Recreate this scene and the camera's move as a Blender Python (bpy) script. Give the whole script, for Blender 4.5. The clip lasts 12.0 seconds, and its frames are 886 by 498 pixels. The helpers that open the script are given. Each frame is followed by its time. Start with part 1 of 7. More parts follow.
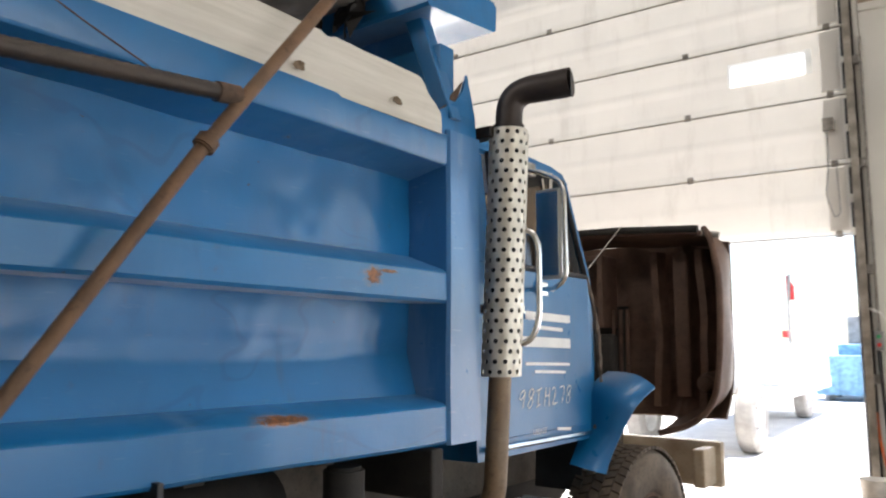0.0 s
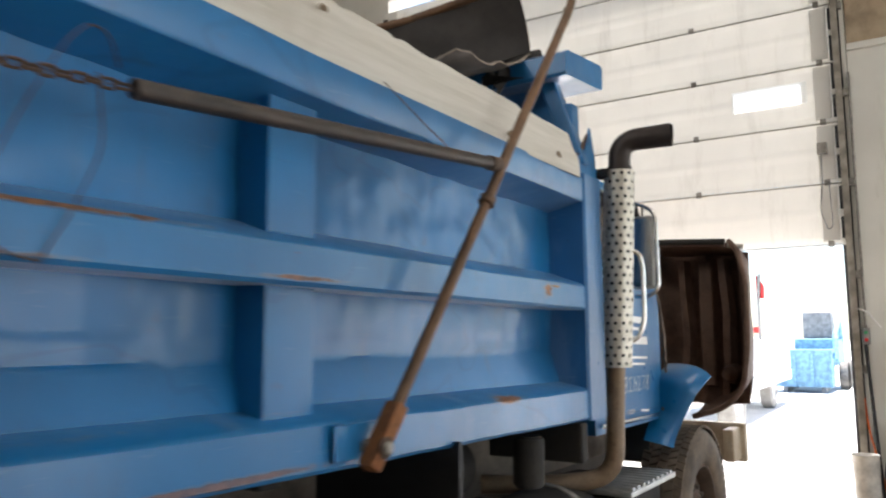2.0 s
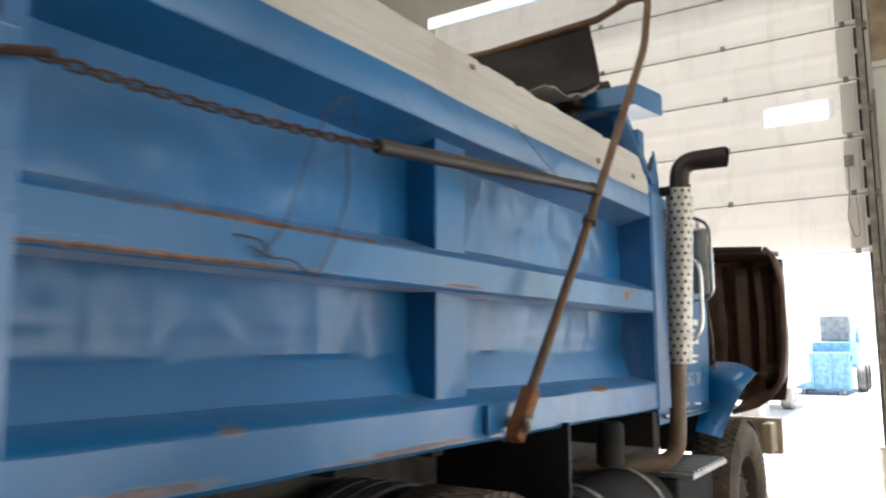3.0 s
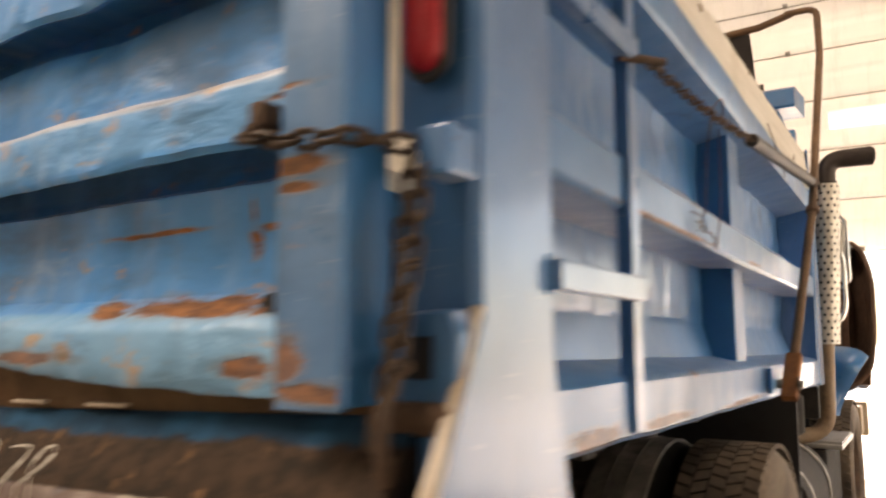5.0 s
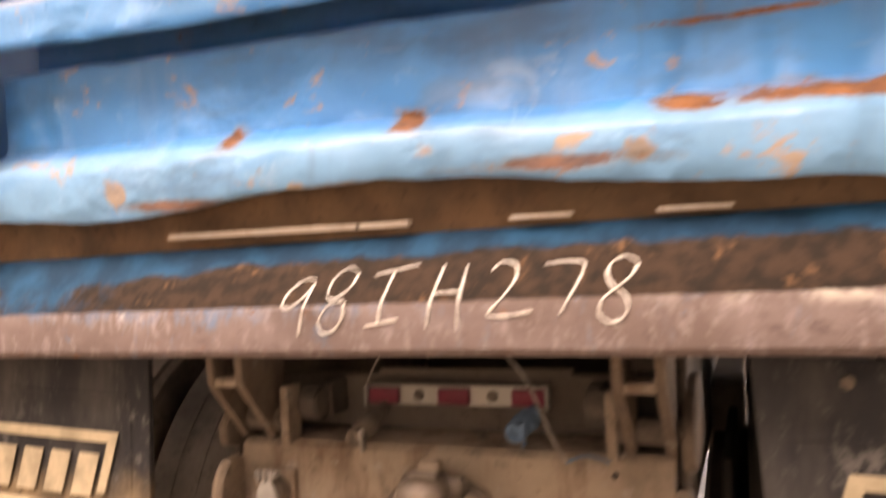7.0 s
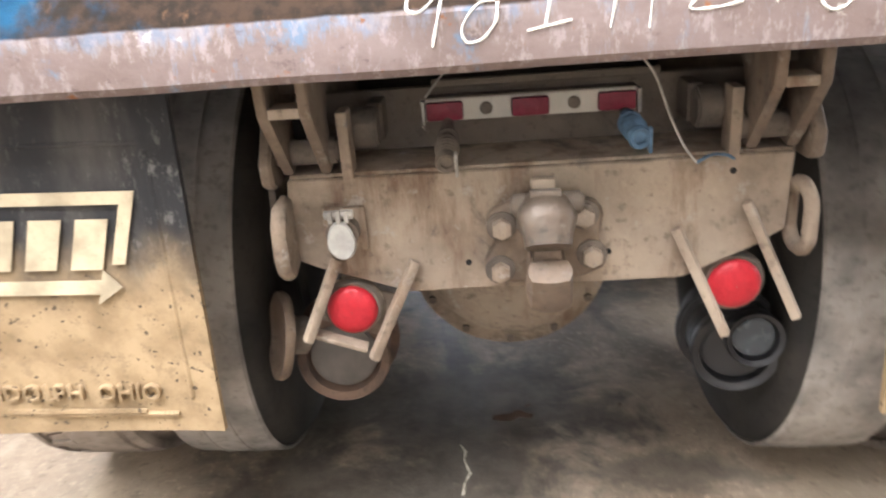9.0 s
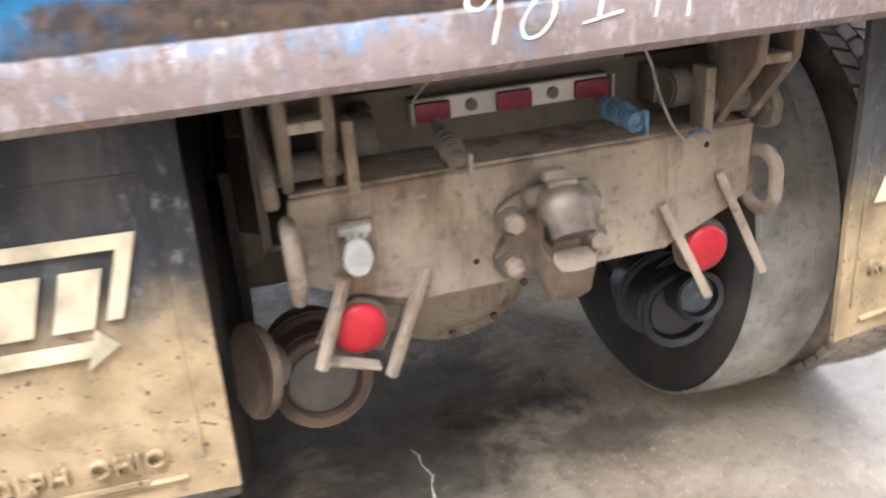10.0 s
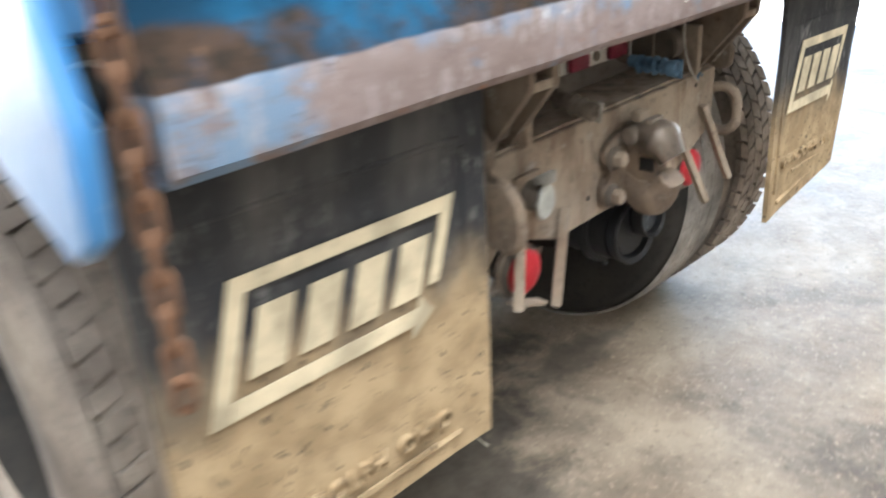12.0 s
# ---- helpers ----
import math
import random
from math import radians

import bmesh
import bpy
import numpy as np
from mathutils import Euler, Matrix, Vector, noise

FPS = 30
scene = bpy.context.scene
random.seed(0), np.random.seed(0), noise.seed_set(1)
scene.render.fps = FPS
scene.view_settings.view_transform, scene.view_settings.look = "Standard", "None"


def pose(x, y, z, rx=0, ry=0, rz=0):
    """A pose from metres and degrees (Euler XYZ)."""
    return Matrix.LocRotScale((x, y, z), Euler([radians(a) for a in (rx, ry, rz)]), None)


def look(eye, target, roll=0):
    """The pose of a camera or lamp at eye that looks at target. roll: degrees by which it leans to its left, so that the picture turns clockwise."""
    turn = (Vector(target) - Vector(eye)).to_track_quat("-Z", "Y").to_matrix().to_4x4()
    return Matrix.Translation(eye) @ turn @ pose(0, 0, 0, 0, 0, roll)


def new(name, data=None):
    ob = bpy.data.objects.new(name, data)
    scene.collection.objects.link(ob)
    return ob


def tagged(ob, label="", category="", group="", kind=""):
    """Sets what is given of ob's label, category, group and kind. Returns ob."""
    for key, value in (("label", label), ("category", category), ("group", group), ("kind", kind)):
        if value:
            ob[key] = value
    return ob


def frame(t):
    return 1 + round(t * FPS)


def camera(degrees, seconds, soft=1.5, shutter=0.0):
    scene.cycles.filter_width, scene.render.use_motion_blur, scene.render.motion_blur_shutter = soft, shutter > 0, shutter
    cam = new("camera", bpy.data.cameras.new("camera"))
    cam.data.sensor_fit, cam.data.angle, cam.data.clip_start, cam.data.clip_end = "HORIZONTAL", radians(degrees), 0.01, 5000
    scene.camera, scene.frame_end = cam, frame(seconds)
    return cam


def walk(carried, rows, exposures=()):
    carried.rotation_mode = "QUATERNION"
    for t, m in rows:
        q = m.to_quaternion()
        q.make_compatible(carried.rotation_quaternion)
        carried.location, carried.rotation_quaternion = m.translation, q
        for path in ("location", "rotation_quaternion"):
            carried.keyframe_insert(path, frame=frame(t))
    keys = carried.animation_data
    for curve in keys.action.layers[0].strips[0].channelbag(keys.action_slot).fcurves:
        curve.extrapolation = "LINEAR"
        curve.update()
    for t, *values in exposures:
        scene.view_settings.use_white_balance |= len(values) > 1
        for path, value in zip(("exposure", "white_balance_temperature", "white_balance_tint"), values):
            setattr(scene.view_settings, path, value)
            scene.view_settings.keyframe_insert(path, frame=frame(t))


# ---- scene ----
cam = camera(60.7, 12.0, soft=2.1, shutter=0.9)
PATH = [
    (0, (0.012, 0.089, 1.493), (-1.132, 1.711, 1.74), 0.0),
    (0.5, (-0.08, -0.08, 1.505), (-1.144, 1.596, 1.747), 0.0),
    (1, (-0.114, -0.363, 1.498), (-1.157, 1.327, 1.738), -0.2),
    (1.5, (-0.17, -0.644, 1.502), (-1.207, 1.049, 1.743), -0.3),
    (2, (-0.249, -0.904, 1.502), (-1.291, 0.786, 1.741), -0.4),
    (2.5, (-0.296, -1.196, 1.487), (-1.344, 0.489, 1.735), -0.6),
    (2.7, (-0.297, -1.304, 1.484), (-1.352, 0.373, 1.735), -0.6),
    (4.3, (-0.731, -2.104, 1.463), (-1.806, -0.434, 1.701), 0.2),
    (4.5, (-0.807, -2.161, 1.439), (-1.874, -0.487, 1.683), 0.1),
    (5, (-1.056, -2.278, 1.39), (-2.074, -0.574, 1.631), 0.1),
    (5.5, (-1.319, -2.427, 1.318), (-2.28, -0.691, 1.57), -0.3),
    (6, (-1.604, -2.494, 1.279), (-2.463, -0.703, 1.516), -0.6),
    (6.5, (-1.875, -2.514, 1.23), (-2.635, -0.675, 1.423), -1.0),
    (7, (-2.087, -2.613, 1.233), (-2.778, -0.736, 1.245), -1.1),
    (7.5, (-2.267, -2.609, 1.224), (-2.819, -0.707, 0.947), -1.5),
    (7.7, (-2.331, -2.566, 1.216), (-2.834, -0.666, 0.836), -1.7),
    (9.3, (-2.788, -2.537, 1.253), (-2.647, -0.71, 0.452), -2.4),
    (9.5, (-2.856, -2.495, 1.258), (-2.58, -0.685, 0.452), -2.4),
    (10, (-3.074, -2.454, 1.257), (-2.528, -0.708, 0.449), -2.7),
    (10.5, (-3.29, -2.403, 1.274), (-2.526, -0.745, 0.457), -2.9),
    (11, (-3.407, -2.268, 1.259), (-2.387, -0.757, 0.438), -3.2),
    (11.5, (-3.637, -2.198, 1.262), (-2.408, -0.849, 0.443), -3.2),
    (12, (-3.917, -2.132, 1.245), (-2.58, -0.874, 0.451), -3.1),
]
EXPOSURES = [(0.0, 1.47, 6500, 11), (2.7, 1.42, 6450, 9), (4.5, 2.06, 8300, 12), (5.0, 1.88, 9000, 21), (5.5, 1.78, 8200, 18), (6.0, 2.42, 8900, 23), (7.0, 2.96, 8600, 33), (7.7, 3.10, 9300, 36), (9.3, 3.66, 5750, 11), (11.0, 3.43, 5700, 11), (12.0, 3.06, 5800, 6)]
walk(cam, [(t, look(eye, target, roll)) for t, eye, target, roll in PATH], EXPOSURES)

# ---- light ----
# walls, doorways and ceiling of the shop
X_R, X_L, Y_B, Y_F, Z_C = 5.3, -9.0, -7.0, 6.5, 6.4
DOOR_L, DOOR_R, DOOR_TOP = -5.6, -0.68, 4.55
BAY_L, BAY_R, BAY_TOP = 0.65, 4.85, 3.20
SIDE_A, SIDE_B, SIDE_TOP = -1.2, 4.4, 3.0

SUN_ELEV, SUN_AZ = 72.0, 12.0   # azimuth from +y towards +x
world = bpy.data.worlds.new("sky")
scene.world = world
world.use_nodes = True
wn = world.node_tree
sky = wn.nodes.new("ShaderNodeTexSky")
sky.sky_type = "NISHITA"
sky.sun_disc = False
sky.sun_elevation, sky.sun_rotation = radians(SUN_ELEV), radians(SUN_AZ)
wn.nodes["Background"].inputs[1].default_value = 0.15
wn.links.new(sky.outputs[0], wn.nodes["Background"].inputs[0])


def sun_lamp():
    lamp = bpy.data.lights.new("sun", "SUN")
    lamp.energy, lamp.angle, lamp.color = 5.0, radians(0.6), (1.0, 0.95, 0.88)
    e, a = radians(SUN_ELEV), radians(SUN_AZ)
    toward = Vector((math.sin(a) * math.cos(e), math.cos(a) * math.cos(e), math.sin(e)))
    ob = new("sun", lamp)
    ob.matrix_world = look(toward * 40, (0, 0, 0))


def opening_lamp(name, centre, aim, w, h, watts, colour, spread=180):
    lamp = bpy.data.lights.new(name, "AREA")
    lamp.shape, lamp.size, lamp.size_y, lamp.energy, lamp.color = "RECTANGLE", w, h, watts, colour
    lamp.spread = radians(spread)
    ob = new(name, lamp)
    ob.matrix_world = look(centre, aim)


sun_lamp()
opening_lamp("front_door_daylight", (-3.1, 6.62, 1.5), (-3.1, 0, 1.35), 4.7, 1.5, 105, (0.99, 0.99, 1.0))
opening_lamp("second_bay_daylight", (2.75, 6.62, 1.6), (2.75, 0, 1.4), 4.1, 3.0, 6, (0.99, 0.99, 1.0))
# added overhead fill for the aisle, its source is out of view
opening_lamp("aisle_overhead_fill", (2.2, 2.2, 6.5), (2.2, 2.2, 0), 2.2, 4.4, 26, (1.0, 0.985, 0.96), 120)
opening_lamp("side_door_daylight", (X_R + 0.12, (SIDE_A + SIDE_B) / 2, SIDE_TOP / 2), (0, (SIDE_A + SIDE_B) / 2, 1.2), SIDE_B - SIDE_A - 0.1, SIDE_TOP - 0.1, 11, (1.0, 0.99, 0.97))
# added overhead fill behind the truck, its source is out of view
opening_lamp("rear_overhead_fill", (-4.6, -4.2, 6.5), (-4.6, -4.0, 0), 4.8, 3.2, 132, (1.0, 0.98, 0.95))


# ---- materials ----
class Nodes:
    """A small helper that lays out the nodes of one material."""

    def __init__(self, name, rough=0.6, metal=0.0, spec=0.5):
        self.m = bpy.data.materials.new(name)
        self.m.use_nodes = True
        self.t = self.m.node_tree
        self.b = self.t.nodes["Principled BSDF"]
        self.b.inputs["Roughness"].default_value = rough
        self.b.inputs["Metallic"].default_value = metal
        self.b.inputs["Specular IOR Level"].default_value = spec
        self.co = self.t.nodes.new("ShaderNodeTexCoord").outputs["Object"]

    def n(self, kind, **inputs):
        node = self.t.nodes.new(kind)
        for key, value in inputs.items():
            self.plug(node.inputs[key.replace("_", " ")], value)
        return node

    def plug(self, socket, value):
        if isinstance(value, bpy.types.NodeSocket):
            self.t.links.new(value, socket)
        elif isinstance(value, tuple) and len(value) == 3 and socket.type == "RGBA":
            socket.default_value = (*value, 1)
        else:
            socket.default_value = value

    def stretch(self, scale):
        mp = self.n("ShaderNodeMapping", Vector=self.co)
        mp.inputs["Scale"].default_value = scale
        return mp.outputs[0]

    def noise(self, scale, detail=4.0, rough=0.55, stretch=None, distort=0.0):
        node = self.n("ShaderNodeTexNoise", Vector=self.stretch(stretch) if stretch else self.co, Scale=scale, Detail=detail, Roughness=rough, Distortion=distort)
        return node.outputs["Fac"]

    def ramp(self, fac, lo, hi):
        node = self.n("ShaderNodeMapRange", Value=fac)
        node.inputs["From Min"].default_value, node.inputs["From Max"].default_value = lo, hi
        node.interpolation_type = "SMOOTHSTEP"
        return node.outputs[0]

    def mix(self, fac, a, b):
        node = self.t.nodes.new("ShaderNodeMix")
        node.data_type = "RGBA"
        self.plug(node.inputs["Factor"], fac)
        self.plug(node.inputs[6], a)
        self.plug(node.inputs[7], b)
        return node.outputs[2]

    def math(self, op, a, b=0.0):
        node = self.t.nodes.new("ShaderNodeMath")
        node.operation = op
        self.plug(node.inputs[0], a)
        self.plug(node.inputs[1], b)
        return node.outputs[0]

    def axis(self, i):
        return self.n("ShaderNodeSeparateXYZ", Vector=self.co).outputs[i]

    def bump(self, height, strength, distance=0.01):
        node = self.n("ShaderNodeBump", Height=height, Strength=strength, Distance=distance)
        last = self.b.inputs["Normal"].links
        if last:
            self.t.links.new(last[0].from_socket, node.inputs["Normal"])
        self.t.links.new(node.outputs[0], self.b.inputs["Normal"])

    def colour(self, c):
        self.plug(self.b.inputs["Base Color"], c)
        return self

    def rough(self, r):
        self.plug(self.b.inputs["Roughness"], r)
        return self


def plain(name, c, rough=0.6, metal=0.0, vary=0.25, scale=9.0, grit=0.15):
    """Paint, plastic or steel with two scales of soiling."""
    g = Nodes(name, rough, metal)
    dark = tuple(v * (1 - vary) for v in c)
    lite = tuple(min(1, v * (1 + vary)) for v in c)
    a = g.mix(g.ramp(g.noise(scale), 0.3, 0.7), dark, lite)
    a = g.mix(g.math("MULTIPLY", g.ramp(g.noise(scale * 9, 6), 0.55, 0.75), vary), a, tuple(v * 0.5 for v in c))
    g.colour(a).rough(g.math("ADD", g.math("MULTIPLY", g.noise(scale * 3), 0.3), rough - 0.15))
    if grit:
        g.bump(g.noise(scale * 22, 6), grit, 0.004)
    return g.m


RUST = (0.20, 0.075, 0.03)
RUST_D = (0.075, 0.04, 0.026)


def blue_paint(name, c, rust, fade, dents, scratch=0.5, gloss=0.3, zones=(), coat=0.8, dust=0.5, shine=0.06, bands=(), tan=0.0, wander=0.0):
    """Old blue enamel: faded patches, chalky streaks, chips down to rust, dents."""
    g = Nodes(name, gloss, 0.0, 0.5)
    base = g.mix(g.ramp(g.noise(1.6, 3), 0.3, 0.7), tuple(v * 0.82 for v in c), tuple(v * 1.15 for v in c))
    pale = tuple(0.45 * v + 0.55 * w for v, w in zip(c, (0.30, 0.42, 0.55)))
    streak = g.ramp(g.noise(7, 5, 0.6, (1, 1, 0.25)), 0.52, 0.72)
    base = g.mix(g.math("MULTIPLY", streak, fade), base, pale)
    grime = g.ramp(g.noise(14, 8, 0.7), 0.58, 0.8)
    base = g.mix(g.math("MULTIPLY", grime, 0.45), base, (0.07, 0.075, 0.07))
    lines = g.ramp(g.noise(30, 3, 0.5, (0.35, 0.35, 2.6)), 0.66, 0.72)
    base = g.mix(g.math("MULTIPLY", lines, scratch * 0.5), base, pale)
    if wander:
        # overlapping brush marks and dried runs, seen as wandering darker lines
        path = g.math("ABSOLUTE", g.math("SUBTRACT", g.noise(2.3, 2, 0.5, (1, 0.7, 1.5), 0.5), 0.5))
        line = g.math("MULTIPLY", g.ramp(path, 0.020, 0.005), g.ramp(g.noise(1.5, 3, 0.5, (1, 1, 1.4)), 0.46, 0.56))
        brush = g.math("MULTIPLY", g.ramp(g.noise(5.0, 4, 0.55, (1, 1.6, 0.7), 0.7), 0.60, 0.66), g.ramp(g.noise(1.2, 2), 0.50, 0.60))
        base = g.mix(g.math("MULTIPLY", brush, wander * 0.8), base, tuple(v * 0.45 for v in c))
        base = g.mix(g.math("MULTIPLY", line, wander), base, tuple(v * 0.35 for v in c))
        chalk = g.math("MULTIPLY", g.ramp(g.noise(9, 8, 0.72, (1, 0.6, 1.6), 0.6), 0.55, 0.70), g.ramp(g.noise(1.9, 3), 0.45, 0.6))
        base = g.mix(g.math("MULTIPLY", chalk, wander * 0.35), base, pale)
    # height bands: real tints, and highlights put into the colour
    for lo, hi, k, tint in bands:
        inside = g.math("MULTIPLY", g.ramp(g.axis(2), lo - 0.008, lo + 0.004), g.ramp(g.axis(2), hi + 0.008, hi - 0.004))
        patchy = g.math("MULTIPLY", g.ramp(g.noise(8, 7, 0.65, (0.5, 1, 2)), 0.16, 0.50), k)
        base = g.mix(g.math("MULTIPLY", inside, patchy), base, tint)
    if tan:
        blot = g.ramp(g.noise(12, 6, 0.6, (0.9, 1, 1.2), 0.4), 0.66 - tan, 0.74 - tan)
        base = g.mix(g.math("MULTIPLY", blot, 0.75), base, (0.42, 0.25, 0.09))
        # pale patches: scuffs, plus glints off the dents put into the colour
        scuff_glint = g.ramp(g.noise(6.5, 8, 0.72, (1, 1, 1.3), 0.8), 0.58, 0.70)
        base = g.mix(g.math("MULTIPLY", scuff_glint, 0.35), base, (0.36, 0.50, 0.62))
        dull = g.ramp(g.noise(4.2, 5, 0.6, (0.6, 1, 1.6)), 0.50, 0.66)
        base = g.mix(g.math("MULTIPLY", dull, 0.55), base, (0.035, 0.085, 0.15))
    spot = g.ramp(g.noise(5.5, 9, 0.62, None, 0.6), 0.76 - rust, 0.79 - rust)
    halo = g.ramp(g.noise(5.5, 9, 0.62, None, 0.6), 0.70 - rust, 0.78 - rust)
    if zones:
        rag = g.math("ADD", g.math("MULTIPLY", g.math("SUBTRACT", g.noise(20, 6, 0.7, (0.6, 1, 1.7)), 0.5), 2.2), g.math("MULTIPLY", g.math("SUBTRACT", g.noise(60, 5, 0.7), 0.5), 0.9))
        for (x, y, z), (sx, sy, sz), k in zones:
            mp = g.n("ShaderNodeMapping", Vector=g.co)
            mp.vector_type = "TEXTURE"
            mp.inputs["Location"].default_value, mp.inputs["Scale"].default_value = (x, y, z), (sx, sy, sz)
            far = g.n("ShaderNodeVectorMath", Vector=mp.outputs[0])
            far.operation = "LENGTH"
            d = g.math("ADD", far.outputs["Value"], rag)
            spot = g.math("MAXIMUM", spot, g.math("MULTIPLY", g.ramp(d, 1.02, 0.68), k))
            halo = g.math("MAXIMUM", halo, g.ramp(d, 1.5, 0.9))
    brown = g.mix(g.ramp(g.noise(38, 6, 0.65, (0.5, 1, 1.5)), 0.3, 0.7), (0.085, 0.036, 0.02), (0.32, 0.125, 0.038))
    nick = g.ramp(g.noise(31, 4, 0.55, (1, 1, 1.3)), 0.735, 0.76)
    base = g.mix(g.math("MULTIPLY", nick, 0.8), base, (0.06, 0.045, 0.035))
    drip = g.math("MULTIPLY", g.ramp(g.noise(17, 5, 0.6, (1, 1, 0.12)), 0.56, 0.74), g.ramp(g.noise(1.7, 3), 0.4, 0.65))
    base = g.mix(g.math("MULTIPLY", drip, 0.3), base, (0.05, 0.075, 0.09))
    base = g.mix(g.math("MULTIPLY", halo, 0.35), base, (0.22, 0.17, 0.09))
    g.colour(g.mix(spot, base, brown))
    r = g.math("ADD", g.math("MULTIPLY", g.noise(11, 6), 0.3), gloss - 0.12)
    g.rough(g.math("ADD", r, g.math("MULTIPLY", spot, 0.45)))
    g.b.inputs["Coat Weight"].default_value, g.b.inputs["Coat Roughness"].default_value = coat, shine
    g.b.inputs["Sheen Weight"].default_value, g.b.inputs["Sheen Roughness"].default_value = dust, 0.35
    g.b.inputs["Sheen Tint"].default_value = (0.85, 0.82, 0.78, 1)
    g.bump(g.noise(4.2, 2), dents, 0.05)
    g.bump(g.noise(11, 3, 0.5), dents * 0.7, 0.02)
    if tan:
        g.bump(g.math("MULTIPLY", g.noise(24, 3, 0.5, (1, 1, 1.5)), g.ramp(g.noise(3.1, 2), 0.45, 0.6)), 0.5, 0.014)
    g.bump(g.noise(70, 5), 0.12, 0.003)
    g.bump(spot, 0.4, -0.004)
    return g.m


def rust_metal(name, a, b, dusty, dust, rough=0.85, bump=0.5, runs=0.0, metal=0.15):
    """Corroded steel under road dust."""
    g = Nodes(name, rough, metal)
    c = g.mix(g.ramp(g.noise(10, 8, 0.65), 0.3, 0.7), a, b)
    c = g.mix(g.math("MULTIPLY", g.ramp(g.noise(4, 5), 0.3, 0.65), dusty), c, dust)
    if runs:
        c = g.mix(g.math("MULTIPLY", g.ramp(g.noise(13, 6, 0.65, (1, 1, 0.25)), 0.48, 0.70), runs), c, (0.13, 0.075, 0.045))
        c = g.mix(g.math("MULTIPLY", g.ramp(g.noise(5.5, 7, 0.7, None, 0.5), 0.52, 0.68), runs), c, (0.075, 0.06, 0.05))
        c = g.mix(g.math("MULTIPLY", g.ramp(g.noise(22, 6, 0.7), 0.58, 0.70), runs * 0.8), c, (0.36, 0.33, 0.29))
    c = g.mix(g.math("MULTIPLY", g.ramp(g.noise(60, 6), 0.55, 0.75), 0.5), c, tuple(v * 0.4 for v in a))
    g.colour(c)
    g.bump(g.noise(48, 8, 0.7), bump, 0.006)
    return g.m


BLUE = (0.002, 0.133, 0.338)
RAIL_ZONES = [((1.08, 0.45, 1.232), (0.06, 0.12, 0.018), 0.6), ((1.08, 0.85, 1.228), (0.06, 0.2, 0.012), 0.5), ((1.08, 1.7, 1.212), (0.06, 0.3, 0.009), 0.6), ((1.07, 3.30, 1.69), (0.09, 0.035, 0.025), 1), ((1.07, 3.37, 1.708), (0.09, 0.04, 0.006), 1), ((1.07, 2.97, 1.299), (0.09, 0.09, 0.013), 1), ((1.07, 1.22, 1.737), (0.05, 0.40, 0.008), 1), ((1.07, 0.95, 1.645), (0.05, 0.4, 0.006), 0.8), ((1.07, 1.55, 1.335), (0.05, 0.4, 0.005), 0.8), ((1.07, 1.10, 1.315), (0.1, 0.03, 0.009), 0.5), ((1.07, 1.95, 1.648), (0.05, 0.12, 0.006), 0.8)]
GATE_ZONES = [((0.46, -0.01, 1.437), (0.05, 0.1, 0.018), 1), ((0.68, -0.01, 1.437), (0.16, 0.1, 0.019), 1), ((0.03, -0.01, 1.447), (0.030, 0.1, 0.024), 1), ((-0.31, -0.01, 1.446), (0.022, 0.1, 0.024), 1), ((0.92, -0.06, 1.600), (0.07, 0.05, 0.013), 1), ((0.92, -0.06, 1.572), (0.04, 0.05, 0.008), 1), ((0.91, -0.06, 1.365), (0.03, 0.05, 0.035), 0.8), ((0.95, -0.06, 1.33), (0.06, 0.05, 0.014), 0.9), ((0.81, -0.03, 1.355), (0.06, 0.08, 0.016), 0.9),
              ((-0.4, -0.03, 1.325), (0.12, 0.05, 0.010), 0.8), ((0.53, 0.01, 1.556), (0.11, 0.05, 0.005), 1), ((0.795, 0.01, 1.549), (0.035, 0.05, 0.006), 1), ((0.752, 0.01, 1.527), (0.012, 0.05, 0.022), 1), ((0.826, 0.01, 1.580), (0.006, 0.05, 0.028), 1), ((0.75, 0.01, 1.578), (0.005, 0.05, 0.022), 0.9), ((0.28, -0.04, 1.360), (0.13, 0.06, 0.012), 0.8), ((-0.05, -0.04, 1.340), (0.10, 0.06, 0.010), 0.8), ((0.02, -0.05, 1.672), (0.04, 0.05, 0.014), 0.7), ((0.90, -0.05, 1.70), (0.06, 0.05, 0.006), 1)]
M_SIDE = blue_paint("blue_side_paint", BLUE, 0.0, 0.05, 0.045, scratch=0.2, gloss=0.40, dust=0.25, coat=0.32, shine=0.13, wander=0.2)
M_RAIL = blue_paint("blue_rail_paint", BLUE, 0.0, 0.08, 0.10, scratch=0.25, gloss=0.38, zones=RAIL_ZONES, dust=0.2, coat=0.3, shine=0.16, wander=0.2)
M_POST = blue_paint("blue_post_paint", (0.035, 0.16, 0.37), 0.01, 0.4, 0.12, dust=0.3, coat=0.5, shine=0.12)
# bands from 1.731 and 2.036 paint the highlight on the rib tops
GATE_BANDS = [(1.28, 1.432, 0.75, (0.17, 0.38, 0.56)), (1.731, 1.765, 1.0, (0.46, 0.49, 0.55)), (2.036, 2.07, 0.85, (0.42, 0.47, 0.52)), (1.66, 1.736, 0.3, (0.17, 0.38, 0.56))]
M_GATE = blue_paint("blue_tailgate_paint", (0.022, 0.235, 0.57), 0.03, 0.3, 0.6, 0.6, 0.42, GATE_ZONES, 0.12, 0.15, 0.2, GATE_BANDS, 0.06)
M_GATE2 = blue_paint("blue_gate_end_paint", (0.060, 0.19, 0.39), 0.03, 0.6, 0.4, 0.9, 0.3, GATE_ZONES, 0.5, 0.3, 0.2, (), 0.05)
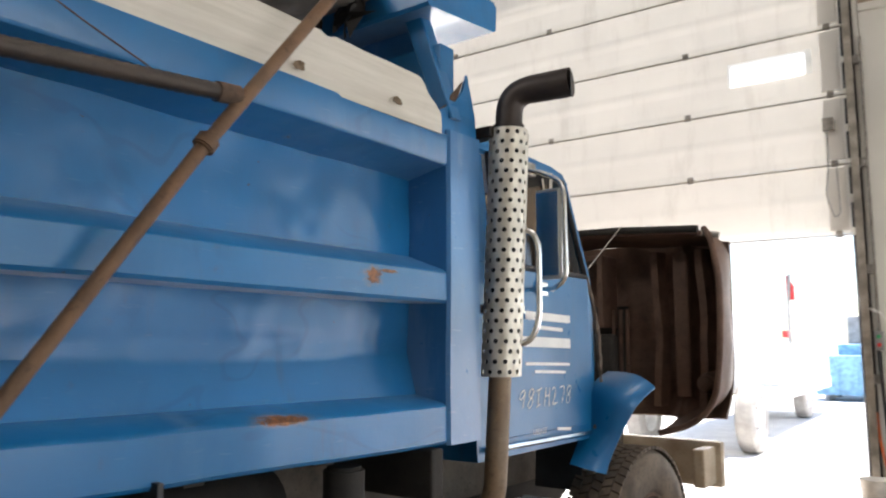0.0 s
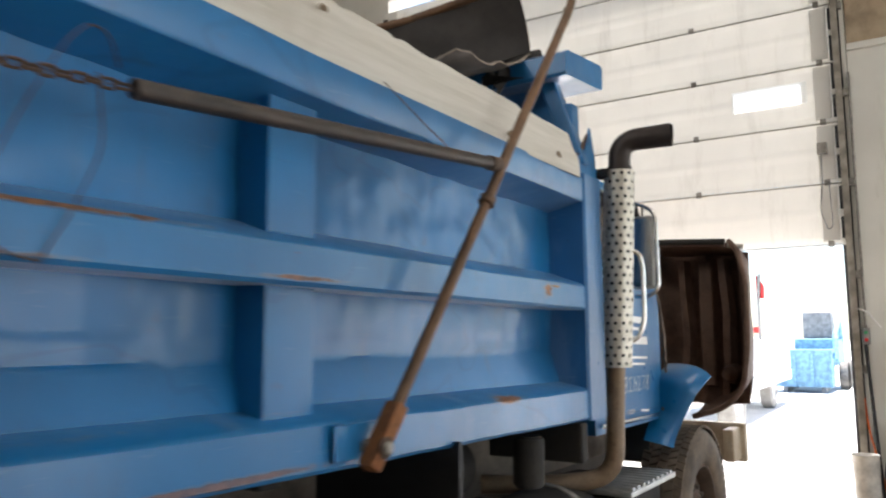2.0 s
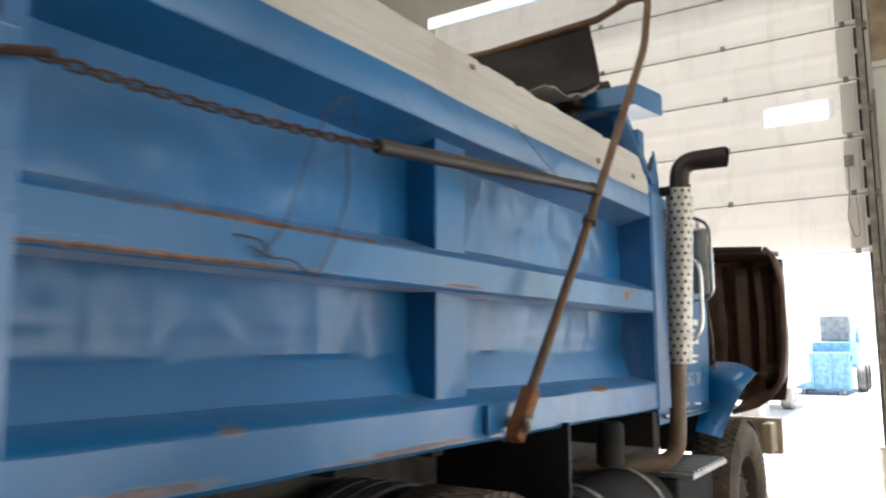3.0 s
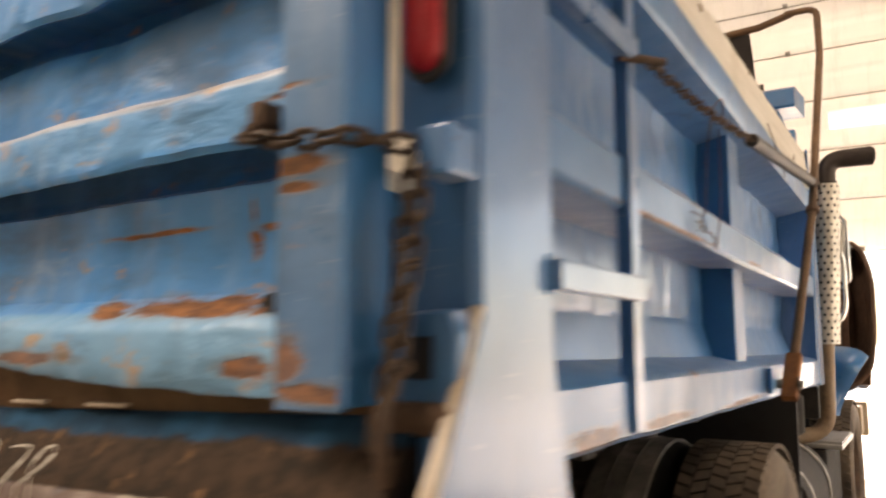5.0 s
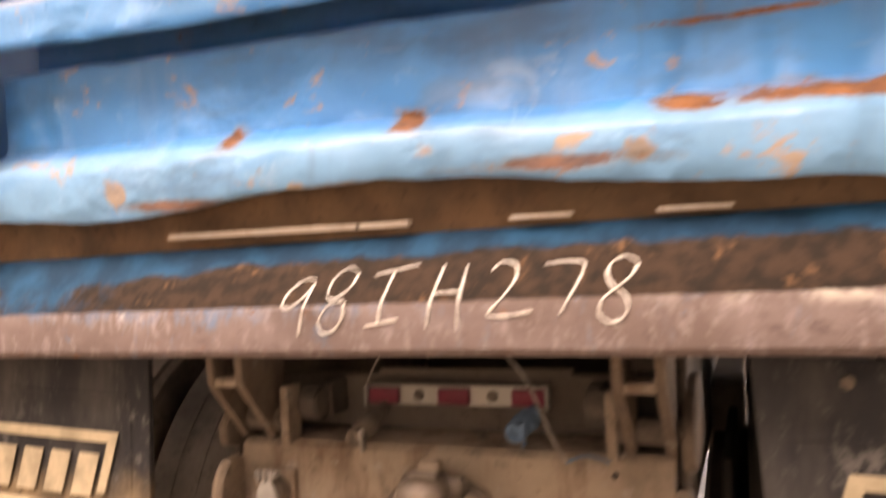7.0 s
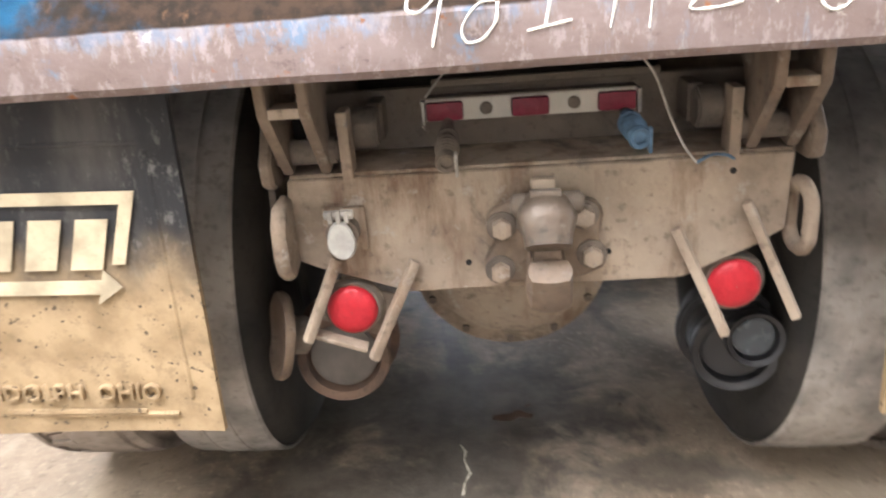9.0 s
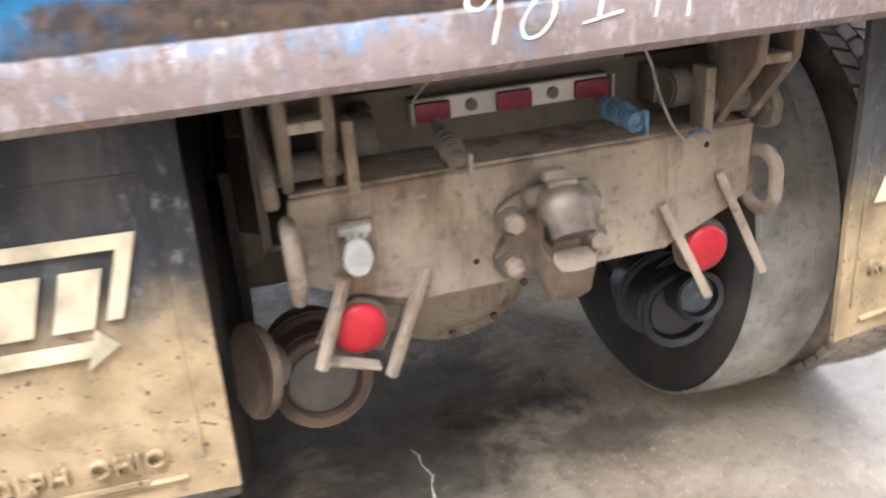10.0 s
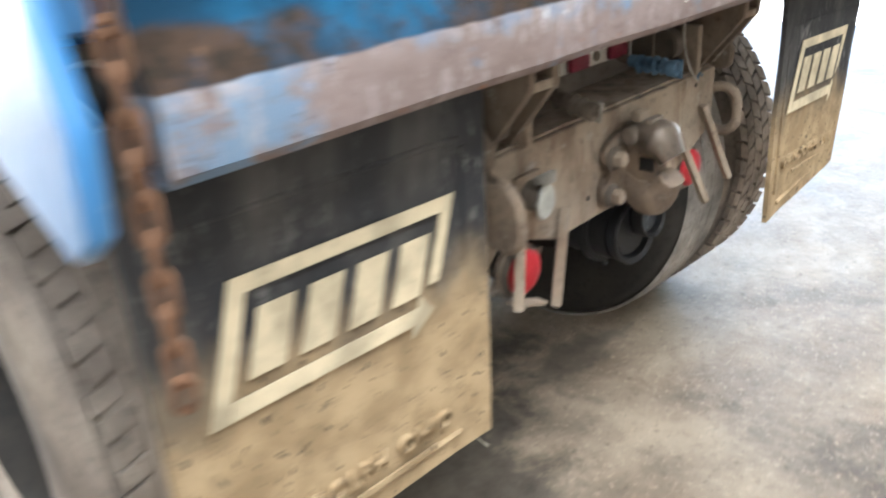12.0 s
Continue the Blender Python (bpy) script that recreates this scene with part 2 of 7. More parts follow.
M_CAB = blue_paint("blue_cab_paint", (0.002, 0.118, 0.30), 0.0, 0.08, 0.06, 0.1, 0.3, coat=0.25, dust=0.1)
M_RUST = rust_metal("orange_rust", (0.16, 0.06, 0.025), (0.36, 0.14, 0.045), 0.2, (0.25, 0.15, 0.08))
M_RUSTD = rust_metal("dark_rust", (0.038, 0.025, 0.019), (0.115, 0.062, 0.038), 0.3, (0.17, 0.125, 0.09))
M_RUSTB = rust_metal("brown_rust", (0.07, 0.036, 0.02), (0.20, 0.09, 0.042), 0.3, (0.20, 0.13, 0.085))
M_CHAIN = rust_metal("dark_chain_steel", (0.022, 0.017, 0.014), (0.07, 0.042, 0.028), 0.25, (0.12, 0.085, 0.06), 0.6, 0.3)
M_LIP = rust_metal("brown_floor_lip", (0.06, 0.034, 0.02), (0.17, 0.095, 0.05), 0.3, (0.24, 0.16, 0.09), 0.85, 0.6)
M_SPRING = rust_metal("dark_spring_steel", (0.017, 0.013, 0.011), (0.048, 0.031, 0.022), 0.2, (0.08, 0.06, 0.046), 0.5, 0.3)
M_ARM = rust_metal("rusty_tarp_arm", (0.085, 0.045, 0.024), (0.175, 0.092, 0.046), 0.3, (0.19, 0.125, 0.078), 0.7, 0.3)
M_MUD = rust_metal("dust_caked_steel", (0.13, 0.095, 0.068), (0.29, 0.22, 0.16), 0.7, (0.40, 0.33, 0.255), 0.92, 0.7, 0.85)
M_MUDD = rust_metal("dusty_dark_steel", (0.06, 0.05, 0.042), (0.14, 0.11, 0.085), 0.5, (0.22, 0.18, 0.14), 0.92, 0.45)
M_BRKT = rust_metal("grimy_bracket_steel", (0.065, 0.048, 0.036), (0.155, 0.115, 0.085), 0.5, (0.25, 0.195, 0.145), 0.9, 0.6, 0.6)
M_HORN = rust_metal("dusty_cast_horn", (0.075, 0.055, 0.042), (0.20, 0.14, 0.095), 0.4, (0.28, 0.215, 0.155), 0.6, 0.6, 0.35)
M_LID = plain("grey_socket_lid", (0.34, 0.335, 0.31), 0.55, 0.0, 0.2, 25)
M_JAW = rust_metal("worn_dark_cast_jaw", (0.018, 0.015, 0.013), (0.075, 0.055, 0.042), 0.38, (0.25, 0.20, 0.15), 0.3, 0.5, 0.3, 0.3)
M_COVER = plain("dark_blue_grey_plastic", (0.045, 0.055, 0.065), 0.25, 0.0, 0.3, 18)
# flat black that paints the darkness inside holes
M_HOLE = plain("painted_hole_dark", (0.008, 0.007, 0.006), 1.0)
M_DISC = plain("grey_dusty_disc", (0.075, 0.064, 0.055), 0.6, 0.0, 0.2, 20)
M_YELLOW = plain("yellow_cabinet_paint", (0.72, 0.42, 0.03), 0.4, 0.0, 0.12, 6)
M_CRACK = plain("pale_floor_crack", (0.50, 0.46, 0.38), 0.9, 0.0, 0.3, 60)
M_FRAME = rust_metal("black_chassis", (0.011, 0.011, 0.011), (0.03, 0.026, 0.022), 0.25, (0.065, 0.053, 0.043), 0.8, 0.3)
M_HOOD = rust_metal("hood_inside_fibreglass", (0.068, 0.035, 0.024), (0.145, 0.078, 0.053), 0.3, (0.20, 0.135, 0.095), 0.75, 0.2)
M_PIPE = rust_metal("tan_exhaust_pipe", (0.17, 0.105, 0.058), (0.27, 0.185, 0.11), 0.35, (0.24, 0.20, 0.155), 0.5, 0.1)
M_STACK = plain("dark_stack_pipe", (0.035, 0.026, 0.022), 0.5, 0.4)
M_SHIELD = plain("perforated_steel", (0.62, 0.58, 0.50), 0.42, 0.55, 0.12, 14)
M_CHROME = plain("worn_chrome", (0.75, 0.74, 0.72), 0.2, 1.0, 0.1)
M_ALU = plain("step_aluminium", (0.55, 0.55, 0.54), 0.4, 0.8, 0.15)
M_BLACK = plain("black_plastic", (0.018, 0.018, 0.02), 0.5)
M_GALV = plain("galvanised_fitting", (0.30, 0.28, 0.25), 0.6, 0.3, 0.35, 20)
M_BLUEGLAD = plain("blue_glad_hand", (0.07, 0.13, 0.20), 0.75, 0, 0.4, 25)
M_PALETAN = rust_metal("pale_tan_metal", (0.42, 0.35, 0.28), (0.60, 0.55, 0.48), 0.3, (0.30, 0.20, 0.12), 0.5, 0.2)
M_BUMPER = rust_metal("tan_bumper_paint", (0.45, 0.36, 0.25), (0.55, 0.47, 0.35), 0.3, (0.30, 0.18, 0.09), 0.6, 0.2)


def red_lens(name, c):
    g = Nodes(name, 0.42, 0.0, 0.35)
    g.colour(g.mix(g.ramp(g.noise(60), 0.3, 0.7), tuple(v * 0.8 for v in c), c))
    w = g.n("ShaderNodeTexVoronoi", Vector=g.co, Scale=140.0)
    g.bump(w.outputs["Distance"], 0.25, 0.003)
    return g.m


M_RED = red_lens("red_lamp_lens", (0.43, 0.018, 0.028))
M_REDD = red_lens("dim_red_marker_lens", (0.16, 0.006, 0.022))
M_WHITEPL = plain("white_marker_bracket", (0.46, 0.43, 0.37), 0.5, 0.0, 0.1)


def rubber(name, c, dust, amount):
    g = Nodes(name, 0.85, 0.0, 0.3)
    k = g.mix(g.math("MULTIPLY", g.ramp(g.noise(6, 6), 0.25, 0.75), amount), c, dust)
    k = g.mix(g.math("MULTIPLY", g.ramp(g.noise(50, 5), 0.5, 0.7), 0.4), k, tuple(v * 0.7 for v in c))
    g.colour(k)
    g.bump(g.noise(90, 5), 0.25, 0.003)
    return g.m


M_TYRE = rubber("dusty_tyre_rubber", (0.016, 0.015, 0.014), (0.15, 0.125, 0.10), 0.2)
M_TREAD = rubber("worn_tread_rubber", (0.115, 0.105, 0.095), (0.44, 0.40, 0.36), 0.8)
# tyre paled with the outdoor glare put into its colour
M_TYREP = rubber("washed_out_tyre", (0.30, 0.28, 0.26), (0.52, 0.49, 0.45), 0.7)
M_TYREB = rubber("brown_worn_tyre", (0.13, 0.108, 0.092), (0.45, 0.385, 0.325), 0.8)
M_TYREF = rubber("brown_front_tyre", (0.065, 0.052, 0.042), (0.25, 0.185, 0.13), 0.65)


def flap_rubber():
    """Mud flap: black above, tan dried mud splashed up from below."""
    g = Nodes("muddy_flap_rubber", 0.85, 0.0, 0.25)
    up = g.axis(2)
    mud = g.math("ADD", g.ramp(up, 0.98, 0.62), g.math("MULTIPLY", g.math("SUBTRACT", g.noise(9, 7, 0.6, (1, 1, 0.5)), 0.5), 0.9))
    mud = g.ramp(mud, 0.30, 0.95)
    black = g.mix(g.ramp(g.noise(8, 6, 0.6, (1, 1, 0.3)), 0.45, 0.75), (0.028, 0.028, 0.03), (0.085, 0.08, 0.075))
    tan = g.mix(g.ramp(g.noise(16, 6), 0.3, 0.7), (0.24, 0.17, 0.095), (0.38, 0.28, 0.165))
    rubbed = g.math("MULTIPLY", g.ramp(g.noise(34, 8, 0.72, (1, 1, 0.6)), 0.55, 0.66), g.ramp(g.noise(3.2, 4), 0.42, 0.6))
    black = g.mix(g.math("MULTIPLY", rubbed, 0.6), black, (0.23, 0.22, 0.205))
    scuffs = g.ramp(g.noise(70, 6, 0.75, (1, 1, 0.35)), 0.56, 0.66)
    black = g.mix(g.math("MULTIPLY", scuffs, 0.4), black, (0.15, 0.145, 0.135))
    tan = g.mix(g.math("MULTIPLY", g.ramp(g.noise(42, 7, 0.75), 0.50, 0.64), 0.45), tan, (0.17, 0.125, 0.075))
    c = g.mix(mud, black, tan)
    speck = g.ramp(g.noise(85, 3, 0.4), 0.66, 0.69)
    c = g.mix(g.math("MULTIPLY", speck, g.math("MULTIPLY", mud, 0.85)), c, (0.05, 0.04, 0.03))
    g.colour(c)
    g.bump(g.noise(60, 6), 0.3, 0.004)
    return g.m


M_FLAP = flap_rubber()
M_LOGO = plain("cream_flap_print", (0.45, 0.38, 0.26), 0.8, 0.0, 0.3, 14)
M_CHALK = plain("white_chalk", (0.82, 0.80, 0.74), 0.95, 0.0, 0.12, 60, 0.5)


def sill_paint():
    """Rear sill: blue above breaking down to brown rust, mauve weathered steel below the fold."""
    g = Nodes("rear_sill_paint", 0.82, 0.0, 0.25)
    up = g.math("SUBTRACT", g.axis(2), g.math("MULTIPLY", g.axis(0), 0.036))
    low = g.ramp(g.math("ADD", up, g.math("MULTIPLY", g.math("SUBTRACT", g.noise(14, 6), 0.5), 0.009)), 1.161, 1.156)
    patch = g.ramp(g.math("ADD", g.math("MULTIPLY", g.noise(7, 8, 0.65, (1, 1, 0.6)), 0.75), g.math("SUBTRACT", g.math("MULTIPLY", g.ramp(up, 1.256, 1.196), 0.52), g.math("MULTIPLY", g.ramp(g.axis(0), -0.20, -0.70), 0.30))), 0.52, 0.66)
    blue = g.mix(g.ramp(g.noise(9, 5), 0.4, 0.7), (0.004, 0.034, 0.072), (0.008, 0.08, 0.165))
    brown = g.mix(g.ramp(g.noise(40, 6), 0.35, 0.65), (0.018, 0.012, 0.008), (0.048, 0.028, 0.017))
    brown = g.mix(g.ramp(g.noise(24, 6, 0.65, (1, 1, 0.3)), 0.58, 0.72), brown, (0.16, 0.085, 0.042))
    mauve = g.mix(g.ramp(g.noise(7, 7, 0.7, (1, 1, 1.5)), 0.35, 0.7), (0.155, 0.116, 0.103), (0.215, 0.170, 0.160))
    chip = g.ramp(g.math("ADD", g.noise(4.5, 9, 0.7, (1, 1, 0.8)), g.math("MULTIPLY", g.ramp(g.axis(0), -0.35, -0.9), 0.045)), 0.56, 0.63)
    mauve = g.mix(g.math("MULTIPLY", chip, 0.8), mauve, (0.12, 0.20, 0.30))
    pale = g.ramp(g.noise(9, 8, 0.7), 0.64, 0.7)
    mauve = g.mix(g.math("MULTIPLY", pale, 0.7), mauve, (0.58, 0.56, 0.52))
    fleck = g.math("MULTIPLY", g.math("MULTIPLY", g.ramp(up, 1.135, 1.16), g.ramp(g.axis(0), 0.35, 0.6)), g.ramp(g.noise(13, 6, 0.65, (1, 1, 1.4)), 0.46, 0.56))
    mauve = g.mix(g.math("MULTIPLY", fleck, 0.9), mauve, (0.58, 0.55, 0.48))
    edge = g.math("MULTIPLY", g.ramp(up, 1.118, 1.155), g.ramp(g.axis(0), 0.35, -0.15))
    scrape = g.ramp(g.math("ADD", g.noise(26, 8, 0.72, (1, 1, 0.3)), g.math("MULTIPLY", edge, 0.15)), 0.58, 0.70)
    mauve = g.mix(g.math("MULTIPLY", scrape, 0.42), mauve, g.mix(g.ramp(g.noise(28, 4), 0.42, 0.6), (0.15, 0.25, 0.38), (0.33, 0.335, 0.36)))
    mauve = g.mix(g.math("MULTIPLY", g.ramp(g.noise(48, 7, 0.75, (1, 1, 0.5)), 0.52, 0.62), 0.45), mauve, (0.34, 0.30, 0.30))
    mauve = g.mix(g.math("MULTIPLY", g.ramp(g.noise(36, 7, 0.75, (0.6, 1, 1)), 0.56, 0.66), 0.5), mauve, (0.085, 0.06, 0.052))
    mauve = g.mix(g.ramp(g.noise(30, 6), 0.65, 0.71), mauve, (0.22, 0.10, 0.05))
    g.colour(g.mix(low, g.mix(patch, blue, brown), mauve))
    g.bump(g.noise(55, 7, 0.7), 0.45, 0.004)
    g.bump(g.noise(5, 2), 0.25, 0.03)
    return g.m


M_SILL = sill_paint()


def weathered_board():
    g = Nodes("weathered_white_board", 0.85, 0.0, 0.2)
    grain = g.noise(5, 9, 0.65, (6, 0.5, 9))
    c = g.mix(g.ramp(grain, 0.25, 0.75), (0.53, 0.50, 0.44), (0.64, 0.61, 0.55))
    c = g.mix(g.math("MULTIPLY", g.ramp(g.noise(2.2, 5), 0.55, 0.75), 0.5), c, (0.36, 0.31, 0.24))
    c = g.mix(g.ramp(g.noise(7, 9, 0.7, (1, 0.35, 1)), 0.70, 0.74), c, (0.10, 0.085, 0.065))
    g.colour(c)
    g.bump(grain, 0.5, 0.004)
    return g.m


M_BOARD = weathered_board()
M_KNOT = plain("brown_wood_knot", (0.15, 0.105, 0.065), 0.85, 0.0, 0.4, 60)
M_TARP = plain("black_tarp_fabric", (0.022, 0.018, 0.016), 0.65, 0.0, 0.4, 6)
M_TARPIN = plain("dusty_tarp_lining", (0.30, 0.25, 0.20), 0.8, 0.0, 0.35, 5)


def concrete(name, a, b, stain, rough=0.75, patches=0.6, spill_shade=()):
    g = Nodes(name, rough, 0.0, 0.42 if spill_shade else 0.35)
    c = g.mix(g.ramp(g.noise(2.2, 8, 0.65), 0.3, 0.7), a, b)
    c = g.mix(g.math("MULTIPLY", g.ramp(g.noise(1.1, 6, 0.6, None, 0.8), 0.48, 0.68), patches), c, stain)
    c = g.mix(g.math("MULTIPLY", g.ramp(g.noise(24, 8, 0.72), 0.50, 0.70), 0.6), c, tuple(v * 0.5 for v in a))
    c = g.mix(g.ramp(g.noise(90, 3), 0.70, 0.73), c, tuple(v * 0.3 for v in a))
    c = g.mix(g.math("MULTIPLY", g.ramp(g.noise(5, 9, 0.75, None, 0.4), 0.46, 0.68), 0.5), c, tuple(min(1, v * 1.2) for v in b))
    c = g.mix(g.math("MULTIPLY", g.ramp(g.noise(2.1, 9, 0.7), 0.50, 0.80), patches * 0.8), c, tuple(v * 0.7 for v in stain))
    if spill_shade:
        c = g.mix(g.math("MULTIPLY", g.ramp(g.noise(48, 7, 0.78), 0.53, 0.63), 0.55), c, tuple(min(1, v * 1.45) for v in b))
        c = g.mix(g.math("MULTIPLY", g.ramp(g.noise(33, 8, 0.78), 0.54, 0.66), 0.55), c, tuple(v * 0.4 for v in a))
    # ragged dark patches: oil stains deepened by painted shade
    oil = None
    rag = g.math("ADD", g.math("MULTIPLY", g.math("SUBTRACT", g.noise(3.4, 7, 0.62, None, 0.9), 0.5), 2.4), g.math("MULTIPLY", g.math("SUBTRACT", g.noise(16, 6, 0.7), 0.5), 1.0))
    for (x, y), (sx, sy), k in spill_shade:
        mp = g.n("ShaderNodeMapping", Vector=g.co)
        mp.vector_type = "TEXTURE"
        mp.inputs["Location"].default_value, mp.inputs["Scale"].default_value = (x, y, 0), (sx, sy, 9)
        far = g.n("ShaderNodeVectorMath", Vector=mp.outputs[0])
        far.operation = "LENGTH"
        one = g.math("MULTIPLY", g.ramp(g.math("ADD", far.outputs["Value"], rag), 1.15, 0.55), k)
        oil = one if oil is None else g.math("MAXIMUM", oil, one)
    if oil is not None:
        c = g.mix(oil, c, g.mix(g.ramp(g.noise(11, 6, 0.65), 0.35, 0.65), (0.032, 0.028, 0.024), (0.085, 0.072, 0.058)))
    g.colour(c)
    g.rough(g.math("ADD", g.math("MULTIPLY", g.noise(7, 7, 0.65), 0.5), rough - 0.3))
    g.bump(g.noise(9, 5, 0.6), 0.25, 0.012)
    g.bump(g.noise(40, 8, 0.7), 0.3, 0.005)
    return g.m


# the four patches hold oil stains and the truck's shade in one colour
M_FLOOR = concrete("shop_floor_concrete", (0.165, 0.124, 0.088), (0.315, 0.255, 0.19), (0.078, 0.062, 0.048), 0.50, 0.8, [((-2.72, -0.75), (0.55, 0.5), 0.9), ((-3.0, -1.2), (0.42, 0.30), 0.85), ((-2.45, 0.2), (0.5, 0.6), 0.8), ((-2.2, -1.05), (0.22, 0.10), 0.7)])
M_YARD = concrete("yard_concrete", (0.62, 0.60, 0.57), (0.74, 0.72, 0.69), (0.54, 0.52, 0.50), 0.85, 0.25)


def shop_metal(name, c):
    g = Nodes(name, 0.5, 0.0, 0.4)
    k = g.mix(g.ramp(g.noise(1.5, 5), 0.3, 0.7), tuple(v * 0.88 for v in c), c)
    k = g.mix(g.math("MULTIPLY", g.ramp(g.noise(6, 7, 0.65, (1, 1, 0.2)), 0.52, 0.75), 0.3), k, (0.33, 0.28, 0.21))
    k = g.mix(g.ramp(g.noise(18, 6, 0.7), 0.71, 0.76), k, (0.20, 0.16, 0.12))
    g.colour(k)
    g.bump(g.noise(2.5, 3), 0.08, 0.03)
    return g.m


M_WALL = shop_metal("white_wall_sheet", (0.74, 0.72, 0.66))
M_DIMWALL = shop_metal("grey_wall_lining", (0.55, 0.53, 0.49))
M_DOORP = shop_metal("white_door_panel", (0.80, 0.78, 0.73))


def translucent(mat, share, tint):
    """Lets daylight glow through thin fibreglass sections."""
    t = mat.node_tree
    out = t.nodes["Material Output"]
    tr, mx = t.nodes.new("ShaderNodeBsdfTranslucent"), t.nodes.new("ShaderNodeMixShader")
    tr.inputs["Color"].default_value = (*tint, 1)
    mx.inputs[0].default_value = share
    t.links.new(t.nodes["Principled BSDF"].outputs[0], mx.inputs[1])
    t.links.new(tr.outputs[0], mx.inputs[2])
    t.links.new(mx.outputs[0], out.inputs["Surface"])
    return mat


M_DOORG = translucent(shop_metal("glowing_door_skin", (0.80, 0.77, 0.71)), 0.14, (0.92, 0.86, 0.76))
M_CEIL = shop_metal("ceiling_sheet", (0.66, 0.65, 0.62))
M_TRACK = plain("door_track_steel", (0.30, 0.27, 0.23), 0.45, 0.7, 0.3)
M_TIMBER = plain("plywood_beam", (0.36, 0.28, 0.19), 0.8, 0.0, 0.25, 5)
M_REDSIGN = plain("red_sign_paint", (0.55, 0.03, 0.03), 0.45)
M_REDEXT = plain("extinguisher_red", (0.50, 0.02, 0.02), 0.25)
M_WHITE = plain("white_paint", (0.80, 0.79, 0.77), 0.5, 0.0, 0.08)
M_ORANGE = plain("orange_cord", (0.75, 0.16, 0.03), 0.5)
M_GREEN = plain("green_button", (0.03, 0.30, 0.12), 0.4)
M_BUCKET = plain("dirty_white_bucket", (0.60, 0.57, 0.52), 0.55)
# blue lightened to hold the glare over the far yard
M_SKIP = plain("washed_blue_skip_paint", (0.22, 0.42, 0.60), 0.5)
M_GREY = plain("grey_steel", (0.28, 0.28, 0.28), 0.5, 0.4)


def glass_mat(name, tint=(0.8, 0.85, 0.85), rough=0.03):
    g = Nodes(name, rough, 0.0, 0.5)
    g.colour(tint)
    g.b.inputs["Transmission Weight"].default_value = 1.0
    g.b.inputs["IOR"].default_value = 1.3
    return g.m


M_PANE = translucent(plain("milky_door_pane", (0.85, 0.86, 0.86), 0.3, 0.0, 0.05), 0.75, (0.96, 0.97, 0.97))
# tint stands in for the unlit cab interior behind the glass
M_CABGLASS = glass_mat("dark_interior_glass", (0.36, 0.31, 0.26), 0.0)
M_MIRROR = plain("mirror_glass", (0.8, 0.8, 0.8), 0.2, 1.0, 0.0, 5, 0)


# ---- mesh tools ----
def mesh_of(name, bm, mat, smooth=None):
    bmesh.ops.recalc_face_normals(bm, faces=bm.faces)
    me = bpy.data.meshes.new(name)
    bm.to_mesh(me)
    bm.free()
    me.materials.append(mat)
    if smooth:
        me.polygons.foreach_set("use_smooth", [True] * len(me.polygons))
        me.set_sharp_from_angle(angle=radians(smooth))
    return me


def part(name, bm, mat, parent, label="", smooth=None):
    ob = new(name, mesh_of(name, bm, mat, smooth))
    ob.parent = parent
    if label:
        tagged(ob, label)
    return ob


def thing(name, bm, mat, label, category, group="", kind="", smooth=None):
    ob = new(name, mesh_of(name, bm, mat, smooth))
    return tagged(ob, label, category, group, kind)


def empty_thing(name, m, label, category, group="", kind=""):
    ob = new(name)
    ob.matrix_world = m
    return tagged(ob, label, category, group, kind)


def box(lo, hi, bevel=0.0, bm=None, m=None):
    own = bmesh.new()
    c = [(a + b) / 2 for a, b in zip(lo, hi)]
    s = [abs(b - a) for a, b in zip(lo, hi)]
    bmesh.ops.create_cube(own, size=1, matrix=Matrix.LocRotScale(c, None, s))
    if bevel:
        bmesh.ops.bevel(own, geom=own.edges[:], offset=bevel, segments=2, affect="EDGES", profile=0.6)
    return merge(bm, own, m)


def merge(bm, own, m=None):
    if m is not None:
        own.transform(m)
    if bm is None:
        return own
    me = bpy.data.meshes.new("tmp")
    own.to_mesh(me)
    own.free()
    bm.from_mesh(me)
    bpy.data.meshes.remove(me)
    return bm


def cyl(p0, p1, r, seg=16, r2=None, bm=None, bevel=0.0):
    p0, p1 = Vector(p0), Vector(p1)
    own = bmesh.new()
    bmesh.ops.create_cone(own, cap_ends=True, segments=seg, radius1=r, radius2=r if r2 is None else r2, depth=(p1 - p0).length)
    if bevel:
        rim = [e for e in own.edges if len(e.link_faces) == 2 and any(len(f.verts) > 4 for f in e.link_faces)]
        bmesh.ops.bevel(own, geom=rim, offset=bevel, segments=2, affect="EDGES")
    turn = (p1 - p0).to_track_quat("Z", "Y").to_matrix().to_4x4()
    return merge(bm, own, Matrix.Translation((p0 + p1) / 2) @ turn)


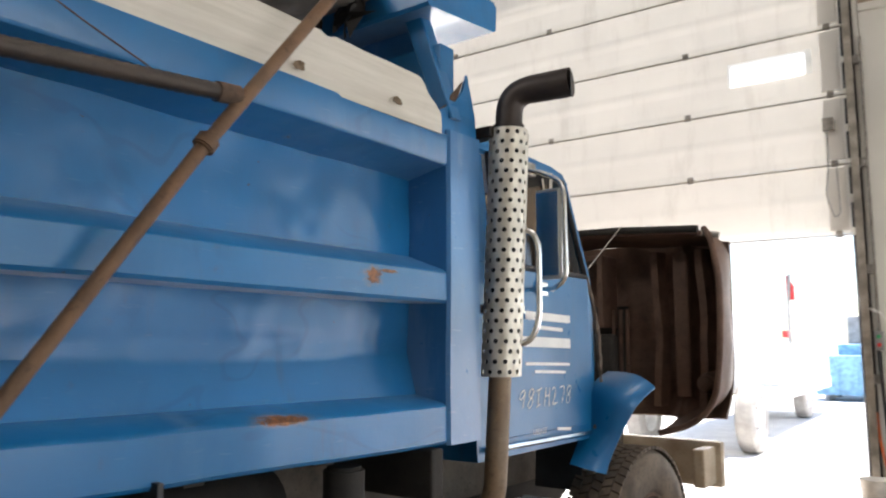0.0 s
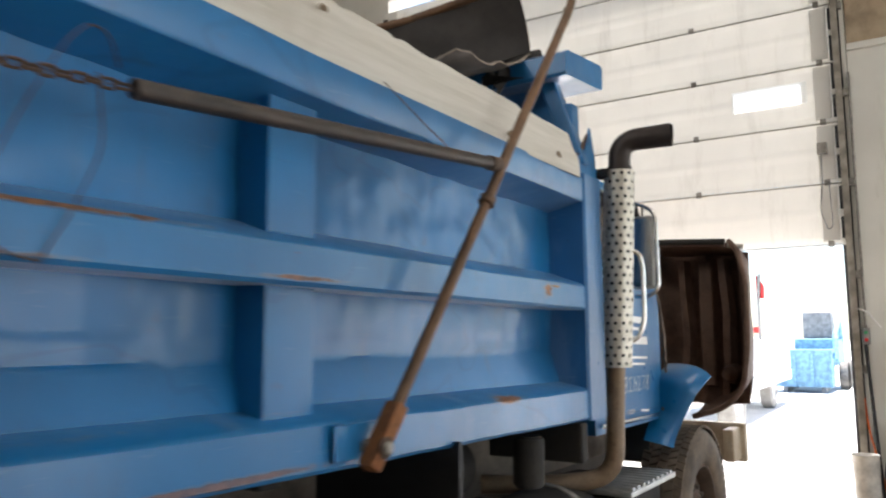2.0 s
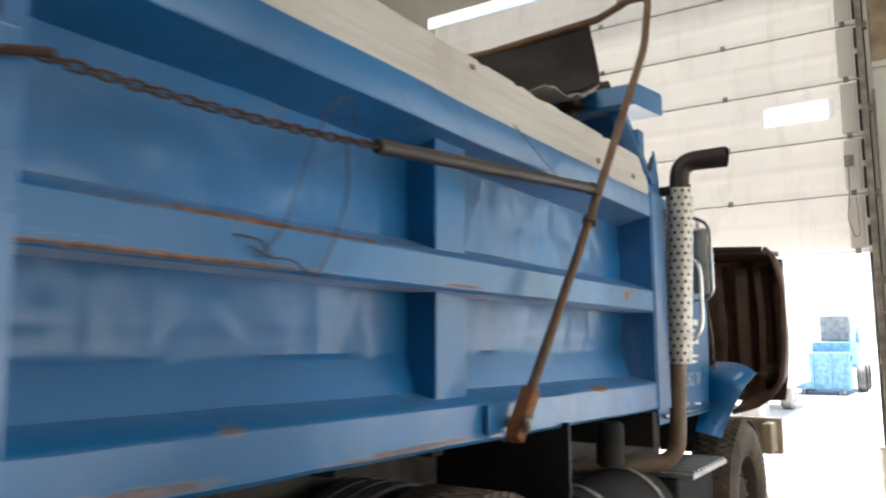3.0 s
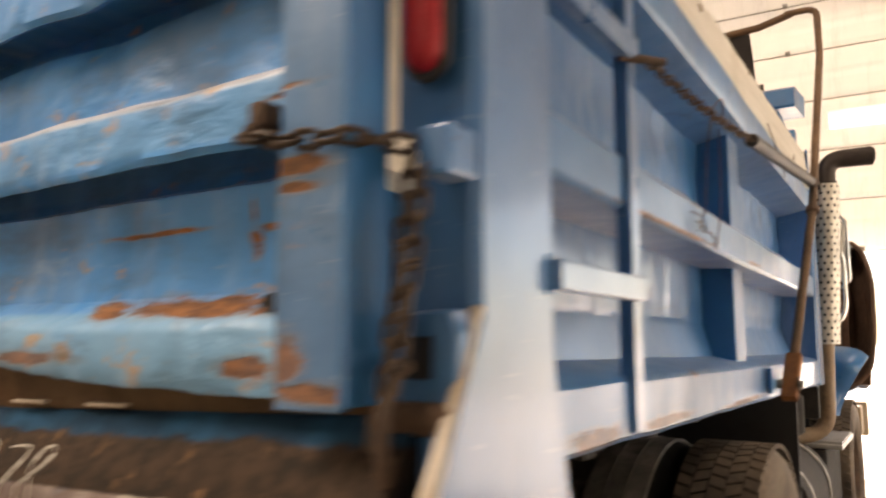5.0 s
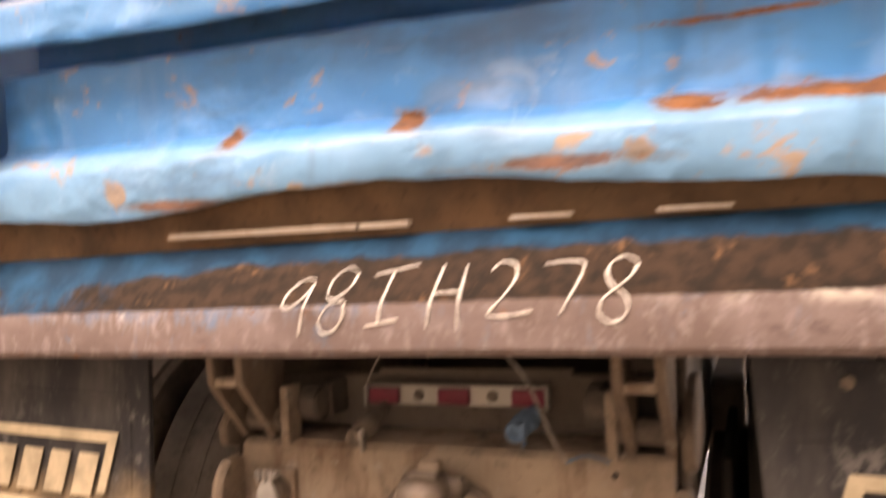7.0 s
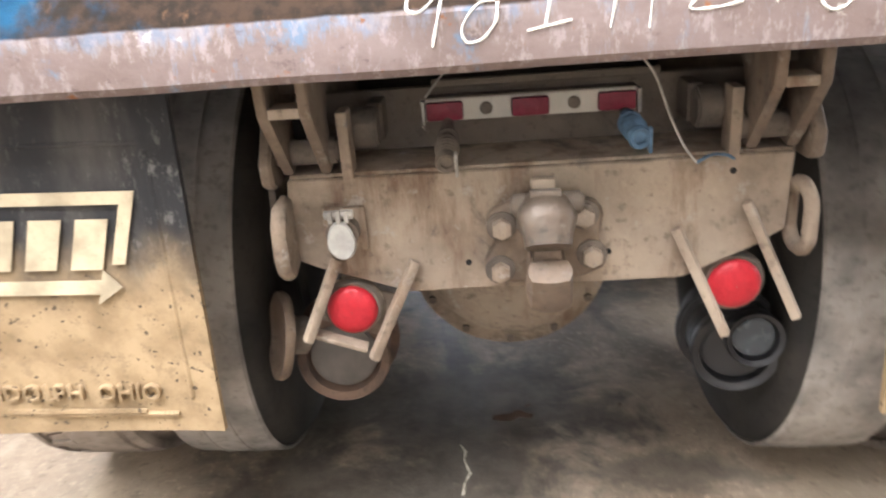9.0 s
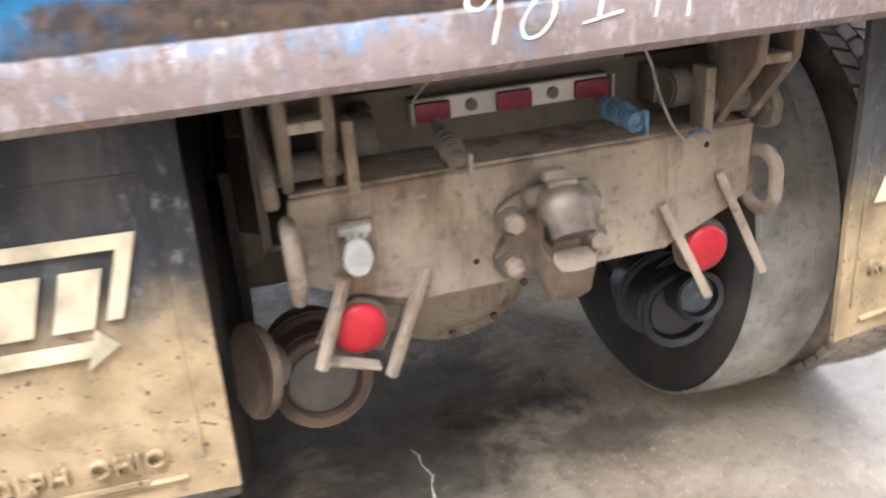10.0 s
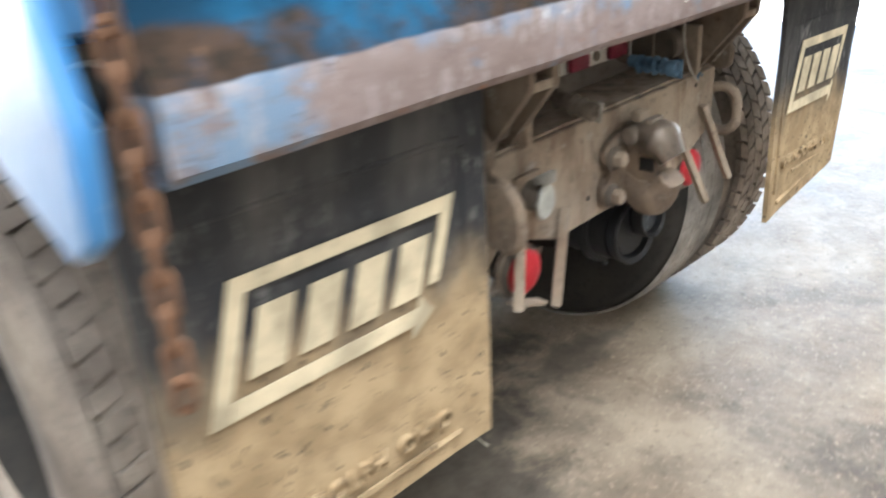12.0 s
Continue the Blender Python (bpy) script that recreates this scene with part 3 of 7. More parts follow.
def tube(points, r, seg=10, bm=None, closed=False, wobble=0.0):
    """A round bar swept along the points; r may be one number or one a point."""
    own = bmesh.new()
    pts = [Vector(p) for p in points]
    n = len(pts)
    rings = []
    side = None
    for i, p in enumerate(pts):
        a, b = (pts[i - 1], pts[(i + 1) % n]) if closed else (pts[max(0, i - 1)], pts[min(n - 1, i + 1)])
        d = (b - a).normalized()
        if side is None:
            side = d.orthogonal().normalized()
        side = (side - d * side.dot(d)).normalized()
        up = d.cross(side)
        rad = r[i] if isinstance(r, (list, tuple)) else r
        ring = []
        for k in range(seg):
            a = 2 * math.pi * k / seg
            q = p + (side * math.cos(a) + up * math.sin(a)) * rad
            if wobble:
                q += noise.noise_vector(q * 25) * wobble
            ring.append(own.verts.new(q))
        rings.append(ring)
    for i in range(n if closed else n - 1):
        a, b = rings[i], rings[(i + 1) % n]
        for k in range(seg):
            own.faces.new((a[k], a[(k + 1) % seg], b[(k + 1) % seg], b[k]))
    if not closed:
        own.faces.new(rings[0][::-1])
        own.faces.new(rings[-1])
    return merge(bm, own)


def bend(points, radius=0.05, steps=5):
    """Rounds off the corners of a polyline."""
    pts = [Vector(p) for p in points]
    out = [pts[0]]
    for a, b, c in zip(pts, pts[1:], pts[2:]):
        k = min(radius, (a - b).length / 2, (c - b).length / 2)
        p, q = b + (a - b).normalized() * k, b + (c - b).normalized() * k
        out += [p.lerp(b, s).lerp(b.lerp(q, s), s) for s in (i / steps for i in range(steps + 1))]
    return out + [pts[-1]]


def sweep_profile(profile, stations, place, closed=True, bm=None, jitter=None):
    """A profile (list of 2D points, or a function of the station) carried along the stations. place(a, b, s) gives the 3D point."""
    own = bmesh.new()
    rows = []
    for s in stations:
        pr = profile(s) if callable(profile) else profile
        row = []
        for a, b in pr:
            p = Vector(place(a, b, s))
            if jitter:
                p += jitter(p)
            row.append(own.verts.new(p))
        rows.append(row)
    m = len(rows[0])
    for r, q in zip(rows, rows[1:]):
        for k in range(m if closed else m - 1):
            own.faces.new((r[k], r[(k + 1) % m], q[(k + 1) % m], q[k]))
    if closed:
        own.faces.new(rows[0][::-1])
        own.faces.new(rows[-1])
    return merge(bm, own)


def steps(a, b, n):
    return [a + (b - a) * i / n for i in range(n + 1)]


def plate(outline, place, thick, bevel=0.0, bm=None):
    """A flat plate of a 2D outline; place(a, b, d) gives the 3D point at depth d."""
    own = bmesh.new()
    f = [own.verts.new(place(a, b, 0)) for a, b in outline]
    g = [own.verts.new(place(a, b, thick)) for a, b in outline]
    n = len(outline)
    own.faces.new(f)
    own.faces.new(g[::-1])
    for k in range(n):
        own.faces.new((f[k], g[k], g[(k + 1) % n], f[(k + 1) % n]))
    if bevel:
        bmesh.ops.bevel(own, geom=own.edges[:], offset=bevel, segments=1, affect="EDGES")
    return merge(bm, own)


def sheet(fn, nu, nv, thick=0.0, bm=None):
    """A grid surface fn(s, t), s and t from 0 to 1; with thickness along its normals when asked."""
    own = bmesh.new()
    v = [[own.verts.new(fn(i / nu, j / nv)) for j in range(nv + 1)] for i in range(nu + 1)]
    for i in range(nu):
        for j in range(nv):
            own.faces.new((v[i][j], v[i + 1][j], v[i + 1][j + 1], v[i][j + 1]))
    if thick:
        bmesh.ops.recalc_face_normals(own, faces=own.faces)
        bmesh.ops.solidify(own, geom=own.faces[:], thickness=thick)
    return merge(bm, own)


def blob(centre, size, outline_noise, seed, place, thick=0.0015, n=22):
    """A flake with an irregular outline, laid on a surface."""
    pts = []
    for k in range(n):
        a = 2 * math.pi * k / n
        q = 1 + outline_noise * noise.noise(Vector((math.cos(a) * 1.7 + seed * 5.3, math.sin(a) * 1.7, seed)))
        q += outline_noise * 0.5 * noise.noise(Vector((math.cos(a) * 5 + seed, math.sin(a) * 5, seed * 2)))
        pts.append((centre[0] + size[0] * q * math.cos(a), centre[1] + size[1] * q * math.sin(a)))
    return plate(pts, place, thick)


# ---- the shop ----


def structure(name, bm, mat, label, category):
    return thing(name, bm, mat, label, category, kind="structure")


yard = sheet(lambda s, t: (-400 + 800 * s, -400 + 800 * t, -0.03), 4, 4)
structure("ground", yard, M_YARD, "bright dry concrete yard outside the shop", "ground")
structure("floor", box((X_L, Y_B, -0.2), (X_R, Y_F + 0.25, 0.0)), M_FLOOR, "stained grey concrete shop floor with oil marks and painted shade", "floor")


def roof():
    """Unseen ceiling; openings behind the truck and over the aisle are added for overhead light."""
    bm = box((X_L, Y_B, Z_C), (X_R, -6.0, Z_C + 0.2))
    box((X_L, -6.0, Z_C), (-7.2, 4.5, Z_C + 0.2), 0, bm)
    box((-7.2, -2.4, Z_C), (1.0, 4.5, Z_C + 0.2), 0, bm)
    box((-2.0, -6.0, Z_C), (1.0, -2.4, Z_C + 0.2), 0, bm)
    box((1.0, -6.0, Z_C), (3.4, -0.1, Z_C + 0.2), 0, bm)
    box((3.4, -6.0, Z_C), (X_R, 4.5, Z_C + 0.2), 0, bm)
    box((X_L, 4.5, Z_C), (X_R, Y_F + 0.25, Z_C + 0.2), 0, bm)
    top = structure("ceiling", bm, M_CEIL, "pale metal sheet shop ceiling with two added openings", "ceiling")
    part("added_roof_panel", box((-7.25, -6.05, Z_C + 0.21), (-1.95, -2.35, Z_C + 0.23)), M_DOORG, top, "milky fibreglass sheet over an added roof opening")
    part("added_roof_panel", box((0.95, -0.15, Z_C + 0.21), (3.45, 4.55, Z_C + 0.23)), M_DOORG, top, "milky fibreglass sheet over an added roof opening")


roof()


def front_wall():
    bm = box((X_L - 0.25, Y_F, 0), (DOOR_L, Y_F + 0.25, Z_C))
    box((DOOR_L, Y_F, DOOR_TOP + 1.2), (DOOR_R, Y_F + 0.25, Z_C), 0, bm)
    box((DOOR_R, Y_F, 0), (BAY_L, Y_F + 0.25, Z_C), 0, bm)
    box((BAY_L, Y_F, BAY_TOP), (BAY_R, Y_F + 0.25, Z_C), 0, bm)
    box((BAY_R, Y_F, 0), (X_R + 0.25, Y_F + 0.25, Z_C), 0, bm)
    wall = structure("wall_north", bm, M_WALL, "white metal wall with two bay doorways", "wall")
    x = DOOR_R + 0.10
    k = 0
    # flat sheets with a standing seam between them
    while x < BAY_L - 0.42:
        w = 0.40
        top = 4.02
        part("wall_panel", box((x, Y_F - 0.035, 0.0), (x + w - 0.012, Y_F - 0.002, top), 0.006), M_WALL, wall)
        part("wall_panel", box((x, Y_F - 0.03, top + 0.06), (x + w - 0.012, Y_F - 0.002, Z_C - 0.02), 0.006), M_TIMBER, wall, "bare plywood upper wall panel")
        part("seam_strip", box((x + w - 0.028, Y_F - 0.052, 0.0), (x + w - 0.004, Y_F - 0.036, top), 0.004), M_WALL, wall)
        x += w
        k += 1
    part("ledge_trim", box((DOOR_R + 0.1, Y_F - 0.075, 4.015), (BAY_L - 0.03, Y_F - 0.003, 4.075), 0.008), M_WALL, wall)
    return wall


front_wall()


def right_wall():
    bm = box((X_R, Y_B, 0), (X_R + 0.25, SIDE_A, Z_C))
    box((X_R, SIDE_B, 0), (X_R + 0.25, Y_F, Z_C), 0, bm)
    box((X_R, SIDE_A, SIDE_TOP), (X_R + 0.25, SIDE_B, Z_C), 0, bm)
    structure("wall_east", bm, M_WALL, "white metal shop wall with an open side doorway", "wall")


right_wall()
structure("wall_west", box((X_L - 0.25, Y_B, 0), (X_L, Y_F, Z_C)), M_DIMWALL, "grey lined shop wall", "wall")
structure("wall_south", box((X_L - 0.25, Y_B - 0.25, 0), (X_R + 0.25, Y_B, Z_C)), M_DIMWALL, "grey lined shop wall", "wall")


def overhead_door():
    """The raised sectional door: sections hang in the opening above head height."""
    door = empty_thing("door_1", pose(0, 0, 0), "white sectional overhead door, raised part way", "door", kind="structure")
    h, y = 0.545, Y_F - 0.02
    z = 2.31
    for i in range(6):
        lo, hi = z + i * h, z + (i + 1) * h

        def face(s, t, lo=lo, hi=hi):
            zz = lo + 0.006 + (hi - lo - 0.012) * t
            rib = 0.006 * (math.cos(t * 2 * math.pi * 2) > 0.55)
            xx = DOOR_L - 0.02 + (DOOR_R - DOOR_L + 0.04) * s
            return (xx, y - 0.012 - rib + 0.006 * noise.noise(Vector((xx * 0.7, zz * 2, 0))), zz)

        pane = i == 2
        own = sheet(face, 96, 24)
        if pane:
            # two narrow lights are cut through this section
            for a, b in ((-1.53, -0.95), (-5.15, -4.57)):
                kill = [f for f in own.faces if a < f.calc_center_median().x < b and lo + 0.22 < f.calc_center_median().z < lo + 0.39]
                bmesh.ops.delete(own, geom=kill, context="FACES")
        sec = part("door_section", own, M_DOORG, door, smooth=30)
        part("section_rail", box((DOOR_L, y - 0.040, lo - 0.010), (DOOR_R, y - 0.018, lo + 0.002), 0.004), M_DOORP, sec)
        part("bottom_gasket", box((DOOR_L, y - 0.036, lo - 0.014), (DOOR_R, y - 0.02, lo - 0.0105), 0.001), M_GALV, sec)
        for x in (DOOR_L + 0.25, DOOR_L + 1.3, DOOR_L + 2.4, DOOR_R - 1.22, DOOR_R - 0.12):
            hb = box((x - 0.024, y - 0.052, lo - 0.028), (x + 0.024, y - 0.042, lo + 0.028), 0.003)
            cyl((x - 0.022, y - 0.054, lo - 0.006), (x + 0.022, y - 0.054, lo - 0.006), 0.007, 8, None, hb)
            part("hinge", hb, M_GALV, sec)
        for x in (DOOR_R - 0.18, DOOR_L + 0.04):
            part("end_stile", box((x, y - 0.045, lo + 0.03), (x + 0.13, y - 0.022, hi - 0.04), 0.004), M_DOORP, sec)
        if pane:
            for a, b in ((-1.53, -0.95), (-5.15, -4.57)):
                gl = part("pane", box((a - 0.03, y - 0.024, lo + 0.205), (b + 0.03, y - 0.019, lo + 0.405), 0.001), M_PANE, sec)
                gl.visible_shadow = False
    return door


overhead_door()


def door_track(x, sign):
    tr = empty_thing("door_track", pose(0, 0, 0), "dark steel overhead door track with brackets", "door track", kind="structure")
    bm = box((x, Y_F - 0.13, 0.15), (x + 0.012 * sign, Y_F - 0.04, 5.4), 0.002)
    box((x, Y_F - 0.14, 0.15), (x + 0.055 * sign, Y_F - 0.128, 5.4), 0.002, bm)
    part("track_rail", bm, M_TRACK, tr)
    part("seal_strip", box((x - 0.03 * sign, Y_F - 0.036, 0.02), (x + 0.06 * sign, Y_F - 0.004, 5.5), 0.006), M_BLACK, tr)
    for z in (0.4, 1.2, 2.0, 2.8, 3.6, 4.4):
        part("bracket", box((x, Y_F - 0.1, z), (x + 0.09 * sign, Y_F - 0.06, z + 0.07), 0.003), M_GALV, tr)
    part("door_jamb", box((x + 0.062 * sign, Y_F - 0.06, 0.0), (x + 0.098 * sign, Y_F - 0.003, 5.5), 0.004), M_WALL, tr)
    return tr


door_track(DOOR_R - 0.005, 1)
door_track(DOOR_L + 0.005, -1)


# ---- the dump truck ----
TRUCK = empty_thing("dump_truck", pose(-2.585, -1.50, 0, 0, 0, -2.0), "old blue dump truck with rusty tailgate and tilted hood", "dump truck")
U_OUT, U_IN, V0, V1 = 1.082, 0.93, 0.27, 3.67


def zb(v):
    return 1.222 - 0.0145 * v


def zt(v):
    return 1.331 - 0.0095 * v


def ztop(v):
    return 2.222 - 0.005 * v


def dent(amp, scale, seed):
    def j(p):
        q = p * scale + Vector((seed, seed * 2, 0))
        return Vector((noise.noise(q), noise.noise(q + Vector((9, 0, 0))), 0.6 * noise.noise(q + Vector((0, 7, 0))))) * amp
    return j


def flare(z, sg):
    """The right-hand post swells outwards at its foot."""
    return 0.020 * max(0.0, (1.40 - z) / 0.24) ** 1.2 if sg > 0 else 0.0


def body_side(sg):
    side = new("body_side")
    side.parent = TRUCK
    if sg > 0:
        side.matrix_local = Matrix.Translation((0.012, 0, 0)) @ Matrix.Rotation(0.016, 4, "Z")
    tagged(side, "dented blue dump body side with three long rails")
    at = lambda a, b, s: (sg * a, s, b)
    st = steps(V0, V1, 70)
    jit = dent(0.005, 3.0, 3 + sg)
    part("bottom_rail", sweep_profile(lambda v: [(U_IN - 0.02, zb(v)), (U_OUT - 0.008, zb(v) - 0.002), (U_OUT, zb(v) + 0.008), (U_OUT, zt(v) - 0.01), (U_OUT - 0.012, zt(v) + 0.002), (U_IN - 0.02, zt(v) + 0.036)], st, at, True, None, dent(0.006, 4.5, 11)), M_RAIL, side, smooth=35)
    part("middle_rail", sweep_profile(lambda v: [(U_IN - 0.02, 1.642 - 0.004 * v), (U_OUT - 0.008, 1.638 - 0.004 * v), (U_OUT, 1.648 - 0.004 * v), (U_OUT, 1.731 - 0.002 * v), (U_OUT - 0.01, 1.743 - 0.002 * v), (U_IN - 0.02, 1.795)], st, at, True, None, jit), M_RAIL, side, smooth=35)
    part("top_rail", sweep_profile(lambda v: [(U_IN - 0.02, 2.066 - 0.003 * v), (U_OUT - 0.006, 2.110 - 0.005 * v), (U_OUT, 2.120 - 0.005 * v), (U_OUT, ztop(v) - 0.008), (U_OUT - 0.012, ztop(v)), (U_IN - 0.02, ztop(v))], st, at, True, None, jit), M_RAIL, side, smooth=35)

    def upper(s, t):
        v, z = V0 + (V1 - V0) * s, 1.77 + 0.31 * t
        bulge = 0.011 * noise.noise(Vector((v * 2.2, z * 3, 4))) + 0.006 * noise.noise(Vector((v * 7, z * 8, 1))) + 0.0018 * noise.noise(Vector((v * 17, z * 15, 2))) + 0.0020 * noise.noise(Vector((v * 24, z * 6, 3))) * max(0.0, noise.noise(Vector((v * 1.7, z * 3, 8))) + 0.35)
        return (sg * (U_IN - 0.01 + bulge), v, z)

    part("upper_panel", sheet(upper, 320, 34), M_SIDE, side, smooth=60)

    def lower(s, t):
        v, z = V0 + (V1 - V0) * s, 1.30 + 0.36 * t
        fold = 0.035 * max(0.0, (1.45 - z) / 0.12)
        bulge = 0.010 * noise.noise(Vector((v * 2.0, z * 3, 9))) + 0.006 * noise.noise(Vector((v * 7, z * 8, 5))) + 0.0018 * noise.noise(Vector((v * 17, z * 15, 6))) + 0.0020 * noise.noise(Vector((v * 24, z * 6, 3))) * max(0.0, noise.noise(Vector((v * 1.7, z * 3, 8))) + 0.35)
        crease = 0.004 * min(1.0, max(0.0, (z - 1.50) / 0.03))
        return (sg * (U_IN - 0.012 + fold + crease + bulge * (z > 1.45)), v, z)

    part("lower_panel", sheet(lower, 320, 34), M_SIDE, side, smooth=25)
    for lo, hi in ((1.30, 1.645), (1.755, 2.125)):
        for v in (1.885,):
            part("rib", box((sg * 0.9, v, lo), (sg * 1.025, v + 0.165, hi), 0.006), M_RAIL, side)
    part("front_post", sweep_profile([(0.84, 3.665), (1.080, 3.665), (1.092, 3.675), (1.092, 3.85), (1.080, 3.862), (0.84, 3.862)], steps(1.165, 2.215, 12), lambda a, b, s: (sg * a, b, s), True, None, dent(0.003, 4, 2)), M_POST, side, smooth=30)
    # the top corner: a torn gusset above the post
    gus = plate([(3.50, 2.20), (3.86, 2.20), (3.85, 2.30), (3.80, 2.45), (3.775, 2.38), (3.73, 2.33)], lambda a, b, d: (sg * (1.075 - d), a, b), 0.012, 0.002)
    part("gusset", gus, M_RAIL, side)
    part("rear_post", sweep_profile(lambda z: [(0.998, 0.045), (1.075 + flare(z, sg), 0.045), (1.088 + flare(z, sg), 0.058), (1.088 + flare(z, sg), 0.262), (1.075 + flare(z, sg), 0.275), (0.998, 0.275)], steps(1.16, 2.40, 30), lambda a, b, s: (sg * a, b, s), True, None, dent(0.003, 5, 4)), M_POST, side, smooth=30)
    for lo, hi in ((1.17, 1.575), (1.655, 2.39)):
        part("post_flange", box((min(sg * 0.966, sg * 1.0), 0.046, lo), (max(sg * 0.966, sg * 1.0), 0.056, hi), 0.003), M_POST, side)
    return side


SIDE_R = body_side(1)
SIDE_L = body_side(-1)


def post_foot(sg):
    """Hinge ear at the foot of the rear post: a thick pointed plate with a pocket, hook and pin."""
    home = SIDE_R if sg > 0 else SIDE_L
    cheek = [(0.262, 1.43), (0.07, 1.435), (0.045, 1.41), (0.01, 1.33), (-0.07, 1.22), (-0.12, 1.12), (-0.115, 1.03), (-0.07, 1.0), (0.06, 1.06), (0.20, 1.14), (0.262, 1.20)]

    def bulge(z):
        return (0.02 if sg > 0 else 0.012) * max(0.0, (1.40 - z) / 0.39) ** 0.8

    if sg > 0:
        cheek = [(0.062, 1.43), (0.045, 1.41), (0.01, 1.33), (-0.07, 1.22), (-0.12, 1.12), (-0.115, 1.03), (-0.07, 1.0), (0.06, 1.06), (0.20, 1.14), (0.255, 1.165), (0.255, 1.20), (0.062, 1.20)]
        part("hinge_cheek", plate(cheek, lambda a, b, d: (1.062 + flare(max(b, 1.1), 1) + d, a, b), 0.026, 0.006), M_POST, home, smooth=40)
        # pale tan line along the rear edge of the cheek
        worn = [(1.076 + flare(max(b, 1.1), 1), a - 0.003, b) for a, b in ((0.058, 1.428), (0.042, 1.405), (0.01, 1.33), (-0.03, 1.275), (-0.07, 1.22), (-0.10, 1.165), (-0.12, 1.12), (-0.117, 1.06), (-0.105, 1.02))]
        part("pale_edge", tube(worn, 0.0115, 8, None, False, 0.004), M_PALETAN, home, "edge in pale tan metal", 60)
    else:
        part("hinge_cheek", plate(cheek, lambda a, b, d: (sg * (1.0895 + bulge(b) + d * min(1.0, max(0.06, (1.44 - b) / 0.16))), a, b), 0.024, 0.007), M_POST, home, smooth=40)
    part("hinge_box", plate([(1.0, 1.17), (1.0, 1.40), (1.02, 1.425), (1.075, 1.428), (1.086, 1.40), (1.086, 1.17)], lambda a, b, d: (sg * a, 0.0 + d, b), 0.06, 0.005), M_POST, home, smooth=40)
    # no recess: a flat black slab paints the pocket's darkness
    part("ear_pocket_dark", box((sg * 1.015, -0.004, 1.345), (sg * 1.05, 0.001, 1.395), 0.001), M_BLACK, home)
    hook = tube([(sg * 1.03, -0.02 - 0.05 * math.sin(a), 1.28 + 0.08 * math.cos(a)) for a in steps(0.0, 2.2, 10)], 0.009, 8)
    part("latch_hook", hook, M_RUSTD, home, smooth=40)
    part("hinge_pin", cyl((sg * 0.97, -0.005, 1.30), (sg * 1.09, -0.005, 1.30), 0.02, 12, None, None, 0.003), M_RUSTD, home, smooth=30)


post_foot(1)
post_foot(-1)

# body floor, front wall, inside
part("body_floor", box((-1.0, 0.03, 1.225), (1.0, 3.8, 1.285), 0.004), M_RUSTD, TRUCK)
part("body_front_wall", box((-0.98, 3.72, 1.2), (0.98, 3.80, 2.55), 0.006), M_RAIL, TRUCK)
for u in (-0.45, 0.45):
    part("body_sill_beam", box((u - 0.07, 0.12, 1.075), (u + 0.07, 3.8, 1.224), 0.006), M_FRAME, TRUCK)
for k in range(9):
    part("cross_member", box((-0.96, 0.30 + 0.41 * k, 1.155), (0.96, 0.36 + 0.41 * k, 1.223), 0.004), M_FRAME, TRUCK)


def sideboard(sg):
    """Weathered plank standing on the top rail."""
    def fn(s, t):
        v = 0.42 + 3.22 * s
        lo = ztop(v) - 0.015
        chew = (0.02 * max(0.0, noise.noise(Vector((v * 5, 3, 0)))) + 0.05 * max(0.0, noise.noise(Vector((v * 13, 8, 0))) - 0.25)) * t
        hi = 2.405 - 0.014 * v - chew - 0.16 * max(0.0, s - 0.965) / 0.035 * 0.6
        return (sg * (1.045 + 0.004 * noise.noise(Vector((v * 2, t, 0)))), v, lo + (hi - lo) * t)
    part("sideboard", sheet(fn, 180, 6, 0.038), M_BOARD, TRUCK, "weathered off-white wooden sideboard plank", smooth=30)


sideboard(1)
sideboard(-1)
for kv, kz, kr in ((3.39, 2.232, 0.020), (2.99, 2.226, 0.022), (2.02, 2.33, 0.016), (1.35, 2.31, 0.020), (0.85, 2.345, 0.014)):
    part("knot", blob((kv, kz), (kr, kr * 0.62), 0.5, kv, lambda a, b, d: (1.0655 + d, a, b), 0.0015, 20), M_KNOT, TRUCK, "dark knot in the sideboard plank")


def cab_shield():
    sh = new("cab_shield")
    sh.parent = TRUCK
    tagged(sh, "blue steel headboard top with boxed crossbeam")
    part("crossbeam", sweep_profile([(3.63, 2.650), (4.035, 2.690), (4.05, 2.70), (4.05, 2.795), (4.03, 2.81), (3.65, 2.768), (3.62, 2.75), (3.62, 2.662)], steps(-1.0, 1.0, 24), lambda a, b, s: (s, a, b), True, None, dent(0.004, 4, 8)), M_RAIL, sh, smooth=30)
    for sg in (1, -1):
        post = plate([(0.985, 2.26), (1.045, 2.26), (0.90, 2.68), (0.82, 2.68)], lambda a, b, d: (sg * a, 3.70 + d, b), 0.06, 0.004)
        part("shield_post", post, M_RAIL, sh)
        part("torn_tab", plate([(3.66, 2.28), (3.75, 2.32), (3.80, 2.42), (3.73, 2.35), (3.70, 2.31)], lambda a, b, d: (sg * (1.02 - d), a, b), 0.008), M_RUSTD, sh)
    back = plate([(-1.0, 2.2), (1.0, 2.2), (0.82, 2.68), (-0.82, 2.68)], lambda a, b, d: (a, 3.79 + d, b), 0.01)
    part("headboard_plate", back, M_POST, sh)
    return sh


cab_shield()


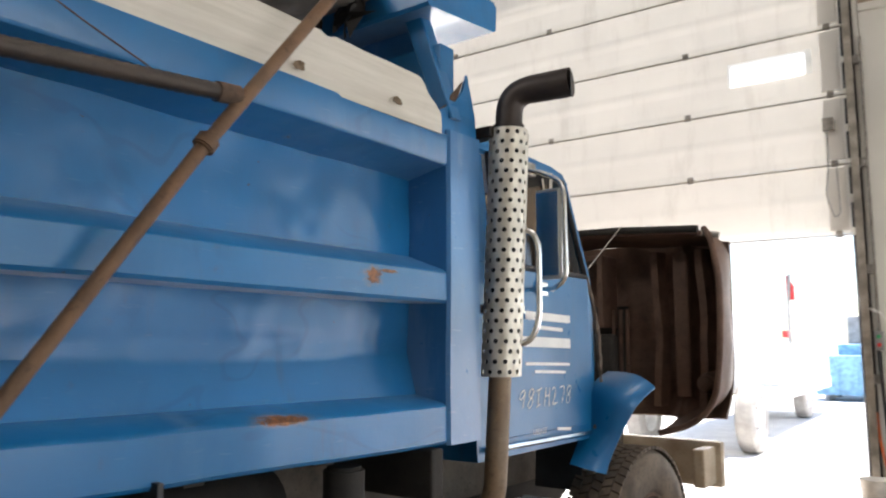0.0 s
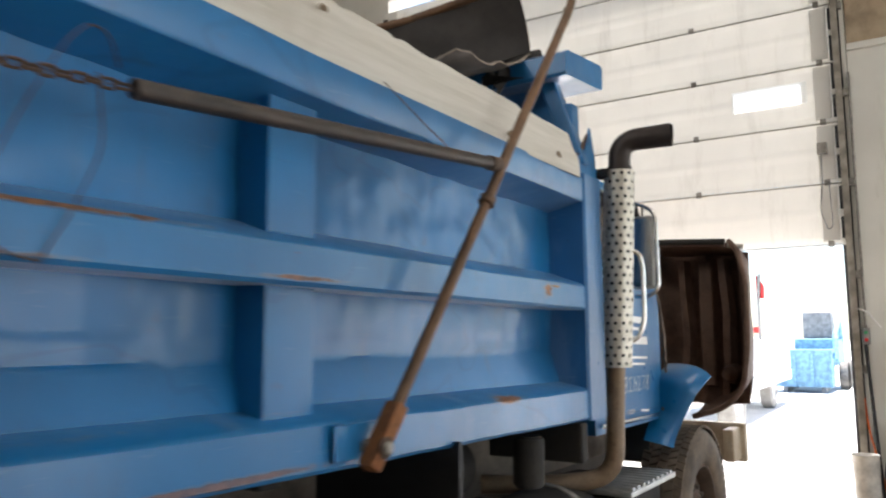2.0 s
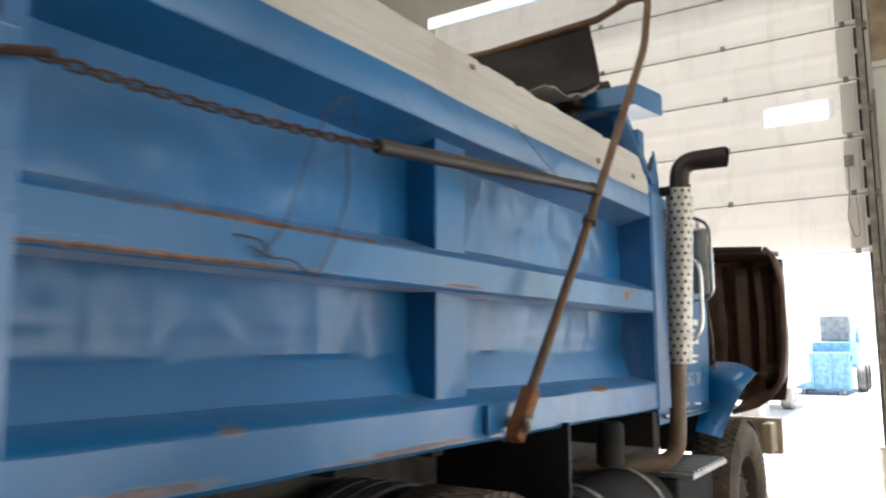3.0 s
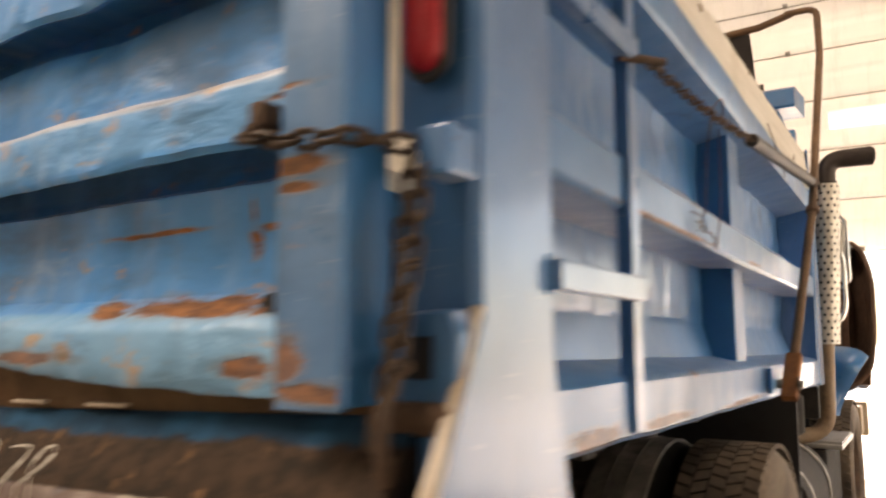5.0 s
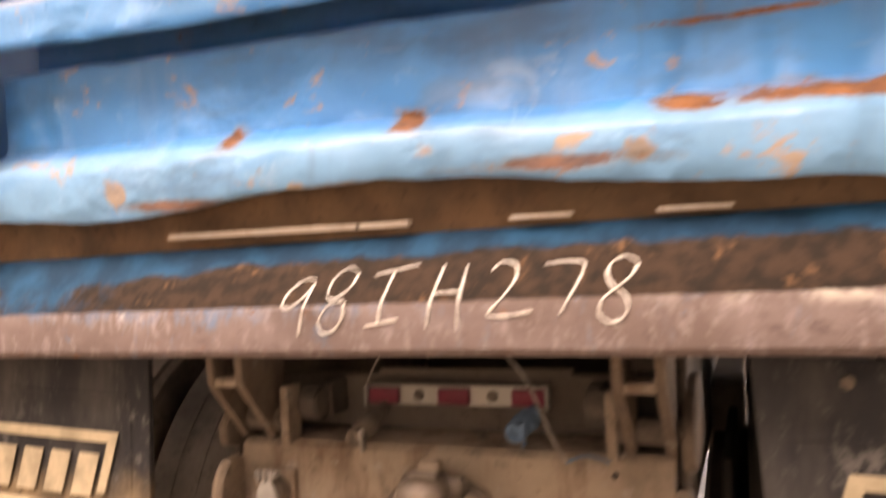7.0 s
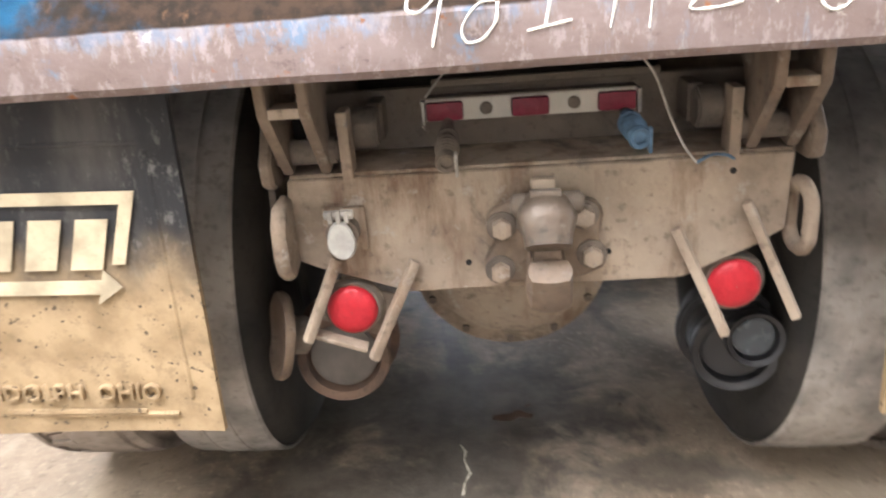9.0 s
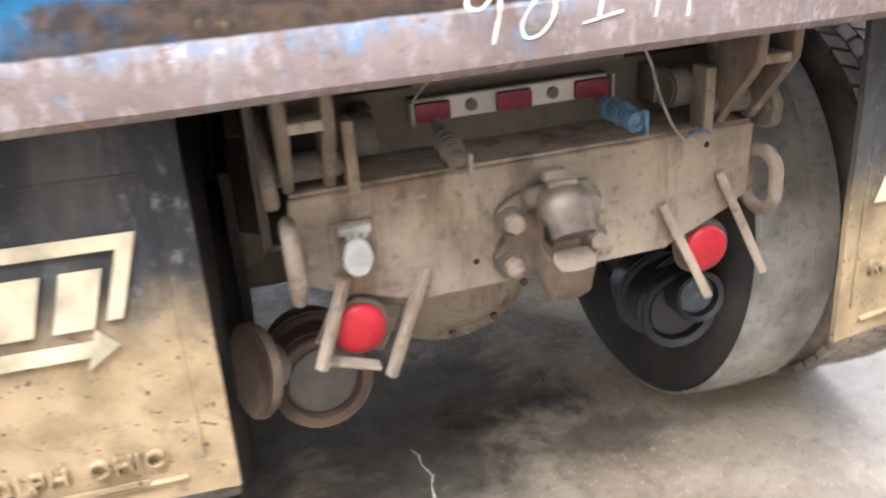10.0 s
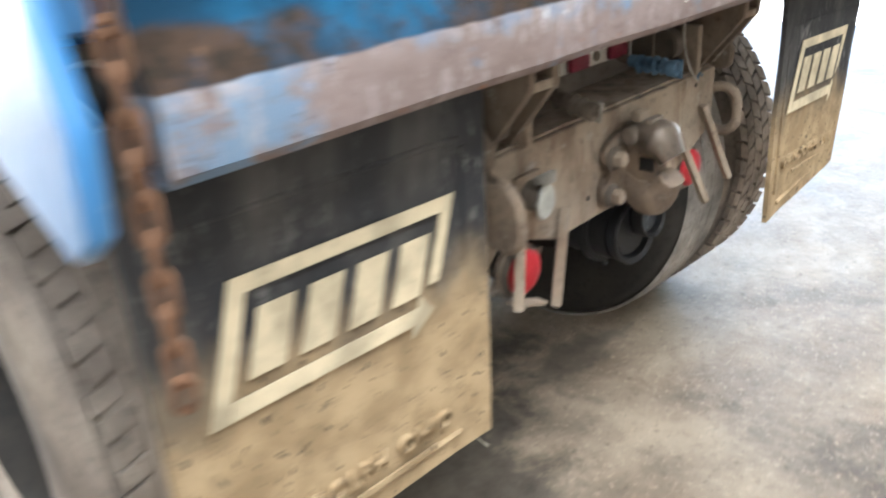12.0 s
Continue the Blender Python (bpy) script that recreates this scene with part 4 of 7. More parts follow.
# ---- tarp system ----
def tarp():
    arm = new("tarp_arm")
    arm.parent = TRUCK
    tagged(arm, "long rusty bent steel tarp arm")
    p0, col, knee, top = Vector((1.125, 2.165, 1.235)), Vector((1.171, 2.637, 1.921)), Vector((1.165, 3.32, 2.80)), Vector((1.15, 3.45, 3.10))
    part("arm_tube", tube(bend([p0 + (col - p0) * 0.06, col, knee, top, top + Vector((-0.15, 0.0, 0.0))], 0.06), 0.0165, 10, None, False, 0.0015), M_ARM, arm, smooth=60)
    part("crossbar", tube([top + Vector((-0.12, 0.01, 0)), (0.85, 3.56, 3.10), (0.2, 3.58, 3.08), (-1.2, 3.50, 3.09)], 0.019, 10), M_ARM, arm, smooth=60)
    d = (col - p0).normalized()
    part("arm_collar", cyl(col - d * 0.016, col + d * 0.016, 0.026, 12, None, None, 0.004), M_ARM, arm, smooth=40)
    sleeve = box((-0.02, -0.026, -0.05), (0.02, 0.026, 0.13), 0.008, None, Matrix.Translation(p0) @ d.to_track_quat("Z", "X").to_matrix().to_4x4())
    part("arm_sleeve", sleeve, M_RUST, arm, smooth=40)
    part("pivot_bolt", cyl((1.06, 2.168, 1.243), (1.165, 2.168, 1.243), 0.016, 6, None, None, 0.003), M_GALV, arm)
    part("pivot_washer", cyl((1.148, 2.168, 1.243), (1.154, 2.168, 1.243), 0.027, 14), M_RUSTD, arm)
    part("pivot_plate", box((1.069, 2.06, 1.213), (1.083, 2.25, 1.30), 0.004), M_RAIL, arm)
    bar = new("return_bar")
    bar.parent = TRUCK
    tagged(bar, "dark rusty return spring bar along the body")
    a, b = Vector((1.168, 1.435, 1.938)), Vector((1.169, 2.69, 2.046))
    coils = [a.lerp(b, i / 110) for i in range(111)]
    part("spring_tube", tube(coils, [0.0185 + 0.0018 * (i % 2) for i in range(111)], 10), M_SPRING, bar, smooth=40)
    e = (b - a).normalized()
    part("bar_clevis", cyl(b - e * 0.035, b + e * 0.03, 0.024, 10, None, None, 0.004), M_RUSTD, bar, smooth=40)
    return a


CHAIN_A = tarp()


def link_mesh(name, w, l, r, mat):
    pts = []
    for k in range(16):
        t = 2 * math.pi * k / 16
        pts.append((w * math.cos(t), 0, (l - w) * (1 if math.sin(t) > 0 else -1) + w * math.sin(t)))
    return mesh_of(name, tube(pts, r, 6, None, True), mat, 60)


def chain(label, path, mat, w=0.013, l=0.024, r=0.0048, parent=None, twist=0.0):
    """A chain of single links along a path."""
    holder = new("chain")
    holder.parent = parent or TRUCK
    tagged(holder, label)
    me = link_mesh("link", w, l, r, mat)
    pts = [Vector(p) for p in path]
    step = 2 * (l - r) - 0.002
    k = 0
    lens = [(b - a).length for a, b in zip(pts, pts[1:])]
    total = sum(lens)
    d = 0.0
    while d < total:
        acc, i = 0.0, 0
        while i < len(lens) - 1 and acc + lens[i] < d:
            acc += lens[i]
            i += 1
        p = pts[i].lerp(pts[i + 1], min(1, (d - acc) / lens[i]))
        direction = (pts[i + 1] - pts[i]).normalized()
        turn = direction.to_track_quat("Z", "Y").to_matrix().to_4x4()
        ob = new("link", me)
        ob.parent = holder
        ob.matrix_local = Matrix.Translation(p) @ turn @ pose(0, 0, 0, 0, 0, 90 * (k % 2) + 40 + twist * k + 12 * math.sin(k * 1.7))
        d += step
        k += 1
    return holder


def sag(a, b, drop, n=16):
    a, b = Vector(a), Vector(b)
    return [a.lerp(b, i / n) - Vector((0, 0, drop * 4 * (i / n) * (1 - i / n))) for i in range(n + 1)]


chain("rusty tie chain between ladder and return bar", sag((1.125, 0.66, 1.925), CHAIN_A, 0.012), M_RUSTD, 0.0086, 0.0168, 0.0032)


# the ladder on the side
def ladder():
    lad = new("side_ladder")
    lad.parent = TRUCK
    tagged(lad, "blue flat-bar ladder welded to the body side")
    part("upright", box((1.068, 0.628, 1.225), (1.098, 0.672, 2.42), 0.004), M_POST, lad)
    for z in (1.485, 1.94):
        part("rung", box((1.088, 0.27, z - 0.022), (1.115, 0.65, z + 0.022), 0.004), M_POST, lad)
        part("rung_foot", box((1.07, 0.255, z - 0.03), (1.10, 0.275, z + 0.03), 0.004), M_SIDE, lad)
    part("chain_pin", cyl((1.09, 0.60, 1.92), (1.15, 0.69, 1.925), 0.009, 8), M_RUSTD, lad)


ladder()


# ---- tailgate ----
def lip_rise(u):
    """The bent-up part of the bottom lip."""
    if u < -0.62:
        return 0.0
    return 0.052 * (u + 0.62) / 0.62 if u < 0.0 else 0.052 - 0.034 * min(1.0, u / 0.5)


def tailgate():
    gate = new("tailgate")
    gate.parent = TRUCK
    tagged(gate, "battered blue tailgate with rusty horizontal ribs")

    def prof(u):
        r = lip_rise(u)
        bow = 0.012 * noise.noise(Vector((u * 1.7, 2, 0)))
        z0 = 1.305 + r * 0.9 + 0.012 * noise.noise(Vector((u * 3, 0, 5)))
        return [(0.02, z0 + 0.006), (-0.035 + bow, z0), (-0.040 + bow, z0 + 0.01), (-0.040 + bow, 1.393 + r * 0.3), (-0.033 + bow, 1.406 + r * 0.3), (-0.006, 1.432), (0.022, 1.455)] + [(0.022 + 0.006 * math.sin(t * math.pi), 1.452 + 0.16 * t) for t in (0.12, 0.24, 0.36, 0.48, 0.60, 0.72, 0.86, 1.0)] + [
                (0.03, 1.618), (0.11, 1.622), (0.11, 1.70), (-0.028, 1.70), (-0.034, 1.648), (-0.050, 1.640), (-0.056, 1.650), (-0.053, 1.676), (-0.053, 1.700), (-0.053, 1.725), (-0.045, 1.737), (-0.016, 1.754), (0.012, 1.770), (0.014, 1.80), (0.016, 1.83), (0.014, 1.865), (0.028, 1.906), (0.11, 1.91), (0.11, 1.99), (-0.028, 1.99), (-0.034, 1.936), (-0.046, 1.93), (-0.053, 1.94), (-0.053, 2.03), (-0.045, 2.042), (0.012, 2.07), (0.012, 2.22), (-0.04, 2.25), (-0.04, 2.34), (0.02, 2.345)]

    dents = dent(0.007, 6.0, 21)

    def jit(p):
        out = dents(p)
        big = 0.016 * noise.noise(Vector((p.x * 2.2, p.z * 5, 3))) + 0.007 * noise.noise(Vector((p.x * 9, p.z * 14, 7)))
        fine = 0.0035 * noise.noise(Vector((p.x * 23, p.z * 11, 1))) + 0.005 * noise.noise(Vector((p.x * 12, p.z * 7, 5)))
        return Vector((0, out.y + big + fine, out.z * 0.6 + fine * 0.7))

    part("gate_sheet", sweep_profile(prof, steps(-0.905, 0.905, 180), lambda a, b, s: (s, a, b), False, None, jit), M_GATE, gate, smooth=38)
    part("gate_back", box((-0.88, 0.128, 1.33), (0.88, 0.136, 2.33)), M_GATE, gate)
    for sg in (1, -1):
        def side(s, t, sg=sg):
            z = 1.31 + 1.02 * t
            e = 0.006 * noise.noise(Vector((s * 2, z * 5, sg)))
            return (sg * (0.896 + 0.100 * s), -0.072 + e * (1 - s), z)
        part("gate_end_plate", sheet(side, 6, 40, 0.02), M_GATE2, gate, smooth=40)
        part("gate_edge", box((sg * 0.9965, -0.074, 1.315), (sg * 1.006, 0.002, 2.33), 0.003), M_SIDE, gate)
    slope = lambda a, b, d: (a, -0.036 + (b - 1.404) * 1.0 - 0.004 - d, b)
    # no cavity: the hole's darkness is a black flake on the sheet
    part("rust_hole", blob((0.848, 1.444), (0.05, 0.017), 0.5, 5, slope, 0.002, 30), M_HOLE, gate, "flat black flake for a dark rusted-through hole")
    # chain hook on the end
    hk = box((0.858, -0.092, 1.650), (0.886, -0.05, 1.684), 0.008)
    cyl((0.872, -0.06, 1.645), (0.872, -0.105, 1.641), 0.010, 10, None, hk, 0.003)
    part("chain_hook", hk, M_RUSTD, gate, smooth=40)
    return gate


GATE = tailgate()
chain("rusty tailgate chain hooked across the corner", [(0.872, -0.098, 1.634), (0.91, -0.094, 1.626), (0.96, -0.09, 1.622), (1.005, -0.082, 1.622), (1.03, -0.05, 1.62), (1.054, -0.014, 1.618)], M_CHAIN, 0.0105, 0.0195, 0.0040)
chain("slack rusty chain hanging from the corner latch", [(1.050, -0.012, 1.60), (1.046, -0.02, 1.50), (1.038, -0.025, 1.42), (1.034, -0.035, 1.34), (1.03, -0.045, 1.285)], M_CHAIN, 0.0092, 0.019, 0.0037)
chain("second slack length of rusty chain at the corner", [(1.068, -0.015, 1.575), (1.064, -0.028, 1.48), (1.054, -0.032, 1.40), (1.046, -0.04, 1.33)], M_CHAIN, 0.0092, 0.019, 0.0037)
chain("rusty chain hanging from the other corner latch", [(-1.05, 0.0, 1.61), (-1.06, -0.06, 1.40), (-1.064, -0.085, 1.20), (-1.066, -0.085, 0.86), (-1.066, -0.083, 0.855)], M_RUSTB, 0.0088, 0.023, 0.0046)
for sg in (1, -1):
    lt = box((sg * 1.055, -0.004, 1.583), (sg * 1.099, 0.06, 1.645), 0.006)
    part("corner_latch", lt, M_POST, TRUCK)


def tail_lamp(sg):
    lamp = new("tail_lamp")
    lamp.parent = TRUCK
    tagged(lamp, "oval red tail lamp in a black grommet")
    out = [(0.034 * math.cos(a), 0.048 * (1 if math.sin(a) > 0 else -1) + 0.034 * math.sin(a)) for a in steps(0.001, 2 * math.pi + 0.001, 24)[:-1]]
    ring = [(1.28 * a, 1.14 * b) for a, b in out]
    place = lambda a, b, d: (sg * 1.041 + a * 0.80, 0.042 - d, 1.800 + b * 0.95)
    part("grommet", plate(ring, place, 0.012, 0.003), M_BLACK, lamp)
    lens = bmesh.new()
    rows = []
    for k, (f, d) in enumerate(((1, 0.012), (0.97, 0.022), (0.8, 0.029), (0.45, 0.033))):
        rows.append([lens.verts.new(place(a * f, b * (1 - (1 - f) * 0.6), d)) for a, b in out])
    for a, b in zip(rows, rows[1:]):
        for i in range(24):
            lens.faces.new((a[i], a[(i + 1) % 24], b[(i + 1) % 24], b[i]))
    lens.faces.new(rows[-1])
    part("lens", lens, M_RED, lamp, smooth=60)


tail_lamp(1)
tail_lamp(-1)


# ---- rear sill with chalk number ----
SILL_LEAN = 0.036


def sill():
    prof = [(0.09, 1.258), (0.02, 1.264), (0.008, 1.258), (-0.062, 1.168), (-0.070, 1.154), (-0.070, 1.088), (-0.062, 1.077), (0.06, 1.069), (0.06, 1.077), (-0.05, 1.086)]
    jit = dent(0.004, 5, 33)
    s = part("rear_sill", sweep_profile(prof, steps(-1.03, 1.045, 80), lambda a, b, s: (s, a, b + SILL_LEAN * s), True, None, lambda p: Vector((0, jit(p).y, jit(p).z * 0.7))), M_SILL, TRUCK, "rusted blue and mauve steel rear sill", smooth=30)
    gap = sheet(lambda s, t: (-0.98 + 1.96 * s, 0.028 - 0.02 * t, 1.262 + 0.10 * t + SILL_LEAN * (1.96 * s - 0.98) * (1 - t) + 0.012 * noise.noise(Vector((s * 9, t, 2)))), 50, 4, 0.004)
    part("inner_lip", gap, M_LIP, TRUCK, "brown rusty body floor lip")
    # added pale strips that paint the lit edge seen in the gap
    for a, b, h in ((-0.45, -0.06, 0.0045), (-0.055, 0.034, 0.0045), (0.20, 0.295, 0.003), (0.415, 0.515, 0.003)):
        strip = box((a, -0.006, -h), (b, 0.006, h), 0.0015)
        strip.transform(Matrix.Translation((0, 0, 1.281)) @ Matrix.Rotation(-0.020, 4, "Y"))
        part("lit_edge_strip", strip, M_PALETAN, TRUCK)
    return s


SILL = sill()


def sill_point(u, z):
    """A place on the dented outer face of the sill."""
    zz = z - SILL_LEAN * u
    fold = ((1.088, -0.070), (1.154, -0.070), (1.168, -0.062), (1.258, 0.008))
    v = -0.070
    for (z0, v0), (z1, v1) in zip(fold, fold[1:]):
        if z0 <= zz <= z1:
            v = v0 + (v1 - v0) * (zz - z0) / (z1 - z0)
    d = dent(0.004, 5, 33)(Vector((u, v, z)))
    return Vector((u, v + d.y - 0.0016, z + d.z * 0.7))


def stroke_text(strokes, place, width, parent, face=Vector((0, -1, -0.25))):
    """One hand-drawn character: flat chalk strokes laid on a surface."""
    bm = bmesh.new()
    for n, line in enumerate(strokes):
        pts = [Vector((x, y, 0)) for x, y in line]
        fine = []
        for p, q in zip(pts, pts[1:]):
            fine += [p.lerp(q, k / 8) for k in range(8)]
        fine.append(pts[-1])
        if len(pts) > 4:
            fine = [(fine[max(0, k - 3)] + fine[max(0, k - 1)] + fine[k] + fine[min(len(fine) - 1, k + 1)] + fine[min(len(fine) - 1, k + 3)]) / 5 for k in range(len(fine))]
        spots = [place(p.x, p.y) for p in fine]
        rows = []
        for k, p in enumerate(spots):
            d = (spots[min(len(spots) - 1, k + 1)] - spots[max(0, k - 1)]).normalized()
            side = d.cross(face).normalized()
            w = width * (0.75 + 0.5 * noise.noise(p * 90 + Vector((n, 0, 0))))
            rows.append([bm.verts.new(p + side * w), bm.verts.new(p + face * 0.0012), bm.verts.new(p - side * w)])
        for r0, r1 in zip(rows, rows[1:]):
            for j in (0, 1):
                bm.faces.new((r0[j], r0[j + 1], r1[j + 1], r1[j]))
    part("chalk_mark", bm, M_CHALK, parent)


EIGHT = [(1.0, 0.90), (0.72, 1.0), (0.35, 0.92), (0.22, 0.70), (0.42, 0.52), (0.68, 0.44), (0.75, 0.25), (0.55, 0.05), (0.22, 0.0), (0.0, 0.14), (0.12, 0.36), (0.42, 0.50), (0.82, 0.68), (1.0, 0.90)]
CHARS = [
    ("9", [[(0.95, 0.92), (0.55, 0.94), (0.12, 0.72), (0.0, 0.50), (0.30, 0.46), (0.72, 0.66), (0.95, 0.92), (0.80, 0.62), (0.48, 0.0)]]),
    ("8", [[(0.98, 0.93), (0.65, 1.02), (0.24, 0.82), (0.22, 0.54), (0.48, 0.50), (0.88, 0.70), (0.98, 0.93)], [(0.78, 0.50), (0.35, 0.46), (-0.02, 0.18), (0.06, -0.02), (0.42, 0.02), (0.74, 0.24), (0.78, 0.50)]]),
    ("I", [[(0.12, 0.84), (0.98, 1.0)], [(0.50, 0.90), (0.28, 0.08)], [(0.0, 0.0), (0.66, 0.12)]]),
    ("H", [[(0.38, 1.0), (0.0, 0.0)], [(1.0, 1.0), (0.80, -0.02)], [(0.22, 0.54), (0.90, 0.57)]]),
    ("2", [[(0.12, 0.80), (0.30, 0.98), (0.62, 0.94), (0.66, 0.70), (0.40, 0.34), (0.0, 0.02), (0.5, 0.04), (1.0, 0.14)]]),
    ("7", [[(0.0, 0.92), (0.5, 0.98), (1.0, 0.97), (0.70, 0.45), (0.36, 0.0)]]),
    ("8", [EIGHT]),
]


for (ch, strokes), u0, w, za, zc in zip(CHARS, (-0.176, -0.109, -0.028, 0.075, 0.164, 0.250, 0.328), (0.058, 0.062, 0.086, 0.060, 0.076, 0.066, 0.058), (1.100, 1.110, 1.121, 1.121, 1.137, 1.142, 1.133), (1.203, 1.214, 1.216, 1.215, 1.222, 1.221, 1.226)):
    stroke_text(strokes, lambda x, y, u0=u0, w=w, za=za, zc=zc: sill_point(u0 + w * x + 0.015 - 0.008 * y, za + 0.0025 + (zc - za - 0.0025) * y), 0.0026, SILL)


# ---- rear running gear ----
def mud_flap(sg):
    f = new("mud_flap")
    f.parent = TRUCK
    tagged(f, "black rubber mud flap caked with tan mud")
    lo, hi = (-1.06, -0.525) if sg < 0 else (0.555, 1.02)
    rise = 0.0 if sg < 0 else 0.036

    def fn(s, t):
        u = lo + (hi - lo) * s
        z = 0.458 + 0.627 * t
        if sg > 0:
            # this one hangs askew
            u = (0.580 + 0.410 * s) * (1 - t) + (0.530 + 0.52 * s) * t
            z = 0.478 + 0.07 * s + (0.607 - 0.07 * s) * t
        return (u, 0.03 + 0.006 * math.sin(s * 4 + sg) * (1 - t) + 0.003 * noise.noise(Vector((u * 6, z * 6, sg))), z)

    part("rubber_sheet", sheet(fn, 14, 16, 0.012), M_FLAP, f, smooth=40)
    d = lambda a, b, k: (a, 0.0155 - k, b)
    L = lambda x: lo + (hi - lo) * x
    # moulded raised border
    for a, b in (((0.07, 0.53), (0.07, 0.96)), ((0.912, 0.53), (0.912, 0.96)), ((0.12, 0.495), (0.86, 0.495)), ((0.09, 0.972), (0.895, 0.972))):
        ends = [fn(x, (z - 0.458) / 0.627) for x, z in (a, b)]
        part("moulded_border", tube([(p[0], 0.021, p[2]) for p in ends], 0.005, 6), M_FLAP, f, smooth=60)
    # the printed mark: an open slanted frame with an arrow, and four plain blocks

    def P(x, y):
        return (L(0.10 + 0.665 * x + 0.10 * y), 0.728 + 0.172 * y + rise)

    part("printed_mark", plate([P(0.0, 0.0), P(0.0, 1.0), P(1.0, 1.0), P(1.0, 0.30), P(0.94, 0.30), P(0.94, 0.88), P(0.07, 0.88), P(0.07, 0.0)], d, 0.002), M_LOGO, f)
    part("printed_mark", plate([P(0.075, 0.0), P(0.075, 0.14), P(0.90, 0.14), P(0.90, 0.24), P(1.0, 0.07), P(0.90, -0.11), P(0.90, 0.0)], d, 0.002), M_LOGO, f)
    blocks = tuple([(x, 0.25), (x, 0.74), (x + 0.145, 0.74), (x + 0.145, 0.25)] for x in (0.125, 0.335, 0.545, 0.755))
    for b in blocks:
        part("printed_block", plate([P(x, y) for x, y in b], d, 0.002), M_LOGO, f)
    raised_words(f, "RANDOLPH", (L(0.14), 0.0165, 0.528 + rise * 2.5), 0.043, M_FLAP, 0.005)
    raised_words(f, "OHIO", (L(0.14) + 0.252, 0.0165, 0.528 + rise * 2.5), 0.043, M_FLAP, 0.005)
    # worn-away small print line
    part("small_print_bar", box((L(0.30), 0.0145, 0.500 + rise * 2.5), (L(0.76), 0.018, 0.508 + rise * 2.5)), M_FLAP, f)
    for x in (0.2, 0.5, 0.8):
        part("clamp_bolt", cyl((L(x), 0.03, 1.055), (L(x), 0.008, 1.055), 0.009, 6), M_MUDD, f)
    return f


def raised_words(parent, words, at, size, mat, depth, rot=(90, 0, 0), name="lettering", spacing=1.0):
    cu = bpy.data.curves.new("words", "FONT")
    cu.body, cu.size, cu.extrude, cu.space_character, cu.resolution_u = words, size, depth, spacing, 2
    tmp = bpy.data.objects.new("words", cu)
    scene.collection.objects.link(tmp)
    dg = bpy.context.evaluated_depsgraph_get()
    me = bpy.data.meshes.new_from_object(tmp.evaluated_get(dg))
    bpy.data.objects.remove(tmp)
    me.transform(pose(*at, *rot))
    me.materials.clear()
    me.materials.append(mat)
    ob = new(name, me)
    ob.parent = parent
    return ob


mud_flap(-1)
mud_flap(1)


def tread_ring(r, w, n, block):
    """Raised tread blocks in chevron rows."""
    bm = bmesh.new()
    for k in range(n):
        for row, (x0, x1, off) in enumerate(((-0.47, -0.30, 0.0), (-0.28, -0.11, 0.5), (-0.09, 0.09, 0.0), (0.11, 0.28, 0.5), (0.30, 0.47, 0.0))):
            a = 2 * math.pi * (k + off) / n
            da = 2 * math.pi / n * block
            vs = []
            for rr in (r - 0.006, r + 0.010):
                for x, sk in ((x0, -0.16), (x1, 0.16)):
                    skew = sk * 2 * math.pi / n * (1 if row % 2 == 0 else -1)
                    for e in (-0.5, 0.5):
                        t = a + e * da + skew
                        vs.append(bm.verts.new((x * w, rr * math.cos(t), rr * math.sin(t))))
            for f in ((4, 5, 7, 6), (0, 1, 5, 4), (2, 6, 7, 3), (0, 4, 6, 2), (1, 3, 7, 5)):
                bm.faces.new([vs[i] for i in f])
    return bm


def chunked_tread(r, w, sg):
    """A worn tyre: smooth bald crown, one whole shoulder rib and torn lug ends beside it."""
    bm = lathe([(x * w, rr) for x, rr in ((-0.46, r - 0.020), (-0.44, r - 0.002), (-0.36, r + 0.004), (-0.34, r - 0.004), (-0.32, r - 0.004), (-0.30, r + 0.005), (0.14, r + 0.006), (0.16, r - 0.003))], 90)
    lathe([(x * w, rr) for x, rr in ((0.37, r - 0.008), (0.375, r + 0.005), (0.445, r + 0.003), (0.465, r - 0.012))], 90, bm)
    rng = random.Random(12)
    for k in range(84):
        a, da = 2 * math.pi * k / 84, 2 * math.pi / 84
        x0, x1, h = 0.145 + 0.03 * rng.random(), 0.30 + 0.06 * rng.random(), 0.002 + 0.005 * rng.random()
        e0, e1 = a + da * 0.08 * rng.random(), a + da * (0.72 + 0.2 * rng.random())
        vs = [bm.verts.new((x * w, rr * math.cos(t + sk), rr * math.sin(t + sk))) for rr in (r - 0.006, r + h) for x, sk in ((x0, 0.0), (x1, 0.35 * da)) for t in (e0, e1)]
        for f in ((4, 5, 7, 6), (0, 1, 5, 4), (2, 6, 7, 3), (0, 4, 6, 2), (1, 3, 7, 5)):
            bm.faces.new([vs[i] for i in f])
    if sg < 0:
        bm.transform(Matrix.Diagonal((-1, 1, 1, 1)))
        bmesh.ops.reverse_faces(bm, faces=bm.faces)
    return bm


def lathe(profile, seg=40, bm=None):
    """Turns (x, r) points round the x axis."""
    own = bmesh.new()
    rows = []
    for x, r in profile:
        rows.append([own.verts.new((x, r * math.cos(2 * math.pi * k / seg), r * math.sin(2 * math.pi * k / seg))) for k in range(seg)])
    for a, b in zip(rows, rows[1:]):
        for k in range(seg):
            own.faces.new((a[k], a[(k + 1) % seg], b[(k + 1) % seg], b[k]))
    return merge(bm, own)


